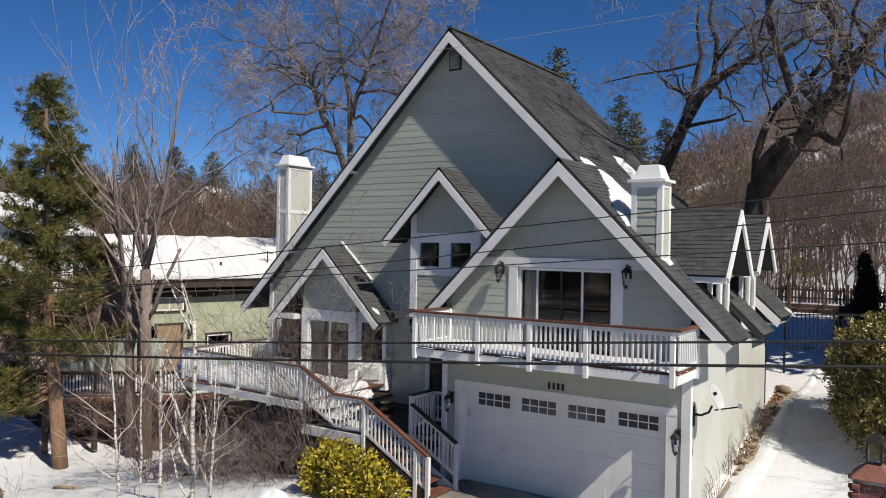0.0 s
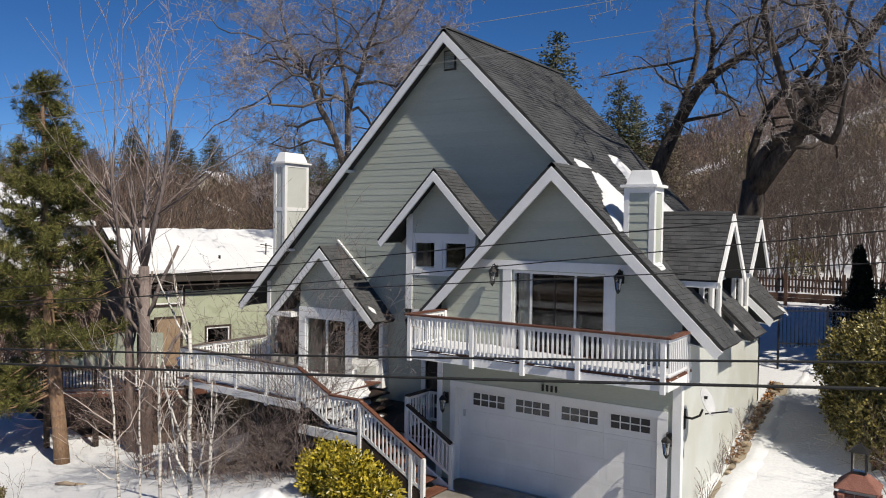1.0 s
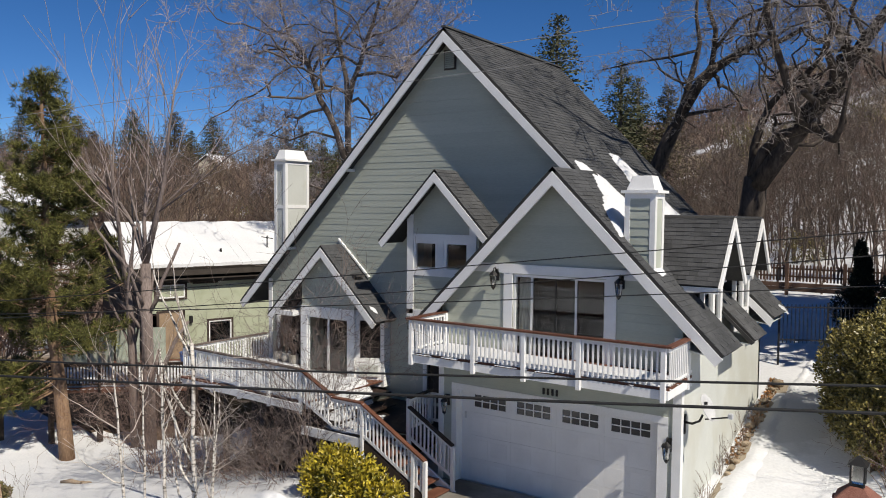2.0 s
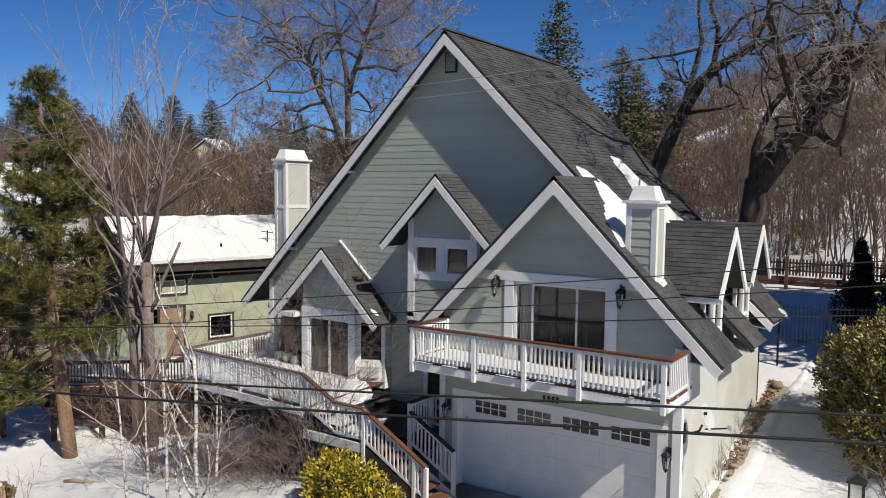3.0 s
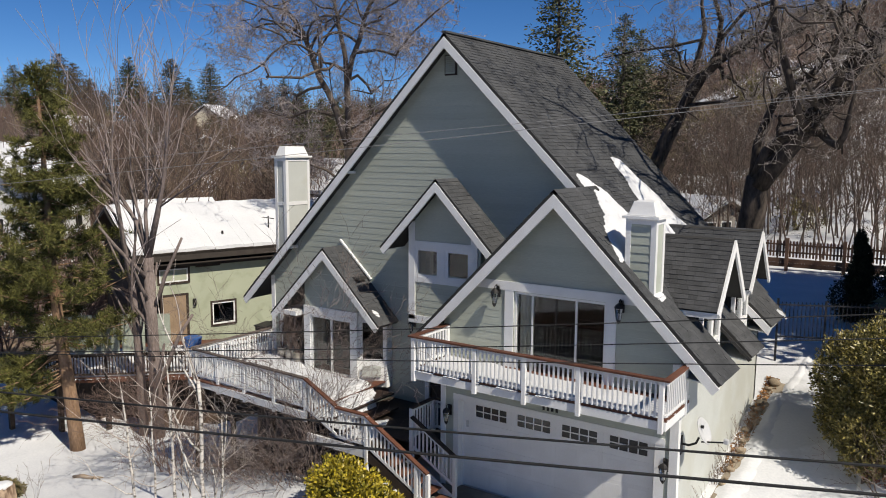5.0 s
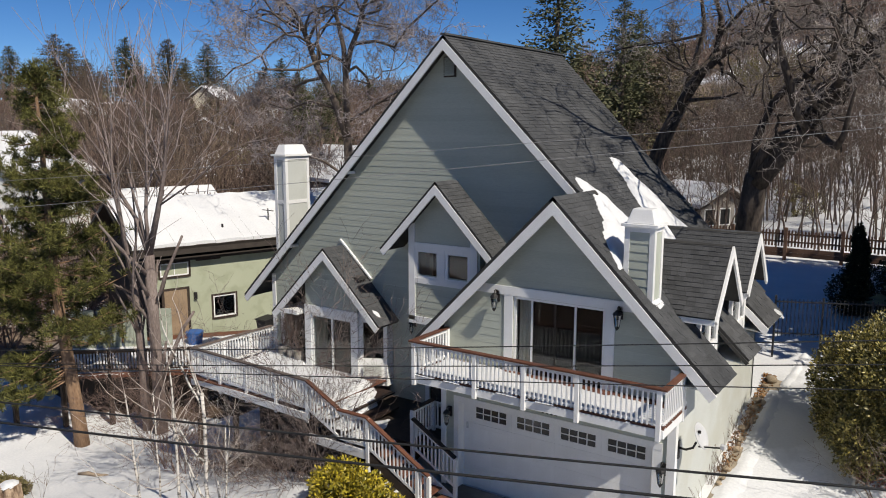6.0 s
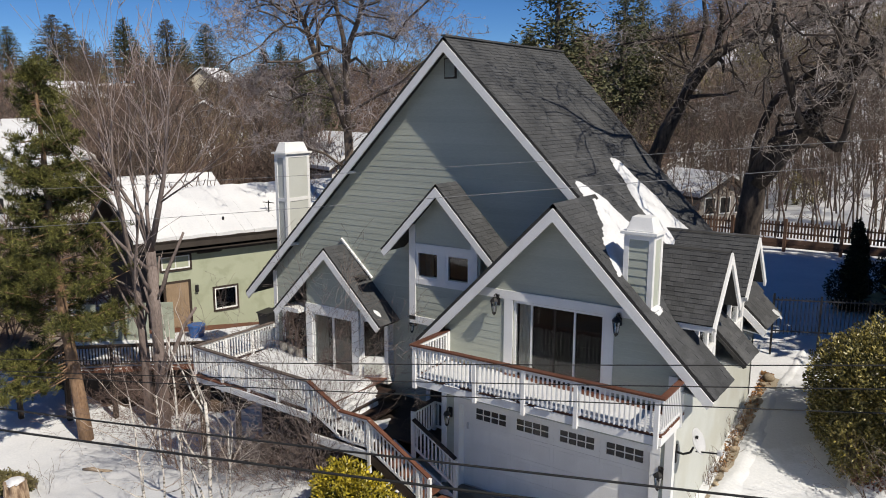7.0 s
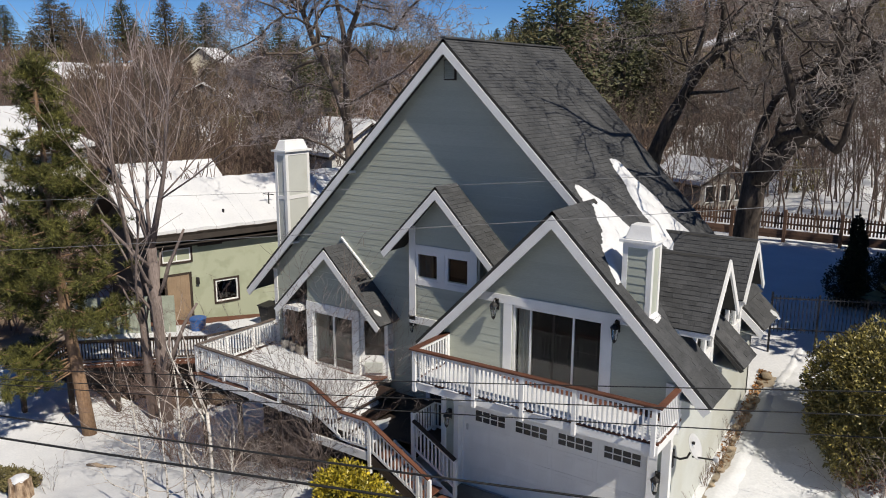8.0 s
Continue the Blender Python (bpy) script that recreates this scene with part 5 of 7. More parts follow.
    g.path([(2.43, 11.6, 11.44), (2.6, 11.4, 12.14), (2.71, 11.2, 12.86), (2.49, 11.0, 13.6), (2.7, 10.8, 15.0)], [0.11, 0.10, 0.09, 0.07, 0.035], 0, kids=10)
    g.path([(1.95, 12.0, 12.4), (0.9, 11.8, 12.2), (-0.3, 11.6, 12.1), (-1.6, 11.4, 11.9)], [0.06, 0.05, 0.04, 0.02], 0, kids=8)
    g.path([(2.62, 11.4, 12.2), (3.6, 10.6, 13.0), (4.8, 10.0, 13.2), (6.2, 9.4, 13.6)], [0.07, 0.06, 0.045, 0.025], 0, kids=9)
    g.make("oak_tree", "dark leafless oak leaning over the roof", "tree", OAKBARK, OAKTWIG, "bare trees behind the house")
    # tall spreading tree behind the left slope
    g = Grow(9, rmin=0.0125, wig=0.30, lift=0.01, ratio=0.54, kids=(5, 6), angle=(28, 75), thin=(0.42, 0.66), levels=4, thick=0.04, seglen=0.38)
    g.path([(-15.0, 12.6, -1.0), (-15.1, 12.6, 4.0), (-15.35, 12.6, 8.6)], [0.33, 0.27, 0.22], 9)
    g.path([(-15.35, 12.6, 8.4), (-16.03, 12.5, 10.28), (-16.51, 12.5, 11.16), (-17.15, 12.5, 11.99), (-17.73, 12.5, 13.28), (-18.27, 12.5, 14.36), (-19.31, 12.5, 15.36), (-19.84, 12.5, 16.63), (-20.2, 12.5, 17.9), (-20.0, 12.5, 19.2)], [0.185, 0.17, 0.165, 0.155, 0.14, 0.115, 0.09, 0.07, 0.05, 0.03], 0, kids=14)
    g.path([(-18.26, 12.5, 14.1), (-19.3, 12.4, 14.77), (-20.56, 12.3, 14.86), (-21.42, 12.2, 14.7), (-22.3, 12.1, 15.28)], [0.085, 0.07, 0.055, 0.04, 0.02], 0, kids=9)
    g.path([(-15.35, 12.6, 8.4), (-15.55, 12.8, 10.15), (-15.58, 12.8, 11.71), (-15.68, 12.8, 12.99), (-16.01, 12.8, 14.16), (-16.3, 12.8, 15.34), (-16.44, 12.8, 16.51), (-16.78, 12.8, 17.71), (-17.0, 12.8, 19.2)], [0.18, 0.165, 0.15, 0.125, 0.105, 0.085, 0.065, 0.05, 0.03], 0, kids=14)
    g.path([(-15.6, 12.9, 11.8), (-15.41, 13.0, 12.86), (-14.88, 13.0, 13.79), (-14.64, 13.0, 14.61), (-14.09, 13.0, 15.66), (-13.68, 13.0, 16.71), (-13.01, 13.0, 17.97), (-12.6, 13.0, 19.0)], [0.15, 0.14, 0.125, 0.105, 0.085, 0.065, 0.045, 0.03], 0, kids=14)
    g.path([(-15.12, 13.0, 13.11), (-13.96, 13.2, 13.2), (-13.0, 13.4, 12.9), (-12.24, 13.5, 13.78), (-10.93, 13.6, 14.69), (-9.6, 13.6, 15.4)], [0.09, 0.08, 0.07, 0.06, 0.045, 0.025], 0, kids=12)
    g.path([(-15.4, 12.8, 9.4), (-14.0, 13.2, 10.2), (-12.6, 13.4, 10.9), (-11.2, 13.6, 12.0)], [0.08, 0.07, 0.05, 0.03], 0, kids=9)
    g.path([(-15.9, 12.5, 10.0), (-17.4, 12.2, 10.4), (-18.8, 12.0, 10.0), (-20.0, 11.8, 10.3)], [0.075, 0.06, 0.045, 0.025], 0, kids=9)
    g.path([(-15.2, 12.6, 6.5), (-16.3, 12.0, 7.4), (-17.6, 11.6, 7.8), (-18.8, 11.4, 7.6)], [0.08, 0.065, 0.05, 0.025], 0, kids=8)
    g.make("maple_tree", "tall leafless spreading tree with gnarled pale twigs", "tree", BARK, MAPLETWIG, "bare trees behind the house")


build_oaks()


# the pale twin stemmed tree before the neighbour's house
def build_twin():
    g = Grow(31, rmin=0.0115, thin=(0.30, 0.50), wig=0.06, lift=0.10, ratio=0.42, kids=(5, 6), angle=(16, 44), levels=2, thick=0.03, seglen=0.7)
    bx, by = -14.45, 0.4
    z = gz(bx, by)
    g.path([(bx - 0.55, by, z - 0.2), (bx - 0.65, by, z + 2.60), (bx - 0.8, by, z + 5.00), (bx - 1.2, by - 0.1, z + 7.43), (bx - 1.5, by - 0.2, z + 10.16), (bx - 1.6, by, z + 12.26)], [0.19, 0.165, 0.135, 0.085, 0.045, 0.012], 0, kids=14)
    f = Vector((bx + 0.15, by, z + 6.80))
    g.path([(bx + 0.3, by, z - 0.2), (bx + 0.25, by, z + 2.80), f], [0.26, 0.215, 0.19], 1, kids=9)
    g.path([f, (bx - 0.5, by, z + 8.10), (bx - 1.6, by, z + 9.20), (bx - 3.2, by - 0.2, z + 10.44), (bx - 4.6, by - 0.4, z + 11.77)], [0.11, 0.085, 0.06, 0.036, 0.012], 0, kids=13)
    g.path([f, (bx + 0.8, by, z + 8.42), (bx + 1.3, by, z + 9.82), (bx + 1.6, by, z + 11.54), (bx + 1.8, by + 0.2, z + 13.41)], [0.13, 0.10, 0.075, 0.045, 0.012], 0, kids=13)
    g.path([f, (bx + 0.1, by, z + 8.26), (bx - 0.1, by + 0.3, z + 10.13), (bx - 0.1, by + 0.4, z + 12.63)], [0.09, 0.07, 0.045, 0.012], 0, kids=11)
    g.path([(bx + 0.9, by, z + 8.65), (bx + 2.4, by + 0.3, z + 9.51), (bx + 4.0, by + 0.6, z + 10.60), (bx + 5.6, by + 0.8, z + 11.22)], [0.037, 0.031, 0.022, 0.007], 1, kids=7)
    g.path([(bx - 0.8, by, z + 5.20), (bx - 2.2, by - 0.2, z + 5.56), (bx - 3.6, by - 0.4, z + 6.49), (bx - 4.6, by - 0.4, z + 7.90)], [0.037, 0.031, 0.019, 0.007], 1, kids=7)
    g.make("ash_tree", "slender leafless twin stemmed tree with upright pale twigs", "tree", PALEBARK, WHIP)


build_twin()


# white stemmed birches before the deck
def build_birches():
    for n, (x, y, top, r, s, lean) in enumerate(((-1.75, -7.25, 4.05, 0.052, 3, 0.0), (-7.0, -4.2, 2.9, 0.052, 4, -0.15), (-6.9, -5.6, 2.5, 0.048, 5, -0.55), (-5.9, -5.5, 2.7, 0.036, 8, -0.1), (-4.2, -4.6, 2.1, 0.028, 9, 0.5), (-2.4, -6.2, 2.9, 0.030, 12, 0.2))):
        g = Grow(40 + s, wig=0.10, lift=0.05, ratio=0.42, kids=(3, 4), angle=(30, 65), levels=2, thick=0.02, seglen=0.25)
        z = gz(x, y) - 0.15
        h = top - z
        pts = [(x + lean * (1 - k / 7) * -0.8 + 0.014 * math.sin(k * 1.9 + s), y + 0.014 * math.cos(k * 2.3), z + h * k / 7) for k in range(8)]
        g.path(pts, [r * (1 - 0.05 * k * (1 if n == 0 else 1.9)) for k in range(8)], 0, kids=8)
        g.make("birch_tree", "young leafless white stemmed birch in the snow", "tree", BIRCH, PALETWIG, "birches in the front garden")


build_birches()


# shrubs of many bare stems
def bare_shrub(x, y, h, n, spread, seed, label, twig, name="shrub", r=0.016, levels=2, kids=(4, 6), base=0.25, z=None, lift=0.03):
    g = Grow(seed, wig=0.17, lift=lift, ratio=0.55, kids=kids, angle=(18, 48), levels=levels, thick=0.5, seglen=0.3)
    z = gz(x, y) - 0.1 if z is None else z
    for i in range(n):
        a = g.rng.uniform(0, 2 * math.pi)
        k = g.rng.uniform(0.1, 1)
        d = Vector((math.cos(a) * spread * k, math.sin(a) * spread * k, 1))
        g.branch((x + math.cos(a) * base * k, y + math.sin(a) * base * k, z), d, h * g.rng.uniform(0.55, 1.0), r * g.rng.uniform(0.6, 1.2), 0, end=0.3)
    t = thing(name, label, "shrub", "bare shrubs by the deck")
    thick = [s for s in g.twigs if s[6] > r * 0.5]
    fine = [s for s in g.twigs if s[6] <= r * 0.5]
    for nm, segs in (("stem", thick), ("twig", fine)):
        if segs:
            c = new(nm, sticks_mesh(nm, segs, twig, 4 if nm == "stem" else 3))
            c.parent = t
            c["kind"] = "stuff"
    return t


bare_shrub(-3.75, -2.0, 4.4, 26, 0.30, 61, "tall leafless many stemmed shrub before the deck", SHRUBTWIG, levels=3, kids=(3, 5), r=0.017)
_rs = random.Random(17)
for i in range(4, 18):
    x = -3.3 - 0.21 * i - 0.006 * i * i + _rs.uniform(-0.2, 0.2)
    y = -1.55 - 0.28 * (i % 3) + _rs.uniform(-0.15, 0.15)
    bare_shrub(x, y, _rs.uniform(1.4, 2.1) - 0.2 * (i % 3), 12, 1.15, 70 + i, "tangled leafless arching shrub by the deck", (TWIG, SHRUBTWIG, SHRUBTWIG, TWIG, SHRUBTWIG, SCRUB_B)[i % 6], levels=2, kids=(4, 6), base=0.5, r=0.010, lift=-0.05)


for i, (x, y, h) in enumerate(((-10.2, -1.9, 3.4), (-11.3, -1.6, 3.0), (-9.2, -2.3, 2.6))):
    bare_shrub(x, y, h, 13, 0.38, 90 + i, "tall leafless reddish shrub by the deck corner", SCRUB_B, levels=3, kids=(3, 5), base=0.45, r=0.013)


def leaf_bush(name, label, blobs, n, leaf, material, seed, stem=None, at=(0, 0)):
    """An evergreen: leaves over the shells of overlapping lobes, with gaps, on short stems."""
    rng = np.random.default_rng(seed)
    C, D = [], []
    for cx, cy, cz, rx, ry, rz, w in blobs:
        k = int(n * w)
        d = rng.normal(size=(k, 3))
        d /= np.linalg.norm(d, axis=1, keepdims=True)
        lump = 1 + 0.16 * np.sin(d[:, :1] * 9 + cx * 5) * np.cos(d[:, 1:2] * 8 + cy * 3) + 0.10 * np.sin(d[:, 2:3] * 13 + d[:, :1] * 11)
        rad = lump * (0.55 + 0.45 * rng.random((k, 1)) ** 0.35)
        C.append(np.array([cx, cy, cz]) + d * rad * np.array([rx, ry, rz]))
        D.append(d * 0.8 + rng.normal(size=(k, 3)) * 0.7 + np.array([0, 0, 0.3]))
    C, D = np.concatenate(C), np.concatenate(D)
    t = thing(name, label, "bush")
    me = blades_mesh("foliage", C, D, leaf * rng.uniform(0.7, 1.3, len(C)), leaf * 0.5, material, rng)
    ob = new("foliage", me)
    ob.parent = t
    g = Geo()
    r = random.Random(seed)
    for cx, cy, cz, rx, ry, rz, w in blobs:
        for _ in range(6):
            q = (cx + r.uniform(-0.6, 0.6) * rx, cy + r.uniform(-0.6, 0.6) * ry, cz + r.uniform(0, 0.7) * rz)
            x0, y0 = cx + r.uniform(-0.15, 0.15), cy + r.uniform(-0.15, 0.15)
            z0 = gz(x0, y0) - 0.05
            g.tube([(x0, y0, z0), ((x0 + q[0]) / 2, (y0 + q[1]) / 2, (z0 + q[2]) / 2 + 0.1), q], [0.035, 0.025, 0.008], 5)
    g.make("stem", BARK, t, smooth=True, fix=False)
    return t


leaf_bush("bush", "yellow green evergreen bush beside the stairs", [(-2.25, -2.80, 0.05, 0.80, 0.65, 0.78, 0.33), (-1.45, -2.95, 0.0, 0.80, 0.65, 0.70, 0.33), (-0.75, -2.95, -0.12, 0.62, 0.55, 0.52, 0.2), (-2.75, -2.6, -0.20, 0.50, 0.5, 0.5, 0.14)], 9500, 0.125, YELLOWLEAF, 1)
leaf_bush("bush", "large dark evergreen shrub in the side garden", [(9.08, 5.20, 2.68, 1.35, 1.5, 1.60, 0.30), (8.03, 5.80, 2.53, 0.95, 1.1, 1.25, 0.20), (10.08, 4.70, 2.88, 1.2, 1.6, 1.5, 0.14), (8.88, 6.70, 2.88, 1.1, 1.1, 1.3, 0.14), (8.48, 4.80, 1.98, 0.8, 0.7, 1.0, 0.12), (8.03, 5.30, 1.68, 0.75, 0.8, 0.8, 0.10), (9.78, 4.70, 1.68, 0.9, 0.9, 0.9, 0.10), (8.63, 4.05, 1.53, 0.75, 0.6, 0.85, 0.09)], 46000, 0.10, LEAF, 2)

for i, (x, y, h) in enumerate(((9.5, 3.4, 2.0), (9.05, 3.1, 1.5), (9.9, 3.0, 1.7))):
    bare_shrub(x, y, h, 9, 0.42, 620 + i, "bare brown stems beside the evergreen shrub", (TWIG, SCRUB_A)[i % 2], levels=2, kids=(3, 5), base=0.4, r=0.012)


# ---- conifers ----
def build_pine():
    """The near pine: orange brown trunk and whorls of limbs with tufts of long needles."""
    rng = random.Random(9)
    nr = np.random.default_rng(9)
    x, y = -16.2, -1.8
    z0, top = gz(x, y) - 0.2, 11.3
    t = thing("pine_tree", "green pine with orange brown trunk in the snow", "tree")
    pts = [(x + 0.45 - (0.27 * k if k < 3.5 else 0.60 + 0.09 * k) + 0.05 * math.sin(k), y, z0 + (top - z0) * k / 9) for k in range(10)]
    pts[0] = (x + 0.45, y, z0)
    trunk = Geo().tube(pts, [0.27 - 0.026 * k for k in range(10)], 10)
    C, D = [], []
    for i in range(190):
        low = i >= 173
        u = rng.uniform(0.17, 0.30) if low else rng.uniform(0.29, 0.99)
        f = u * 9
        k = min(int(f), 8)
        p = Vector(pts[k]).lerp(Vector(pts[k + 1]), f - k)
        a = rng.uniform(3.4, 4.6) if low else rng.uniform(0, 2 * math.pi)
        L = rng.uniform(1.6, 3.0) if low else (0.35 + 2.5 * math.sin(min(1, (1 - u) * 1.25) * 1.9) * (0.85 if u < 0.3 else 1.0 - 0.3 * smooth01(0.5, 0.75, u))) * rng.uniform(0.5, 1.15)
        d = Vector((math.cos(a), math.sin(a), rng.uniform(-0.5, -0.1) if low else rng.uniform(-0.15, 0.25)))
        e = p + d * L
        m = p.lerp(e, 0.5) - Vector((0, 0, 0.10 * L))
        e = e + Vector((0, 0, 0.08 * L))
        trunk.tube([p, m, e], [0.035, 0.025, 0.01], 5)
        for s in range(int(3 + L * 6)):
            w = 1.0 if s == 0 else rng.uniform(0.35, 1.0)
            c = (p.lerp(m, w * 2) if w < 0.5 else m.lerp(e, (w - 0.5) * 2)) + Vector((rng.gauss(0, 0.17), rng.gauss(0, 0.17), rng.gauss(0.04, 0.10)))
            n = 40
            ax = np.array([d.x * 0.7 + rng.gauss(0, 0.4), d.y * 0.7 + rng.gauss(0, 0.4), 0.7])
            dd = nr.normal(size=(n, 3)) + ax * 0.8
            C.append(np.array(c) + nr.normal(size=(n, 3)) * 0.03)
            D.append(dd)
    C, D = np.concatenate(C), np.concatenate(D)
    trunk.make("trunk", PINEBARK, t, smooth=True, fix=False)
    ob = new("crown", blades_mesh("crown", C, D, nr.uniform(0.17, 0.30, len(C)), 0.023, NEEDLE, nr))
    ob.parent = t


build_pine()


def conifer_meshes(seed, slim=1.0, material=None, sprays=420):
    """A far conifer of unit height: trunk and drooping sprays."""
    rng = random.Random(seed)
    nr = np.random.default_rng(seed)
    tr = Geo().tube([(0, 0, -0.05), (0.003, 0, 0.5), (0, 0, 1.0)], [0.016, 0.010, 0.002], 6)
    C, D, Ls = [], [], []
    for i in range(sprays):
        u = 1 - (rng.random() ** 0.8) * 0.86
        a = rng.uniform(0, 2 * math.pi)
        L = (0.010 + 0.145 * slim * (1 - u) ** 0.72) * rng.uniform(0.75, 1.12)
        d = np.array([math.cos(a), math.sin(a), -0.25 + 0.5 * u])
        n = 16
        w = np.linspace(0.12, 1, n)[:, None]
        c = np.array([0, 0, u]) + d * L * w + nr.normal(size=(n, 3)) * 0.006
        C.append(c)
        D.append(d * 0.9 + nr.normal(size=(n, 3)) * 0.75)
        Ls.append(np.full(n, (0.014 + 0.020 * (1 - u)) * (0.72 if sprays != 160 else 1.5)))
    C, D, Ls = np.concatenate(C), np.concatenate(D), np.concatenate(Ls)
    return tr.mesh("trunk", BARK, smooth=True, fix=False), blades_mesh("crown", C, D, Ls * nr.uniform(0.7, 1.4, len(Ls)), Ls * 0.5, material, nr)


def eye_place(px, dist, eye=(10.05, -16.35)):
    """A plan point at a bearing in degrees left of straight ahead (+y) and a distance."""
    a = radians(px)
    return eye[0] - math.sin(a) * dist, eye[1] + math.cos(a) * dist


def build_conifers():
    sets = [conifer_meshes(3, 1.25, FIR, 520), conifer_meshes(8, 1.15, FIR, 520), conifer_meshes(15, 1.5, FIRBROWN, 560), conifer_meshes(21, 1.25, FIRBROWN, 520), conifer_meshes(27, 1.35, FIR, 480)]
    rows = [  # bearing, distance, tip elevation in degrees at the last eye, kind
        (63.1, 270, 4.75, 0), (60.5, 250, 5.6, 2), (59.6, 260, 5.05, 2), (58.7, 285, 4.15, 3), (57.8, 300, 3.4, 3), (56.2, 255, 5.6, 1), (55.5, 270, 4.25, 2), (53.5, 250, 5.6, 3), (52.4, 280, 4.4, 1), (50.9, 255, 5.4, 0),
        (64.6, 255, 4.6, 1), (66.2, 240, 5.4, 2), (61.6, 310, 3.3, 3), (54.6, 310, 3.2, 3), (49.6, 320, 2.9, 1), (47.1, 240, 3.9, 3), (45.9, 225, 4.45, 1), (44.9, 210, 3.35, 2), (44.6, 75, 2.8, 1), (43.2, 80, 2.2, 0), (42.0, 95, 2.5, 1),
        (29.3, 210, 4.6, 0), (28.1, 200, 5.3, 1), (30.4, 230, 3.9, 0), (26.0, 85, 11.3, 4), (21.4, 100, 8.3, 0), (20.2, 112, 7.4, 0), (18.1, 100, 6.6, 3),
    ]
    rng = random.Random(77)
    rows += [(rng.uniform(44, 67), rng.uniform(130, 215), rng.uniform(-0.6, 1.9), rng.choice((1, 2, 3, 3))) for _ in range(30)]
    rows += [(rng.uniform(22, 42), rng.uniform(150, 215), rng.uniform(1.5, 3.4), rng.choice((0, 1, 3))) for _ in range(10)]
    for i, (b, d, el, k) in enumerate(rows):
        x, y = eye_place(b, d)
        z = gz(x, y) - 0.3
        h = 10.4 + d * math.tan(radians(el)) - z
        t = thing("conifer_tree", "tall dark conifer on the hillside" if k < 2 else "tall brownish conifer on the hillside", "tree", "conifers on the hillside", at=(x, y, z))
        t.rotation_euler = (0, 0, i * 1.7)
        w = 2.3 if d > 120 else 1.45
        t.scale = (h * w, h * w, h)
        part_on(sets[k][0], "trunk", t)
        part_on(sets[k][1], "crown", t)


build_conifers()


leaf_bush("bush", "pale olive leafy shrub on the snowy slope", [(0.2, 43.0, gz(0.2, 43.0) + 1.0, 1.3, 1.0, 1.1, 0.4), (1.2, 43.5, gz(1.2, 43.5) + 0.8, 0.9, 0.8, 0.9, 0.3), (-0.5, 43.2, gz(-0.5, 43.2) + 1.9, 0.8, 0.8, 0.8, 0.3)], 1500, 0.16, LEAF, 15)


# Unseen conifers, added out of view to throw shade over the back garden.
def build_shade_row():
    m = conifer_meshes(52, 2.0, FIR, 160)
    rng = random.Random(6)
    for i in range(28):
        x, y, h = 13.8 + 1.9 * (i % 4) + rng.uniform(-0.4, 0.4), 11.2 + 1.6 * (i // 4) + 0.4 * (i % 4), rng.uniform(16, 20)
        t = thing("conifer_tree", "tall unseen conifer added to shade the back garden", "tree", "conifers along the side boundary", at=(x, y, gz(x, y) - 0.6))
        t.rotation_euler = (0, 0, i * 2.3)
        t.scale = (h, h, h)
        part_on(m[0], "trunk", t)
        part_on(m[1], "crown", t)


build_shade_row()


def build_street_row():
    m = conifer_meshes(58, 1.6, FIR, 160)
    rng = random.Random(16)
    for i in range(26):
        x, y, h = -70 + 5.6 * i + rng.uniform(-1, 1), -82 - 6 * (i % 3) + rng.uniform(-1, 1), rng.uniform(15, 22)
        t = thing("conifer_tree", "tall dark conifer across the road", "tree", "conifers across the road", at=(x, y, gz(x, y) - 0.4))
        t.rotation_euler, t.scale = (0, 0, i * 1.9), (h, h, h)
        part_on(m[0], "trunk", t)
        part_on(m[1], "crown", t)


build_street_row()
_cz = gz(7.0, 16.0)
leaf_bush("cypress", "narrow dark column of cypress by the fence", [(7.0 + 0.06 * math.sin(k * 2.1), 16.0, _cz + 0.5 + 0.48 * k, 0.62 - 0.085 * k, 0.62 - 0.085 * k, 0.52, 0.2) for k in range(6)], 11000, 0.09, CYPRESS, 12)
leaf_bush("bush", "dark ragged evergreen shrub at the foot of the cypress", [(6.75, 15.8, _cz + 0.8, 0.70, 0.55, 0.85, 0.3), (7.65, 15.9, _cz + 1.0, 0.75, 0.55, 1.0, 0.35), (8.45, 15.9, _cz + 1.15, 0.75, 0.55, 1.15, 0.35)], 9000, 0.10, CYPRESS, 14)


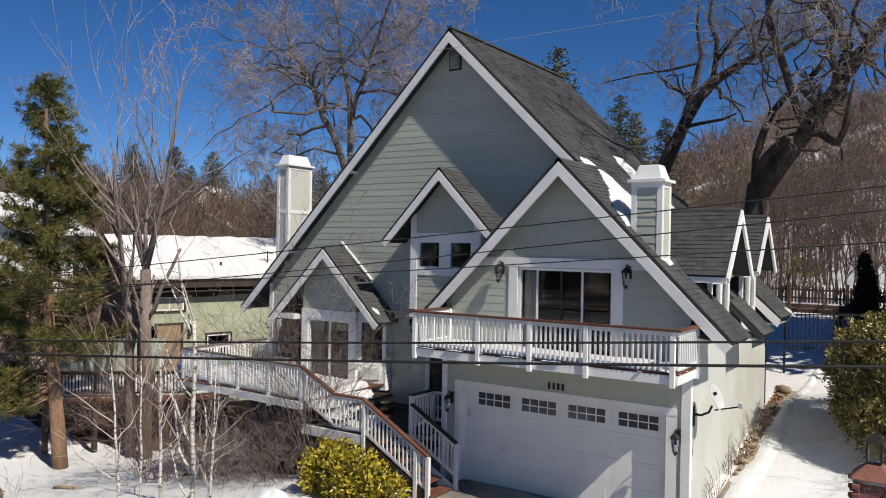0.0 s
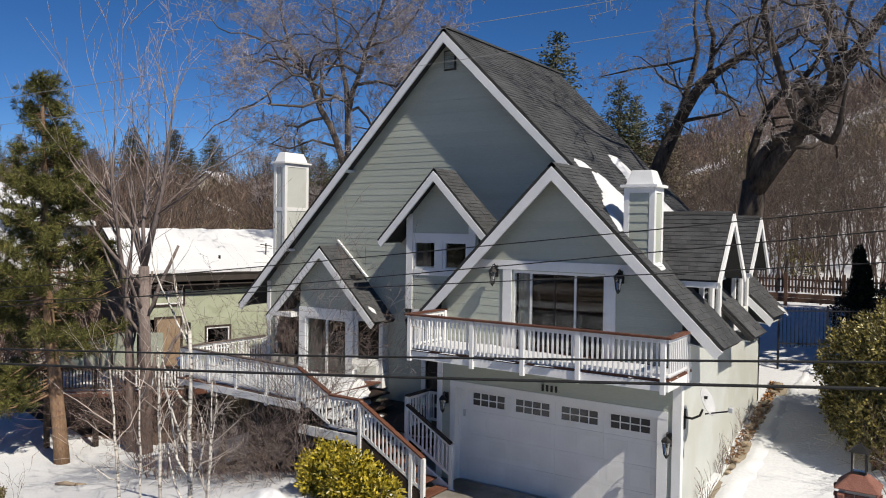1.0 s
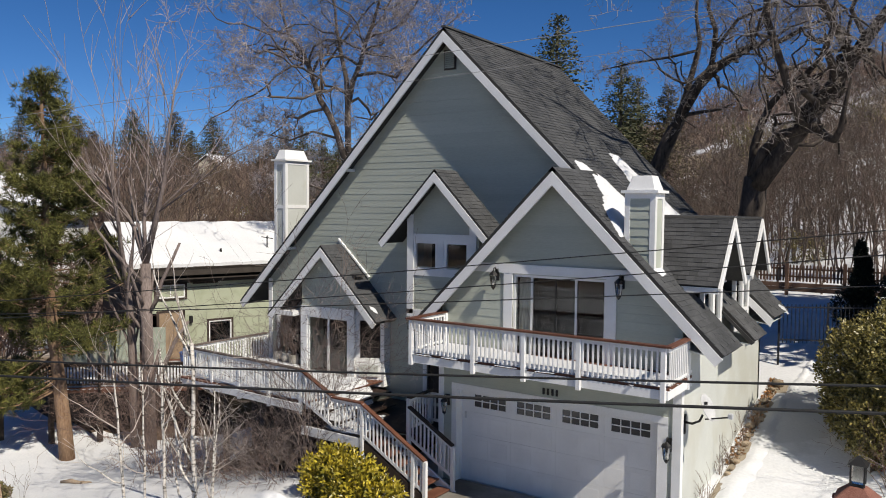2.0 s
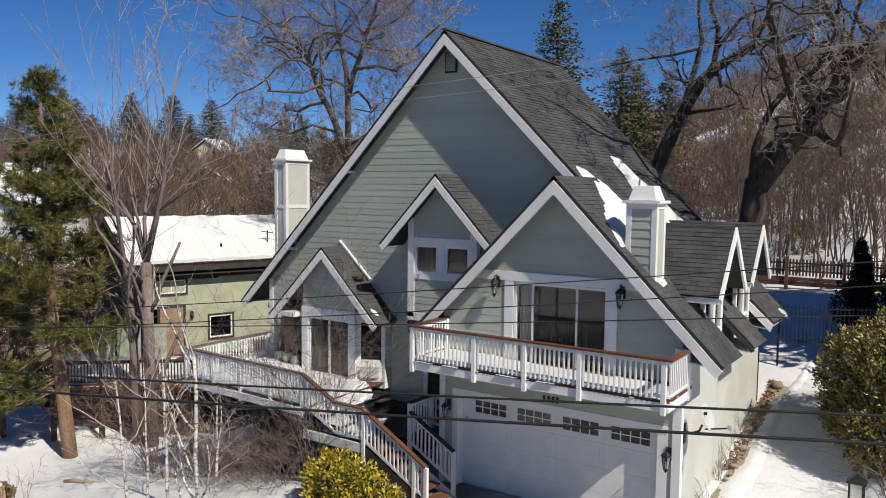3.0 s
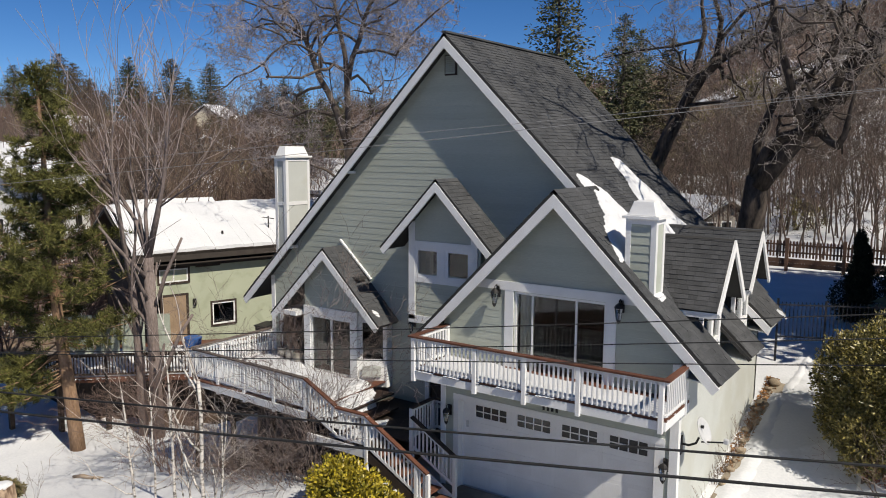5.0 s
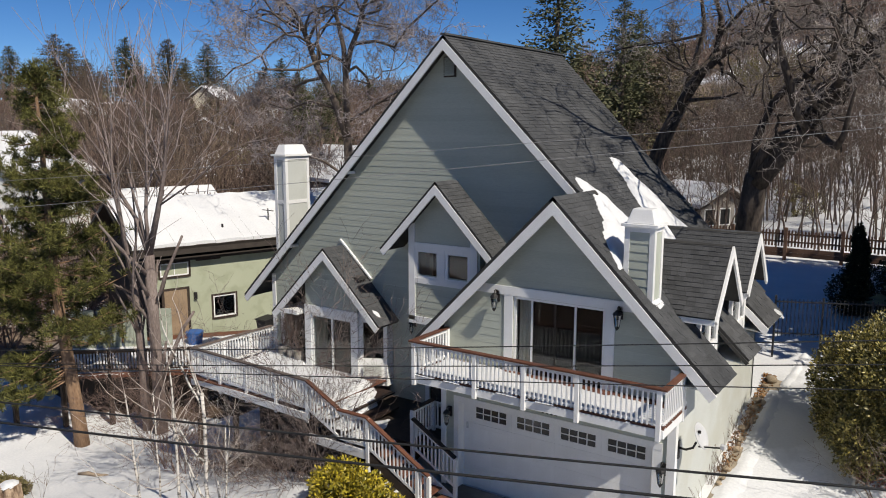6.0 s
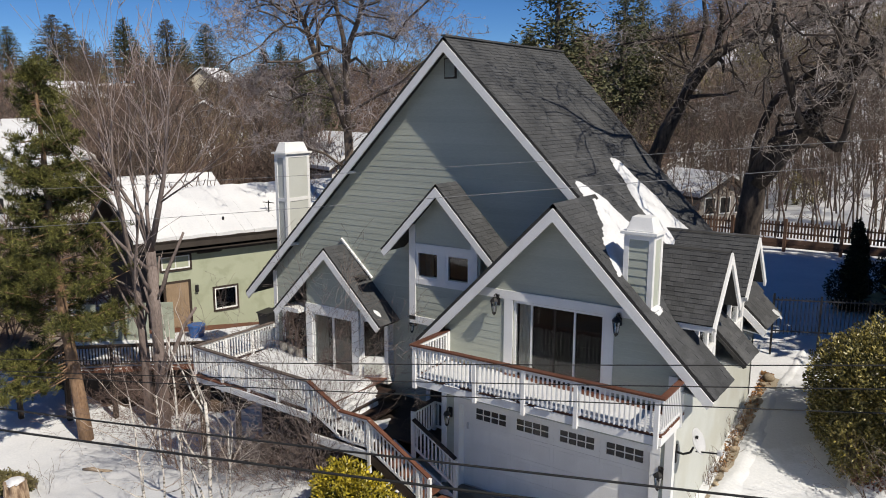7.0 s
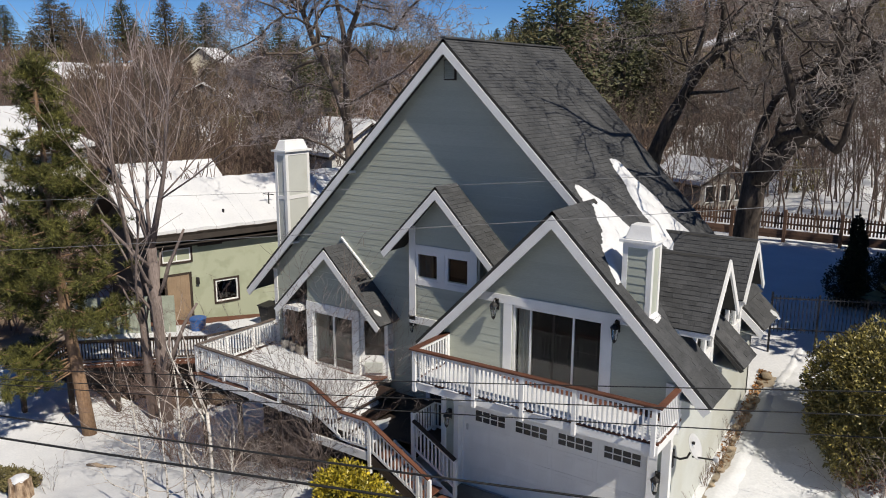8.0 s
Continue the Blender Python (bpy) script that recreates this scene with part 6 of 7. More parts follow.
# ---- bare woods and brush over the hillsides ----
def build_woods():
    rng = random.Random(101)
    # thin leafless trunks behind the fence
    protos, sources = [], []
    for s in range(6):
        g = Grow(200 + s, wig=0.09, lift=0.04, ratio=0.30, kids=(4, 6), angle=(25, 65), levels=3, thick=9, seglen=0.9)
        g.branch((0, 0, 0), (0, 0, 1), 12, 0.105, 0, end=0.15, kids=18)
        m = (WOODTWIG, BARK, DARKTWIG)[s % 3]
        big = g.twigs[:8]
        small = [(*q[:6], max(q[6], 0.014), max(q[7], 0.010)) for q in g.twigs[8:]]
        sources.append(np.array(big + small))
        protos.append((sticks_mesh("trunk", big, m, 5), sticks_mesh("crown", small, m)))
    joined = []
    for i in range(270):
        b, d = (rng.uniform(0.8, 17.5), rng.uniform(44, 76) if i % 2 else rng.uniform(50, 100)) if i < 210 else (rng.uniform(16.5, 27), rng.uniform(62, 100))
        x, y = eye_place(b, d)
        s = rng.uniform(0.55, 1.15) * (0.62 + 0.38 * smooth01(50, 85, d) if i < 210 else 0.68)
        k, turn = rng.randrange(6), pose(x, y, gz(x, y) - 0.2, rng.gauss(0, 5), rng.gauss(0, 5), rng.uniform(0, 360)) @ Matrix.Diagonal((s, s, s, 1))
        if i < 170:
            t = thing("bare_tree", "thin leafless tree on the snowy slope", "tree", "thin woodland trees")
            t.matrix_world = turn
            part_on(protos[k][0], "trunk", t)
            part_on(protos[k][1], "crown", t)
        else:
            joined.append((k, turn))
    for m, keep in ((WOODTWIG, (0, 3)), (BARK, (1, 4)), (DARKTWIG, (2, 5))):
        rows = []
        for k, turn in joined:
            if k in keep:
                r, off = np.array(turn.to_3x3()), np.array(turn.translation)
                p = sources[k].copy()
                p[:, 0:3], p[:, 3:6] = p[:, 0:3] @ r.T + off, p[:, 3:6] @ r.T + off
                p[:, 6:8] *= turn.to_scale().x
                rows.append(p)
        tagged(new("far_woodland", sticks_mesh("far_woodland", np.concatenate(rows), m)), "thin leafless trees deeper in the snowy wood", "trees", kind="stuff")
    # taller brown trees on the slope beyond the neighbouring house
    brown = []
    for s in range(4):
        g = Grow(240 + s, wig=0.10, lift=0.07, ratio=0.46, kids=(5, 7), angle=(14, 40), levels=2, thick=9, seglen=1.0)
        for k in range(5):
            g.branch((g.rng.uniform(-0.5, 0.5), g.rng.uniform(-0.5, 0.5), 0), (g.rng.gauss(0, 0.22), g.rng.gauss(0, 0.22), 1), 9 * g.rng.uniform(0.7, 1), 0.085, 0, end=0.15, kids=10)
        m = (SCRUB_A, DARKTWIG, SCRUB_B, WOODTWIG)[s]
        brown.append((sticks_mesh("trunk", [q for q in g.twigs if q[6] > 0.04], m, 5), sticks_mesh("crown", [(*q[:6], max(q[6], 0.024), max(q[7], 0.018)) for q in g.twigs if q[6] <= 0.04], m)))
    for i in range(120):
        b, d = rng.uniform(40, 68), 62 + 130 * rng.random() ** 1.3
        x, y = eye_place(b, d)
        t = thing("bare_tree", "brown leafless tree on the hillside", "tree", "brown hillside trees", at=(x, y, gz(x, y) - 0.3))
        s = rng.uniform(0.65, 1.1)
        t.rotation_euler, t.scale = (rng.gauss(0, 0.05), rng.gauss(0, 0.05), rng.uniform(0, 6.28)), (s, s, s)
        me = brown[rng.randrange(4)]
        part_on(me[0], "trunk", t)
        part_on(me[1], "crown", t)
    # brush
    bush = []
    for s in range(5):
        g = Grow(300 + s, wig=0.20, lift=0.02, ratio=0.55, kids=(5, 7), angle=(22, 65), levels=1, thick=9, seglen=0.5)
        for i in range(13):
            a = g.rng.uniform(0, 6.28)
            k = g.rng.uniform(0.1, 0.9)
            g.branch((math.cos(a) * k * 0.5, math.sin(a) * k * 0.5, 0), (math.cos(a) * k, math.sin(a) * k, 1), g.rng.uniform(0.6, 1), 0.02, 0, end=0.3)
        bush.append(np.array(g.twigs))
    groups = {0: [], 1: [], 2: []}
    for i in range(1090):
        b = rng.uniform(0, 72)
        d = 42 + 210 * rng.random() ** 1.5
        low = b < 19 and d < 108
        if low and (d < 60 or i % 3):
            continue
        x, y = eye_place(b, d)
        if x > -27 and y < 16 and d < 60:
            continue
        p = bush[rng.randrange(5)].copy()
        s = rng.uniform(2.4, 5.0) * (0.8 + d / 350) * (0.38 if low else (0.62 if b > 42 and d > 110 else 1.0))
        a = rng.uniform(0, 6.28)
        c, sn = math.cos(a), math.sin(a)
        for k in (0, 3):
            X, Y = p[:, k].copy(), p[:, k + 1].copy()
            p[:, k], p[:, k + 1] = x + s * (X * c - Y * sn), y + s * (X * sn + Y * c)
            p[:, k + 2] = gz(x, y) - 0.2 + s * p[:, k + 2]
        p[:, 6:8] = np.maximum(p[:, 6:8] * s * 0.7, 0.016 + d * 0.00030)
        n = noise.noise((x * 0.03, y * 0.03, 4))
        groups[2 if n > 0.22 else (1 if n < -0.05 else 0)].append(p)
    for k, m, l in ((0, SCRUB_A, "brown leafless brush covering the hillside"), (1, SCRUB_B, "reddish leafless brush covering the hillside"), (2, SCRUB_C, "olive brush covering the hillside")):
        ob = new("hillside_brush", sticks_mesh("hillside_brush", np.concatenate(groups[k]), m))
        tagged(ob, l, "brush", kind="stuff")


build_woods()


# ---- snow lying on roofs, deck and rails ----
def snow_patch(name, label, outline, height_at, normal, thick=0.10, seed=1, step=0.055):
    """A drift over a sloping or level surface inside a plan outline, thinning out to an uneven rim."""
    n = Vector(normal).normalized()
    P = [Vector(p) for p in outline]

    def inside(q):
        hit, best = False, 9.0
        for i in range(len(P)):
            s, t = P[i], P[(i + 1) % len(P)]
            if (s.y > q.y) != (t.y > q.y) and q.x < s.x + (q.y - s.y) / (t.y - s.y) * (t.x - s.x):
                hit = not hit
            w = max(0.0, min(1.0, (q - s).dot(t - s) / max(1e-9, (t - s).length_squared)))
            best = min(best, (q - s.lerp(t, w)).length)
        return best if hit else -best

    x0, x1 = min(p.x for p in P) - 0.15, max(p.x for p in P) + 0.15
    y0, y1 = min(p.y for p in P) - 0.15, max(p.y for p in P) + 0.15
    step = max(step, (x1 - x0) / 70, (y1 - y0) / 70)
    nx, ny = int((x1 - x0) / step) + 2, int((y1 - y0) / step) + 2
    g, key = Geo(), {}
    for j in range(ny):
        for i in range(nx):
            q = Vector((x0 + i * step, y0 + j * step))
            d = inside(q) + 0.07 * noise.noise((q.x * 3.1, q.y * 3.1, seed)) + 0.03 * noise.noise((q.x * 9, q.y * 9, seed))
            if d > -1.7 * step:
                h = thick * min(1.0, max(-0.7, d / (1.2 * thick))) * (0.85 + 0.3 * noise.noise((q.x * 2.0, q.y * 2.0, seed + 3)))
                key[i, j] = len(g.v)
                g.v.append(tuple(Vector((q.x, q.y, height_at(q.x, q.y))) + n * (0.02 + h)))
    for (i, j), k in key.items():
        if (i + 1, j) in key and (i, j + 1) in key and (i + 1, j + 1) in key:
            g.f.append((k, key[i + 1, j], key[i + 1, j + 1], key[i, j + 1]))
    ob = g.make(name, SNOW, smooth=True, fix=False)
    return tagged(ob, label, "snow", kind="stuff")


def wing_z(x, y):
    """The right roof slope, with the wing's raised slope before it."""
    back = 1.52 - 0.59 * (x - GX) / (XS - GX)
    return zr(x) + (zg(x) - zr(x)) * (1 - smooth01(back - 0.12, back + 0.30, y)) if x > GX else zr(x)


NW = (SR, 0, 1)
snow_patch("roof_snow", "patch of old snow on the shingle roof", [(1.80, 1.70), (1.88, 2.02), (2.16, 2.36), (2.38, 2.50), (2.66, 2.56), (2.92, 2.70), (3.35, 2.60), (3.75, 1.9), (3.90, 1.0), (3.91, 0.1), (3.90, -0.36), (3.66, -0.20), (3.44, 0.0), (3.22, 0.28), (3.02, 0.78), (2.74, 1.14), (2.51, 1.38), (2.27, 1.58)], wing_z, NW, 0.09, 1)
snow_patch("roof_snow", "long patch of snow on the shingle roof", [(1.40, 4.99), (1.43, 5.43), (1.63, 5.42), (1.90, 5.44), (2.29, 5.62), (2.57, 5.80), (3.07, 5.70), (3.34, 5.93), (3.66, 6.03), (4.05, 5.75), (3.80, 4.66), (3.62, 3.79), (3.40, 3.85), (3.02, 4.14), (2.66, 4.18), (2.31, 4.40), (1.93, 4.69), (1.66, 4.81)], wing_z, NW, 0.10, 2)
snow_patch("roof_snow", "ragged line of snow beside the chimney", [(4.63, -0.10), (4.68, -0.06), (4.67, 0.30), (4.63, 0.34)], wing_z, NW, 0.02, 3)
snow_patch("balcony_snow", "trodden snow lying on the balcony floor", [(BXL + 0.08, BYF + 0.12), (2.0, BYF + 0.10), (BXR - 0.12, BYF + 0.12), (BXR - 0.14, -0.75), (4.7, -0.62), (3.6, -0.62), (2.4, -0.55), (1.3, -0.50), (0.7, -0.34), (BXL + 0.10, -0.34)], lambda x, y: BZF, (0, 0, 1), 0.06, 71)
snow_patch("roof_snow", "small patch of snow on the bay roof", [(-4.32, 1.0), (-4.20, 0.98), (-4.10, 1.1), (-4.16, 1.2), (-4.28, 1.14)], lambda x, y: BZ - BS * (x - BX), (BS, 0, 1), 0.05, 4)
snow_patch("roof_snow", "small crust of snow on the eave", [(5.86, 6.70), (5.98, 6.72), (6.02, 6.9), (5.96, 7.12), (5.88, 6.95)], lambda x, y: zr(x) + 0.08, NW, 0.035, 5)
snow_patch("deck_snow", "thick trodden snow over the deck", [(-9.35, -1.50), (-6.8, -1.58), (-4.5, -1.66), (-3.9, -1.5), (-3.2, -1.6), (-3.15, -1.0), (-3.65, -0.5), (-3.72, 0.35), (-4.2, 0.95), (-7.1, 0.98), (-7.3, 1.35), (-9.3, 1.65)], lambda x, y: FD if x < -4.3 else (FD - 0.19 if x < -3.68 else FD - 0.38), (0, 0, 1), 0.16, 6)
snow_patch("step_snow", "snow drifted on the landing steps", [(-3.62, -1.7), (-2.7, -1.78), (-2.3, -1.6), (-2.55, -1.1), (-2.75, -0.4), (-3.0, 0.1), (-3.15, -0.4), (-3.5, -0.9)], lambda x, y: FLND + 0.0, (0, 0, 1), 0.14, 7)
snow_patch("garden_snow", "lump of snow at the stairs", [(-3.9, -3.2), (-3.2, -3.5), (-2.7, -3.8), (-3.3, -4.3), (-4.1, -4.0)], lambda x, y: gz(x, y), (0, 0, 1), 0.22, 8)
snow_patch("garden_snow", "snow lump beside the driveway", [(-1.1, -3.6), (-0.6, -3.2), (-0.35, -3.6), (-0.5, -4.6), (-1.2, -4.6)], lambda x, y: gz(x, y), (0, 0, 1), 0.30, 9)


# ---- wall lanterns ----
def wall_lantern(x, y, z, s=1.0):
    """A black coach lantern on a wall that faces -y; z: the arm."""
    t = thing("wall_lantern", "black wall lantern with seeded glass", "lamp", "wall lanterns of the house", at=(x, y, z))
    Geo().box(-0.055 * s, -0.03, -0.12 * s, 0.055 * s, 0.0, 0.14 * s).make("back_plate", BLACK, t, bevel=0.01)
    Geo().tube([(0, -0.02, 0.08 * s), (0, -0.10 * s, 0.16 * s), (0, -0.16 * s, 0.14 * s), (0, -0.17 * s, 0.06 * s)], [0.012] * 4, 6).make("arm", BLACK, t)
    c = (0, -0.17 * s, 0)
    Geo().lathe(c, [(0.10 * s, 0.0), (0.085 * s, 0.035 * s), (0.045 * s, 0.075 * s), (0.012, 0.10 * s)], 6).make("roof", BLACK, t)
    Geo().lathe(c, [(0.045 * s, -0.24 * s), (0.075 * s, -0.01 * s)], 6).make("glass", LAMPGLASS, t, "clear seeded glass")
    for k in range(6):
        a = k * math.pi / 3
        Geo().tube([(0.048 * s * math.cos(a), -0.17 * s + 0.048 * s * math.sin(a), -0.24 * s), (0.08 * s * math.cos(a), -0.17 * s + 0.08 * s * math.sin(a), 0.0)], [0.006, 0.006], 4).make("rib", BLACK, t)
    Geo().lathe(c, [(0.008, -0.31 * s), (0.03 * s, -0.28 * s), (0.05 * s, -0.25 * s), (0.05 * s, -0.235 * s)], 6).make("finial", BLACK, t)
    Geo().lathe(c, [(0.014 * s, -0.22 * s), (0.014 * s, -0.10 * s)], 6).make("candle", TRIM, t)
    return t


wall_lantern(0.74, GW - 0.025, 5.00, 1.15)
wall_lantern(3.92, GW - 0.025, 5.00, 1.15)
wall_lantern(-0.66, GW - 0.03, 1.70, 1.1)
wall_lantern(5.06, GW - 0.03, 1.58, 1.15)
wall_lantern(-3.30, YW - 0.03, 3.30, 1.0)


# ---- satellite dish on the side wall ----
def build_dish():
    t = thing("satellite_dish", "grey satellite dish on a bracket of the side wall", "dish", at=(XR, 0.05, 2.1))
    Geo().box(0.0, -0.06, -0.30, 0.03, 0.06, 0.12).make("bracket", BLACK, t)
    Geo().tube([(0.02, 0, -0.05), (0.18, -0.02, -0.05), (0.34, -0.04, 0.04), (0.40, -0.05, 0.18)], [0.026] * 4, 8).make("mast", BLACK, t)
    g = Geo()
    rings, seg = 6, 20
    for r in range(rings + 1):
        q = r / rings
        for j in range(seg):
            a = 2 * math.pi * j / seg
            g.v.append((0.24 * q * math.cos(a), 0.30 * q * math.sin(a), 0.055 * q * q))
    for r in range(rings):
        for j in range(seg):
            g.f.append((r * seg + j, r * seg + (j + 1) % seg, (r + 1) * seg + (j + 1) % seg, (r + 1) * seg + j))
    dish = g.make("reflector", GALV, t, "oval grey reflector", smooth=True, fix=False)
    dish.location = (0.46, -0.05, 0.34)
    dish.rotation_euler = (Vector((0.85, -0.15, 0.40))).to_track_quat("Z", "Y").to_euler()
    m = dish.modifiers.new("rim", "SOLIDIFY")
    m.thickness = 0.012
    Geo().beam((0.46, -0.05, 0.10), (1.02, -0.28, 0.28), 0.03, 0.03).make("feed_arm", BLACK, t)
    Geo().box(0.98, -0.34, 0.25, 1.08, -0.24, 0.36).make("receiver", GALV, t, bevel=0.015)
    Geo().box(0.44, -0.10, 0.42, 0.50, -0.06, 0.48).make("badge", BARMARK, t)


build_dish()


# ---- stone edging along the side wall ----
def build_edging():
    rng = random.Random(4)
    y = 2.6
    i = 0
    while y < 8.4:
        s = rng.uniform(0.09, 0.20)
        x = XR + 0.30 + 0.07 * math.sin(y * 0.7) + rng.uniform(-0.05, 0.05)
        z = gz(x, y)
        me = bpy.data.meshes.new("edging_stone")
        bm = bmesh.new()
        bmesh.ops.create_icosphere(bm, subdivisions=2, radius=1)
        for v in bm.verts:
            k = 1 + 0.22 * noise.noise(v.co * 1.7 + Vector((i * 3.1, 0, 0)))
            v.co = Vector((v.co.x * s * 0.55 * k, v.co.y * s * 0.75 * k, v.co.z * s * 0.42 * k))
        bm.to_mesh(me)
        bm.free()
        me.materials.append(STONE)
        ob = new("edging_stone", me)
        ob.location = (x, y, z + 0.04)
        ob.rotation_euler = (0, 0, rng.uniform(0, 3))
        tagged(ob, "rough tan edging stone along the side wall", "stone", "edging stones")
        y += s * rng.uniform(1.6, 5.5)
        i += 1
    nr = np.random.default_rng(6)
    n = 650
    yy = 8.6 - 5.5 * nr.random(n) ** 1.8
    xx = XR + 0.10 + nr.random(n) ** 1.5 * 0.30
    zz = np.array([gz(a, b) for a, b in zip(xx, yy)]) + 0.02
    me = blades_mesh("dry_leaf", np.stack([xx, yy, zz], 1), nr.normal(size=(n, 3)) * np.array([1, 1, 0.35]), 0.10, 0.06, mat("rust dry leaves", (0.18, 0.085, 0.035), (0.36, 0.20, 0.09), 2, 20, 0.8, 0.0, island=0.4), nr)
    tagged(new("dry_leaf", me), "rust coloured dry leaves along the wall", "leaves", kind="stuff")
    # dried grass tufts by the wall
    for k, (a, b) in enumerate(((5.45, 2.6), (5.5, 3.3), (5.55, 4.6), (5.6, 5.4), (5.5, 1.0))):
        bare_shrub(a, b, 0.75, 14, 0.35, 500 + k, "dry brown weeds along the side wall", SCRUB_A, name="weed", r=0.006, levels=1, kids=(2, 3), base=0.12)


build_edging()


# ---- brick pillar with a lantern ----
def build_pillar():
    x, y = 8.85, -2.45
    z = gz(x, y) - 0.1
    zt = 1.95
    p = thing("brick_pillar", "red brick gate pillar with a black lantern foot", "pillar", at=(x, y, z))
    core = Geo().box(-0.26, -0.26, 0, 0.26, 0.26, zt - z).make("core", MORTAR, p)
    bm_ = Geo().box(-0.10, -0.05, 0, 0.10, 0.05, 0.062).mesh("brick", BRICK, bevel=0.006)
    r = 0
    zz = 0.02
    while zz < zt - z - 0.07:
        for s in range(4):
            for k in range(3):
                o = -0.19 + k * 0.215 + (0.05 if r % 2 else -0.03)
                b = part_on(bm_, "brick", core)
                px, py = ((o, -0.225), (0.225, o), (-o, 0.225), (-0.225, -o))[s]
                b.location = (px, py, zz)
                b.rotation_euler = (0, 0, s * math.pi / 2)
        zz += 0.075
        r += 1
    top = Geo()
    h = zt - z
    top.v = [(-0.34, -0.34, h), (0.34, -0.34, h), (0.34, 0.34, h), (-0.34, 0.34, h), (-0.12, -0.12, h + 0.22), (0.12, -0.12, h + 0.22), (0.12, 0.12, h + 0.22), (-0.12, 0.12, h + 0.22)]
    top.f = [(0, 1, 5, 4), (1, 2, 6, 5), (2, 3, 7, 6), (3, 0, 4, 7), (4, 5, 6, 7), (3, 2, 1, 0)]
    top.make("coping", BRICK, p, "sloping brick coping", bevel=0.02)
    t = thing("post_lantern", "square black post lantern with pale glass", "lamp", at=(x, y, zt + 0.22))
    Geo().box(-0.09, -0.09, 0, 0.09, 0.09, 0.04).make("base", BLACK, t)
    Geo().box(-0.085, -0.085, 0.05, 0.085, 0.085, 0.34).make("glass", LAMPGLASS, t)
    for sx in (-1, 1):
        for sy in (-1, 1):
            Geo().box(sx * 0.10 - 0.014, sy * 0.10 - 0.014, 0.02, sx * 0.10 + 0.014, sy * 0.10 + 0.014, 0.36).make("rib", BLACK, t)
    g = Geo()
    g.v = [(-0.15, -0.15, 0.36), (0.15, -0.15, 0.36), (0.15, 0.15, 0.36), (-0.15, 0.15, 0.36), (0, 0, 0.50)]
    g.f = [(0, 1, 4), (1, 2, 4), (2, 3, 4), (3, 0, 4), (3, 2, 1, 0)]
    g.make("roof", BLACK, t)


build_pillar()


# ---- fences behind the house ----
def build_fences():
    f = thing("metal_fence", "dark upright bar metal fence in the snow", "fence")
    x0, x1, y0, y1 = 5.3, 9.4, 9.95, 11.1
    zb = 2.55
    bar = Geo().box(-0.012, -0.012, 0, 0.012, 0.012, 1.25).mesh("bar", IRON)
    n = 36
    for i in range(n + 1):
        w = i / n
        x, y = x0 + (x1 - x0) * w, y0 + (y1 - y0) * w
        part_on(bar, "bar", f, (x, y, 2.38 + 0.15 * w))
    for h in (0.10, 1.15):
        Geo().beam((x0, y0, 2.38 + h), (x1, y1, 2.53 + h), 0.04, 0.04).make("rail", IRON, f)
    for w in (0, 0.33, 0.66, 1):
        x, y = x0 + (x1 - x0) * w, y0 + (y1 - y0) * w
        Geo().box(x - 0.03, y - 0.03, gz(x, y) - 0.2, x + 0.03, y + 0.03, 3.74).make("post", IRON, f)
    w = thing("wooden_fence", "brown picket fence on a board retaining wall", "fence")
    y = 26.9
    pick = Geo().poly([(-0.045, 0, 0), (0.045, 0, 0), (0.045, 0, 0.80), (0, 0, 0.88), (-0.045, 0, 0.80)], (0, 0.02, 0)).mesh("picket", FENCEWOOD)
    for i in range(90):
        x = -6.0 + i * 0.16
        part_on(pick, "picket", w, (x, y - 0.05, 2.95))
    for z in (3.15, 3.55):
        Geo().box(-6.1, y - 0.02, z, 8.6, y + 0.03, z + 0.09).make("rail", FENCEWOOD, w)
    for z in (2.42, 2.65):
        Geo().box(-6.1, y - 0.10, z, 8.6, y - 0.04, z + 0.22).make("board", FENCEWOOD, w)
    for x in (-5.9, -3.0, -0.2, 2.5, 5.2, 8.2):
        Geo().box(x - 0.08, y - 0.18, 1.6, x + 0.08, y - 0.02, 3.95).make("post", FENCEWOOD, w)


build_fences()


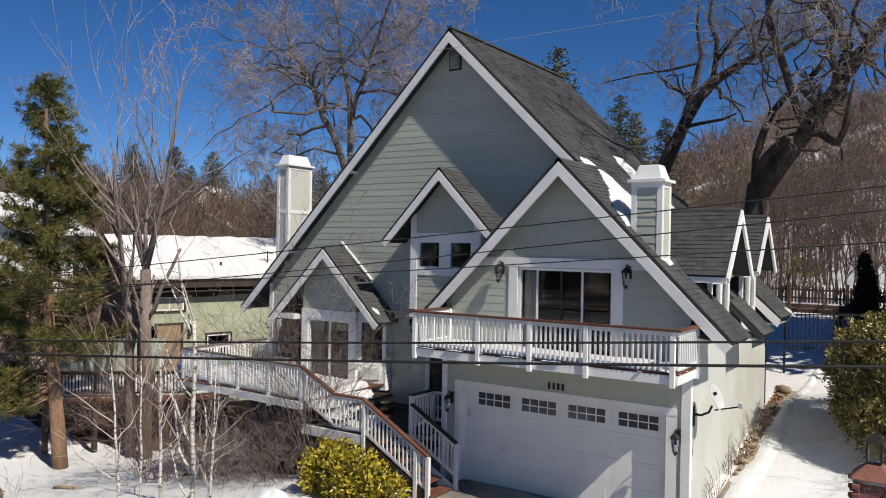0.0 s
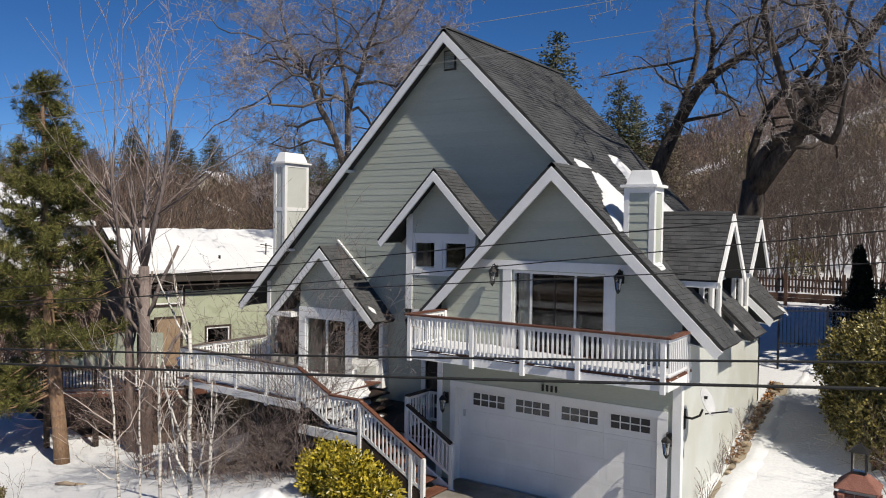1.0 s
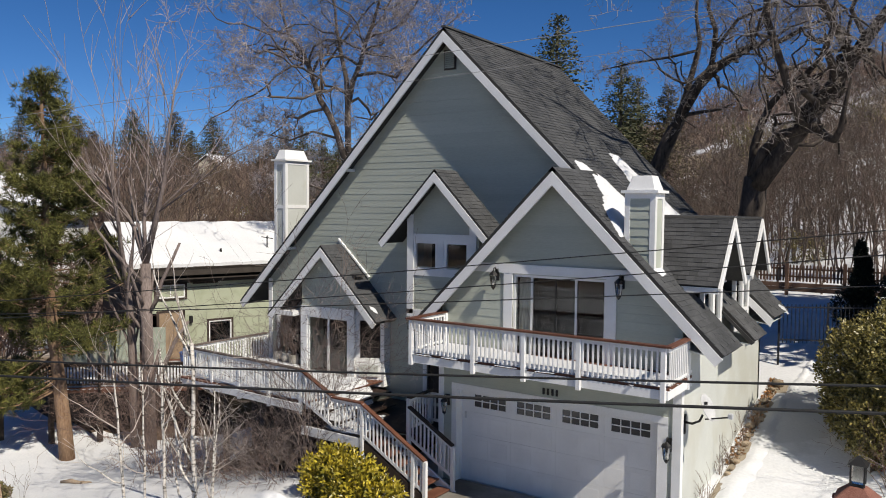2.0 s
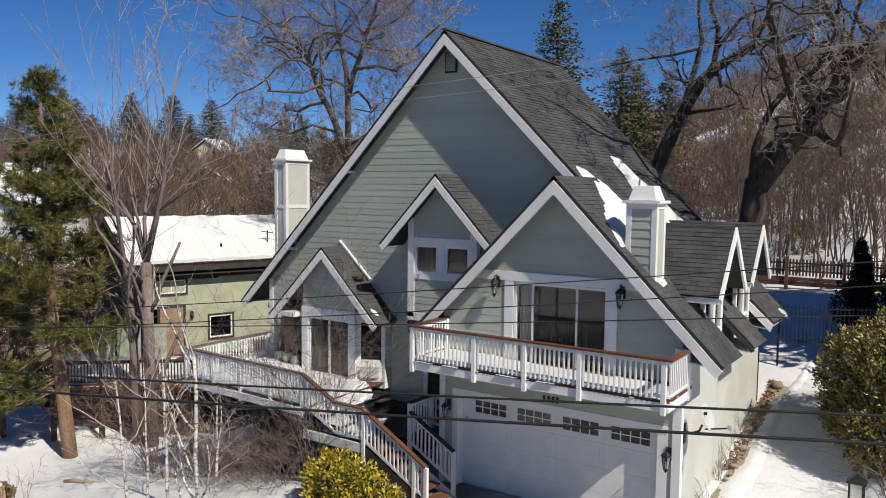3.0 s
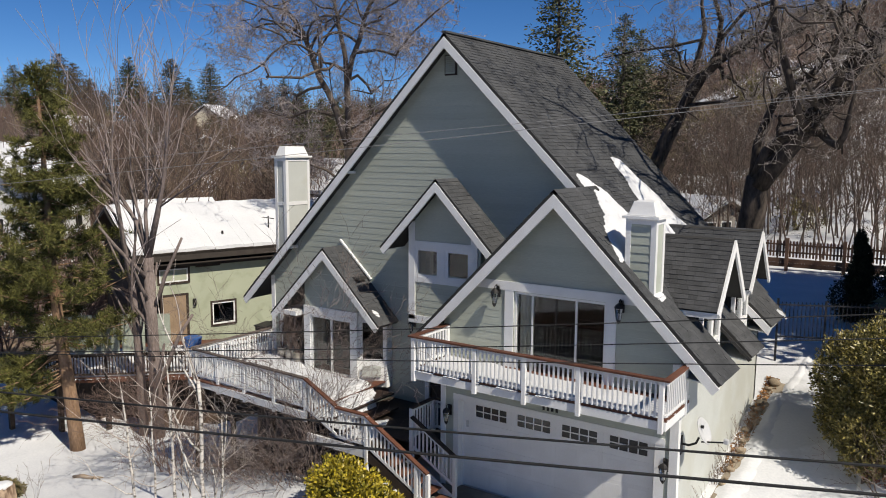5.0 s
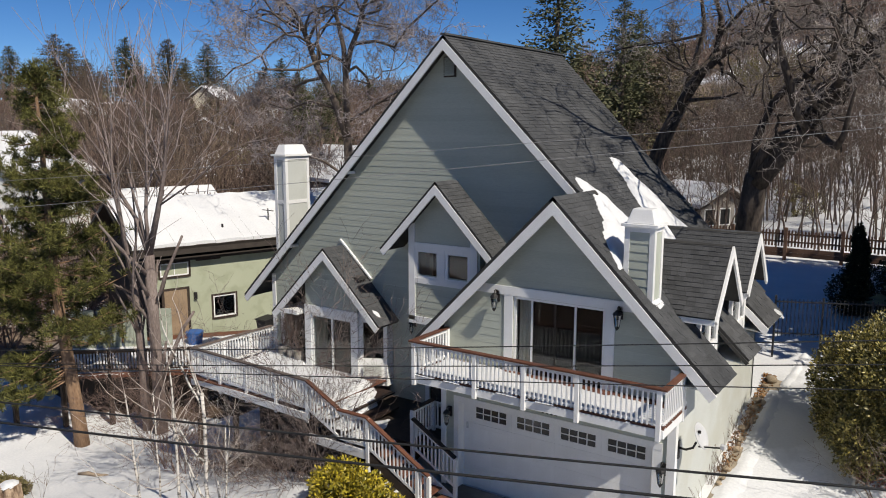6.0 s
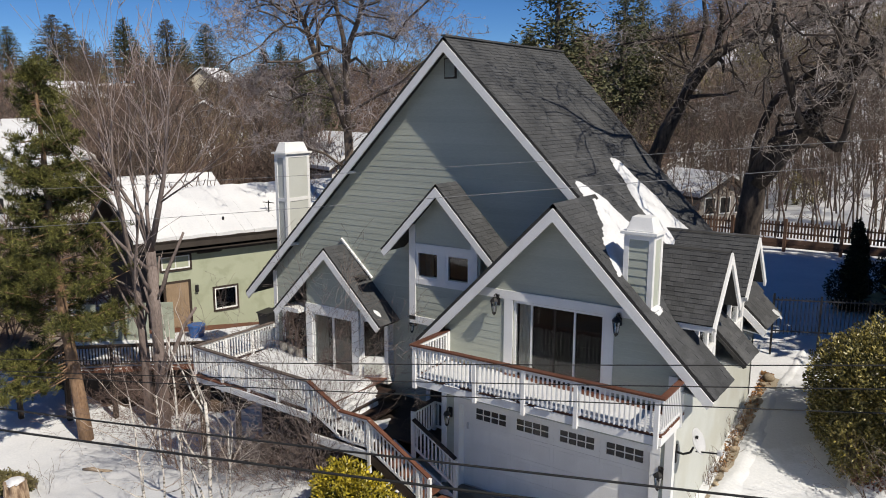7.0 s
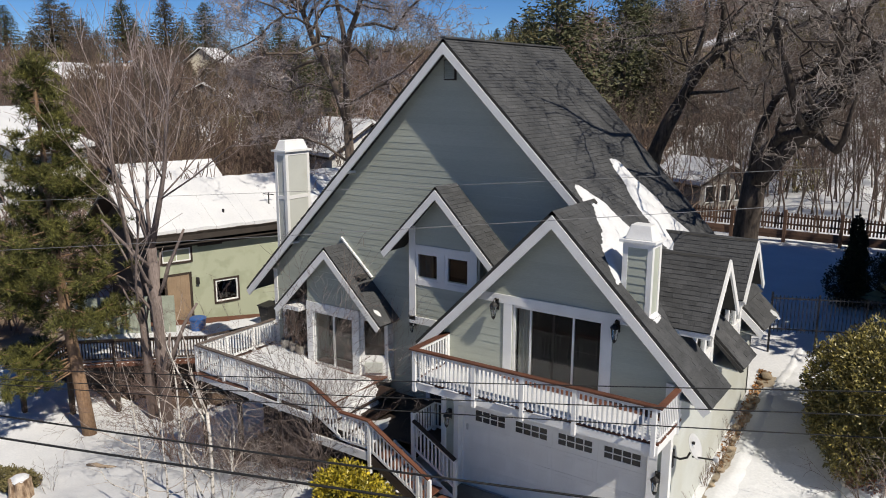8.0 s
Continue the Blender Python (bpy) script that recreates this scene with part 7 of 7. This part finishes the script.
# ---- far houses ----
def far_house(bearing, dist, wid, dep, eave, ridge, turn, wall, label, base=None, windows=True):
    x, y = eye_place(bearing, dist)
    z = gz(x, y) - 0.5 if base is None else base
    h = thing("house", label, "house", "houses on the hillside", at=(x, y, z))
    h.rotation_euler = (0, 0, radians(turn))
    W, D = wid / 2, dep / 2
    Geo().poly([(-W, -D, 0), (W, -D, 0), (W, -D, eave), (0, -D, ridge - 0.15), (-W, -D, eave)], (0, dep, 0)).make("wall", wall, h)
    for s in (-1, 1):
        Geo().poly([(0, -D - 0.5, ridge), (s * (W + 0.5), -D - 0.5, eave - 0.15), (s * (W + 0.5), -D - 0.5, eave), (0, -D - 0.5, ridge + 0.15)], (0, dep + 1.0, 0)).make("roof", NDARK, h)
        Geo().poly([(0, -D - 0.45, ridge + 0.152), (s * (W + 0.45), -D - 0.45, eave + 0.03), (s * (W + 0.42), -D - 0.45, eave + 0.30), (0, -D - 0.45, ridge + 0.42)], (0, dep + 0.9, 0)).make("roof_snow", SNOW, h, "snow on the roof")
    if windows:
        for k in range(3):
            for side in (0, 1):
                a = -W * 0.6 + k * W * 0.6
                if side == 0:
                    w = Geo().box(a - 0.5, -D - 0.04, eave * 0.45, a + 0.5, -D + 0.02, eave * 0.45 + 1.2).make("window", TRIM, h)
                    Geo().box(a - 0.42, -D - 0.06, eave * 0.45 + 0.08, a + 0.42, -D - 0.041, eave * 0.45 + 1.12).make("pane", BLACK, w)
                else:
                    b = -D * 0.6 + k * D * 0.6
                    w = Geo().box(W - 0.02, b - 0.5, eave * 0.45, W + 0.04, b + 0.5, eave * 0.45 + 1.2).make("window", TRIM, h)
                    Geo().box(W + 0.041, b - 0.42, eave * 0.45 + 0.08, W + 0.06, b + 0.42, eave * 0.45 + 1.12).make("pane", BLACK, w)
    return h


GREYWALL = mat("weathered grey house wall", (0.24, 0.22, 0.20), (0.33, 0.30, 0.27), 0.6, 20, 0.9, 0.1)
CREAM = mat("cream house wall", (0.55, 0.50, 0.38), (0.64, 0.58, 0.46), 0.6, 20, 0.9, 0.1)
WHITEWALL = mat("white house wall", (0.62, 0.62, 0.60), (0.72, 0.71, 0.69), 0.6, 20, 0.9, 0.1)
far_house(15.6, 58, 4.6, 4.6, 2.3, 3.5, 60, GREYWALL, "small grey house with snowy roof behind the fence", base=1.4)
far_house(64.5, 62, 9, 8, 5.6, 8.2, 30, WHITEWALL, "white house with snowy roof beyond the pine", base=0.2)
far_house(54.2, 62, 7, 6.5, 3.2, 5.3, -17, GREYWALL, "low house with snowy roof behind the neighbour")
far_house(51.0, 140, 9, 8, 3.2, 6.0, 40, GREYWALL, "grey gabled house on the hillside", base=4.2)
far_house(41.4, 66, 7, 8, 4.2, 6.6, 70, WHITEWALL, "white house with snowy roof among the trees", base=0.6)
far_house(50.7, 190, 8, 8, 5.0, 8.0, 20, CREAM, "cream house high on the hillside", base=10.0)
far_house(47.0, 150, 12, 8, 3.5, 5.5, -10, GREYWALL, "low snowy roofed house on the hillside", base=6.6)
far_house(60.0, 150, 10, 8, 4.0, 6.5, 10, GREYWALL, "snowy roofed house on the hillside", base=7.0)
far_house(26.0, 190, 12, 8, 3.5, 5.5, -10, CREAM, "low house high on the hillside", base=15.0)


# ---- neighbour's deck, panels and bins ----
def build_neighbour_deck():
    d = thing("deck", "low neighbouring deck with dark rail and snow", "deck")
    A, B, C = (-19.2, -2.4), (-14.0, 2.3), (-13.0, 6.2)
    zf = -0.27
    Geo().poly([(*A, zf - 0.2), (*B, zf - 0.2), (*C, zf - 0.2), (-16.2, 8.4, zf - 0.2), (-21.5, 2.0, zf - 0.2)], (0, 0, 0.2)).make("floor", REDWOOD, d)
    railing(d, A, B, zf, zf, cap=DARKWOOD, posts=(0, 0.25, 0.5, 0.75, 1), white=DARKWOOD)
    railing(d, B, C, zf, zf, cap=DARKWOOD, posts=(0.5, 1), white=TRIM)
    for q in (A, (-16.6, -0.05), B, (-17.9, -1.2)):
        Geo().box(q[0] - 0.08, q[1] - 0.08, -2.6, q[0] + 0.08, q[1] + 0.08, zf - 0.2).make("leg", DARKWOOD, d)
    # another dark sheet, in place of the deep shade below this deck
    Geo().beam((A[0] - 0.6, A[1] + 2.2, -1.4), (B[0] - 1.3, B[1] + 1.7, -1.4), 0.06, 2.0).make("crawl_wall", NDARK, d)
    snow_patch("deck_snow", "snow lying on the neighbouring deck", [(-19.0, -2.1), (-16.6, 0.1), (-14.2, 2.3), (-13.2, 5.9), (-15.8, 7.9), (-17.4, 5.2), (-20.9, 1.0)], lambda x, y: zf, (0, 0, 1), 0.14, 20)
    p = thing("privacy_screen", "pale green boarded screen on the neighbouring deck", "screen")
    for i in range(4):
        x, y = -20.45 + i * 0.78, 0.73 + i * 0.70
        Geo().beam((x, y, 0.62), (x + 0.70, y + 0.62, 0.62), 0.04, 1.75).make("panel", mat("pale green boards", (0.27, 0.30, 0.245), (0.37, 0.40, 0.335), 2, 30, 0.85, 0.15, hue2=(0.22, 0.23, 0.19)) if i == 0 else bpy.data.materials["pale green boards"], p)
    for i, (x, y, s) in enumerate(((-14.9, 6.5, 1.0), (-14.5, 7.1, 1.12))):
        t = thing("refuse_bin", "black plastic wheeled refuse bin", "bin", "refuse bins", at=(x, y, zf))
        b = Geo()
        b.v = [(-0.24, -0.26, 0.05), (0.24, -0.26, 0.05), (0.24, 0.26, 0.05), (-0.24, 0.26, 0.05), (-0.32, -0.36, 1.0 * s), (0.32, -0.36, 1.0 * s), (0.32, 0.36, 1.0 * s), (-0.32, 0.36, 1.0 * s)]
        b.f = [(0, 1, 5, 4), (1, 2, 6, 5), (2, 3, 7, 6), (3, 0, 4, 7), (4, 5, 6, 7), (3, 2, 1, 0)]
        b.make("body", BLACK, t, bevel=0.03)
        Geo().poly([(-0.35, -0.40, 1.0 * s), (0.35, -0.40, 1.0 * s), (0.35, 0.38, 1.06 * s), (-0.35, 0.38, 1.06 * s)], (0, 0, 0.06)).make("lid", BLACK, t, bevel=0.02)
        for yy in (-0.2, 0.2):
            Geo().tube([(-0.3, yy - 0.03, 0.09), (-0.3, yy + 0.03, 0.09)], [0.09, 0.09], 10).make("wheel", BLACK, t)
    t = thing("storage_tub", "blue plastic tub with snow on top", "tub", at=(-16.9, 4.2, zf + 0.12))
    Geo().lathe((0, 0, 0), [(0.30, 0), (0.36, 0.5), (0.38, 0.5), (0.38, 0.55), (0.30, 0.58)], 12).make("body", BLUEBIN, t)


build_neighbour_deck()


# ---- stone planter in the front snow ----
def build_stump():
    x, y = -13.0, -5.75
    z = gz(x, y) - 0.15
    t = thing("tree_stump", "tan sawn tree stump with a cap of snow", "stump", at=(x, y, z))
    g = Geo()
    rng = random.Random(3)
    seg, rows = 22, 7
    bump = [1 + 0.10 * math.sin(j * 0.9) + 0.07 * math.sin(j * 2.3 + 1) + rng.uniform(-0.03, 0.03) for j in range(seg)]
    for r in range(rows + 1):
        q = r / rows
        for j in range(seg):
            a = 2 * math.pi * j / seg
            k = 0.31 * bump[j] * (1 + 0.22 * (1 - q) ** 3) * (1 + 0.03 * math.sin(q * 9 + j))
            g.v.append((k * math.cos(a), k * math.sin(a), 0.80 * q))
    for r in range(rows):
        for j in range(seg):
            g.f.append((r * seg + j, r * seg + (j + 1) % seg, (r + 1) * seg + (j + 1) % seg, (r + 1) * seg + j))
    g.make("bark", mat("flaking tan bark", (0.20, 0.13, 0.085), (0.48, 0.36, 0.25), 5, 26, 0.95, 0.9, stretch=(1, 1, 0.35), hue2=(0.13, 0.08, 0.05), mask_scale=6), t, fix=False)
    top = Geo()
    top.v = [(0.31 * bump[j] * math.cos(2 * math.pi * j / seg), 0.31 * bump[j] * math.sin(2 * math.pi * j / seg), 0.795) for j in range(seg)]
    top.f = [tuple(range(seg))]
    top.make("cut_face", TANWOOD, t, fix=False)
    snow_patch("stump_snow", "snow cap on the tree stump", [(x + 0.25 * math.cos(k * 0.785), y + 0.25 * math.sin(k * 0.785)) for k in range(8)], lambda a, c: z + 0.795, (0, 0, 1), 0.08, 30)
    for k, (dx, dy, h) in enumerate(((-0.7, 0.35, 0.6), (-1.3, 0.2, 0.8))):
        leaf_bush("juniper", "low olive juniper beside the stump", [(x + dx, y + dy, gz(x + dx, y + dy) + 0.28 * h, 0.55, 0.5, 0.42 * h, 1.0)], 2600, 0.09, SCRUB_C, 640 + k)
    bare_shrub(x + 0.45, y + 0.55, 1.0, 5, 0.25, 601, "bare upright stems beside the stump", SCRUB_A, name="shrub", r=0.006, levels=1, base=0.2)


build_stump()


# ---- half buried log in the front snow ----
def build_log():
    x, y = -12.6, -3.3
    z = gz(x, y)
    t = thing("fallen_log", "weathered tan log half buried in the snow", "log", at=(x, y, z))
    Geo().tube([(-0.62, -0.16, -0.02), (-0.25, -0.05, 0.05), (0.1, 0.0, 0.06), (0.45, 0.14, 0.09), (0.72, 0.30, 0.02)], [0.04, 0.07, 0.06, 0.05, 0.02], 9).make("stem", mat("bleached wood", (0.30, 0.22, 0.15), (0.46, 0.37, 0.27), 3, 30, 0.9, 0.5), t, smooth=True)
    Geo().tube([(0.2, 0.03, 0.08), (0.34, -0.06, 0.16), (0.42, -0.08, 0.20)], [0.03, 0.025, 0.015], 6).make("branch_stub", bpy.data.materials["bleached wood"], t, smooth=True)


build_log()
snow_patch("garden_snow", "low ridge of shovelled snow on the path", [(5.95, 8.0), (6.12, 7.9), (6.25, 9.0), (6.30, 10.6), (6.18, 10.7), (6.06, 9.2)], lambda x, y: gz(x, y), (0, 0, 1), 0.035, 31)


def build_end_stone():
    x, y = 5.62, 8.3
    t = thing("boulder", "rounded grey brown stone at the end of the edging", "stone", at=(x, y, gz(x, y)))
    me = bpy.data.meshes.new("stone")
    bm = bmesh.new()
    bmesh.ops.create_icosphere(bm, subdivisions=3, radius=0.18)
    for v in bm.verts:
        v.co *= 1 + 0.2 * noise.noise(v.co * 4)
        v.co.z = v.co.z * 0.7 + 0.06
    bm.to_mesh(me)
    bm.free()
    me.materials.append(STONE)
    part_on(me, "stone", t)


build_end_stone()
snow_patch("garden_snow", "uneven edge of the snow along the side wall", [(5.72, -0.7), (5.80, 0.5), (5.66, 1.5), (5.62, 2.5), (5.74, 3.3), (5.78, 4.3), (5.67, 5.3), (5.78, 6.3), (5.70, 7.4), (5.80, 8.0), (6.05, 7.0), (6.15, 4.0), (6.1, 1.0), (6.0, -0.7)], lambda x, y: gz(x, y), (0, 0, 1), 0.06, 44)
_rz = gz(9.0, 4.1)
leaf_bush("shrub", "low shrub with a few red leaves in the snow", [(9.0, 4.1, _rz + 0.35, 0.55, 0.5, 0.35, 1.0)], 800, 0.085, mat("red brown winter leaves", (0.10, 0.055, 0.03), (0.30, 0.09, 0.06), 3, 20, 0.6, 0.0, island=0.5), 51)
snow_patch("garden_snow", "lumpy snow below the evergreen shrub", [(8.5, 3.6), (9.3, 3.3), (9.9, 3.8), (9.7, 4.8), (8.9, 4.9), (8.4, 4.4)], lambda x, y: gz(x, y), (0, 0, 1), 0.30, 52)


# ---- potted bare plants on the deck before the front window ----
def potted_plant(x, y, h, seed):
    t = thing("potted_plant", "bare brown plant in a round grey pot", "plant", "potted plants on the deck", at=(x, y, FD + 0.10))
    Geo().lathe((0, 0, 0), [(0.12, 0.0), (0.17, 0.10), (0.18, 0.22), (0.15, 0.30), (0.165, 0.32), (0.165, 0.34), (0.13, 0.34), (0.12, 0.30)], 14).make("pot", CONCRETE, t, "round grey pot", smooth=True)
    g = Grow(seed, wig=0.22, lift=0.02, ratio=0.5, kids=(4, 6), angle=(18, 50), levels=2, thick=0.5, seglen=0.2)
    for k in range(9):
        a = g.rng.uniform(0, 6.28)
        g.branch((0, 0, 0.28), (0.32 * math.cos(a), 0.32 * math.sin(a), 1), h * g.rng.uniform(0.6, 1), 0.013, 0, end=0.3)
    c = new("stem", sticks_mesh("stem", g.twigs, DARKTWIG))
    c.parent = t
    c["kind"] = "stuff"


for _i, (_x, _y, _h) in enumerate(((-8.55, 1.40, 1.35), (-8.05, 1.30, 1.45), (-7.62, 1.20, 1.2))):
    potted_plant(_x, _y, _h, 700 + _i)
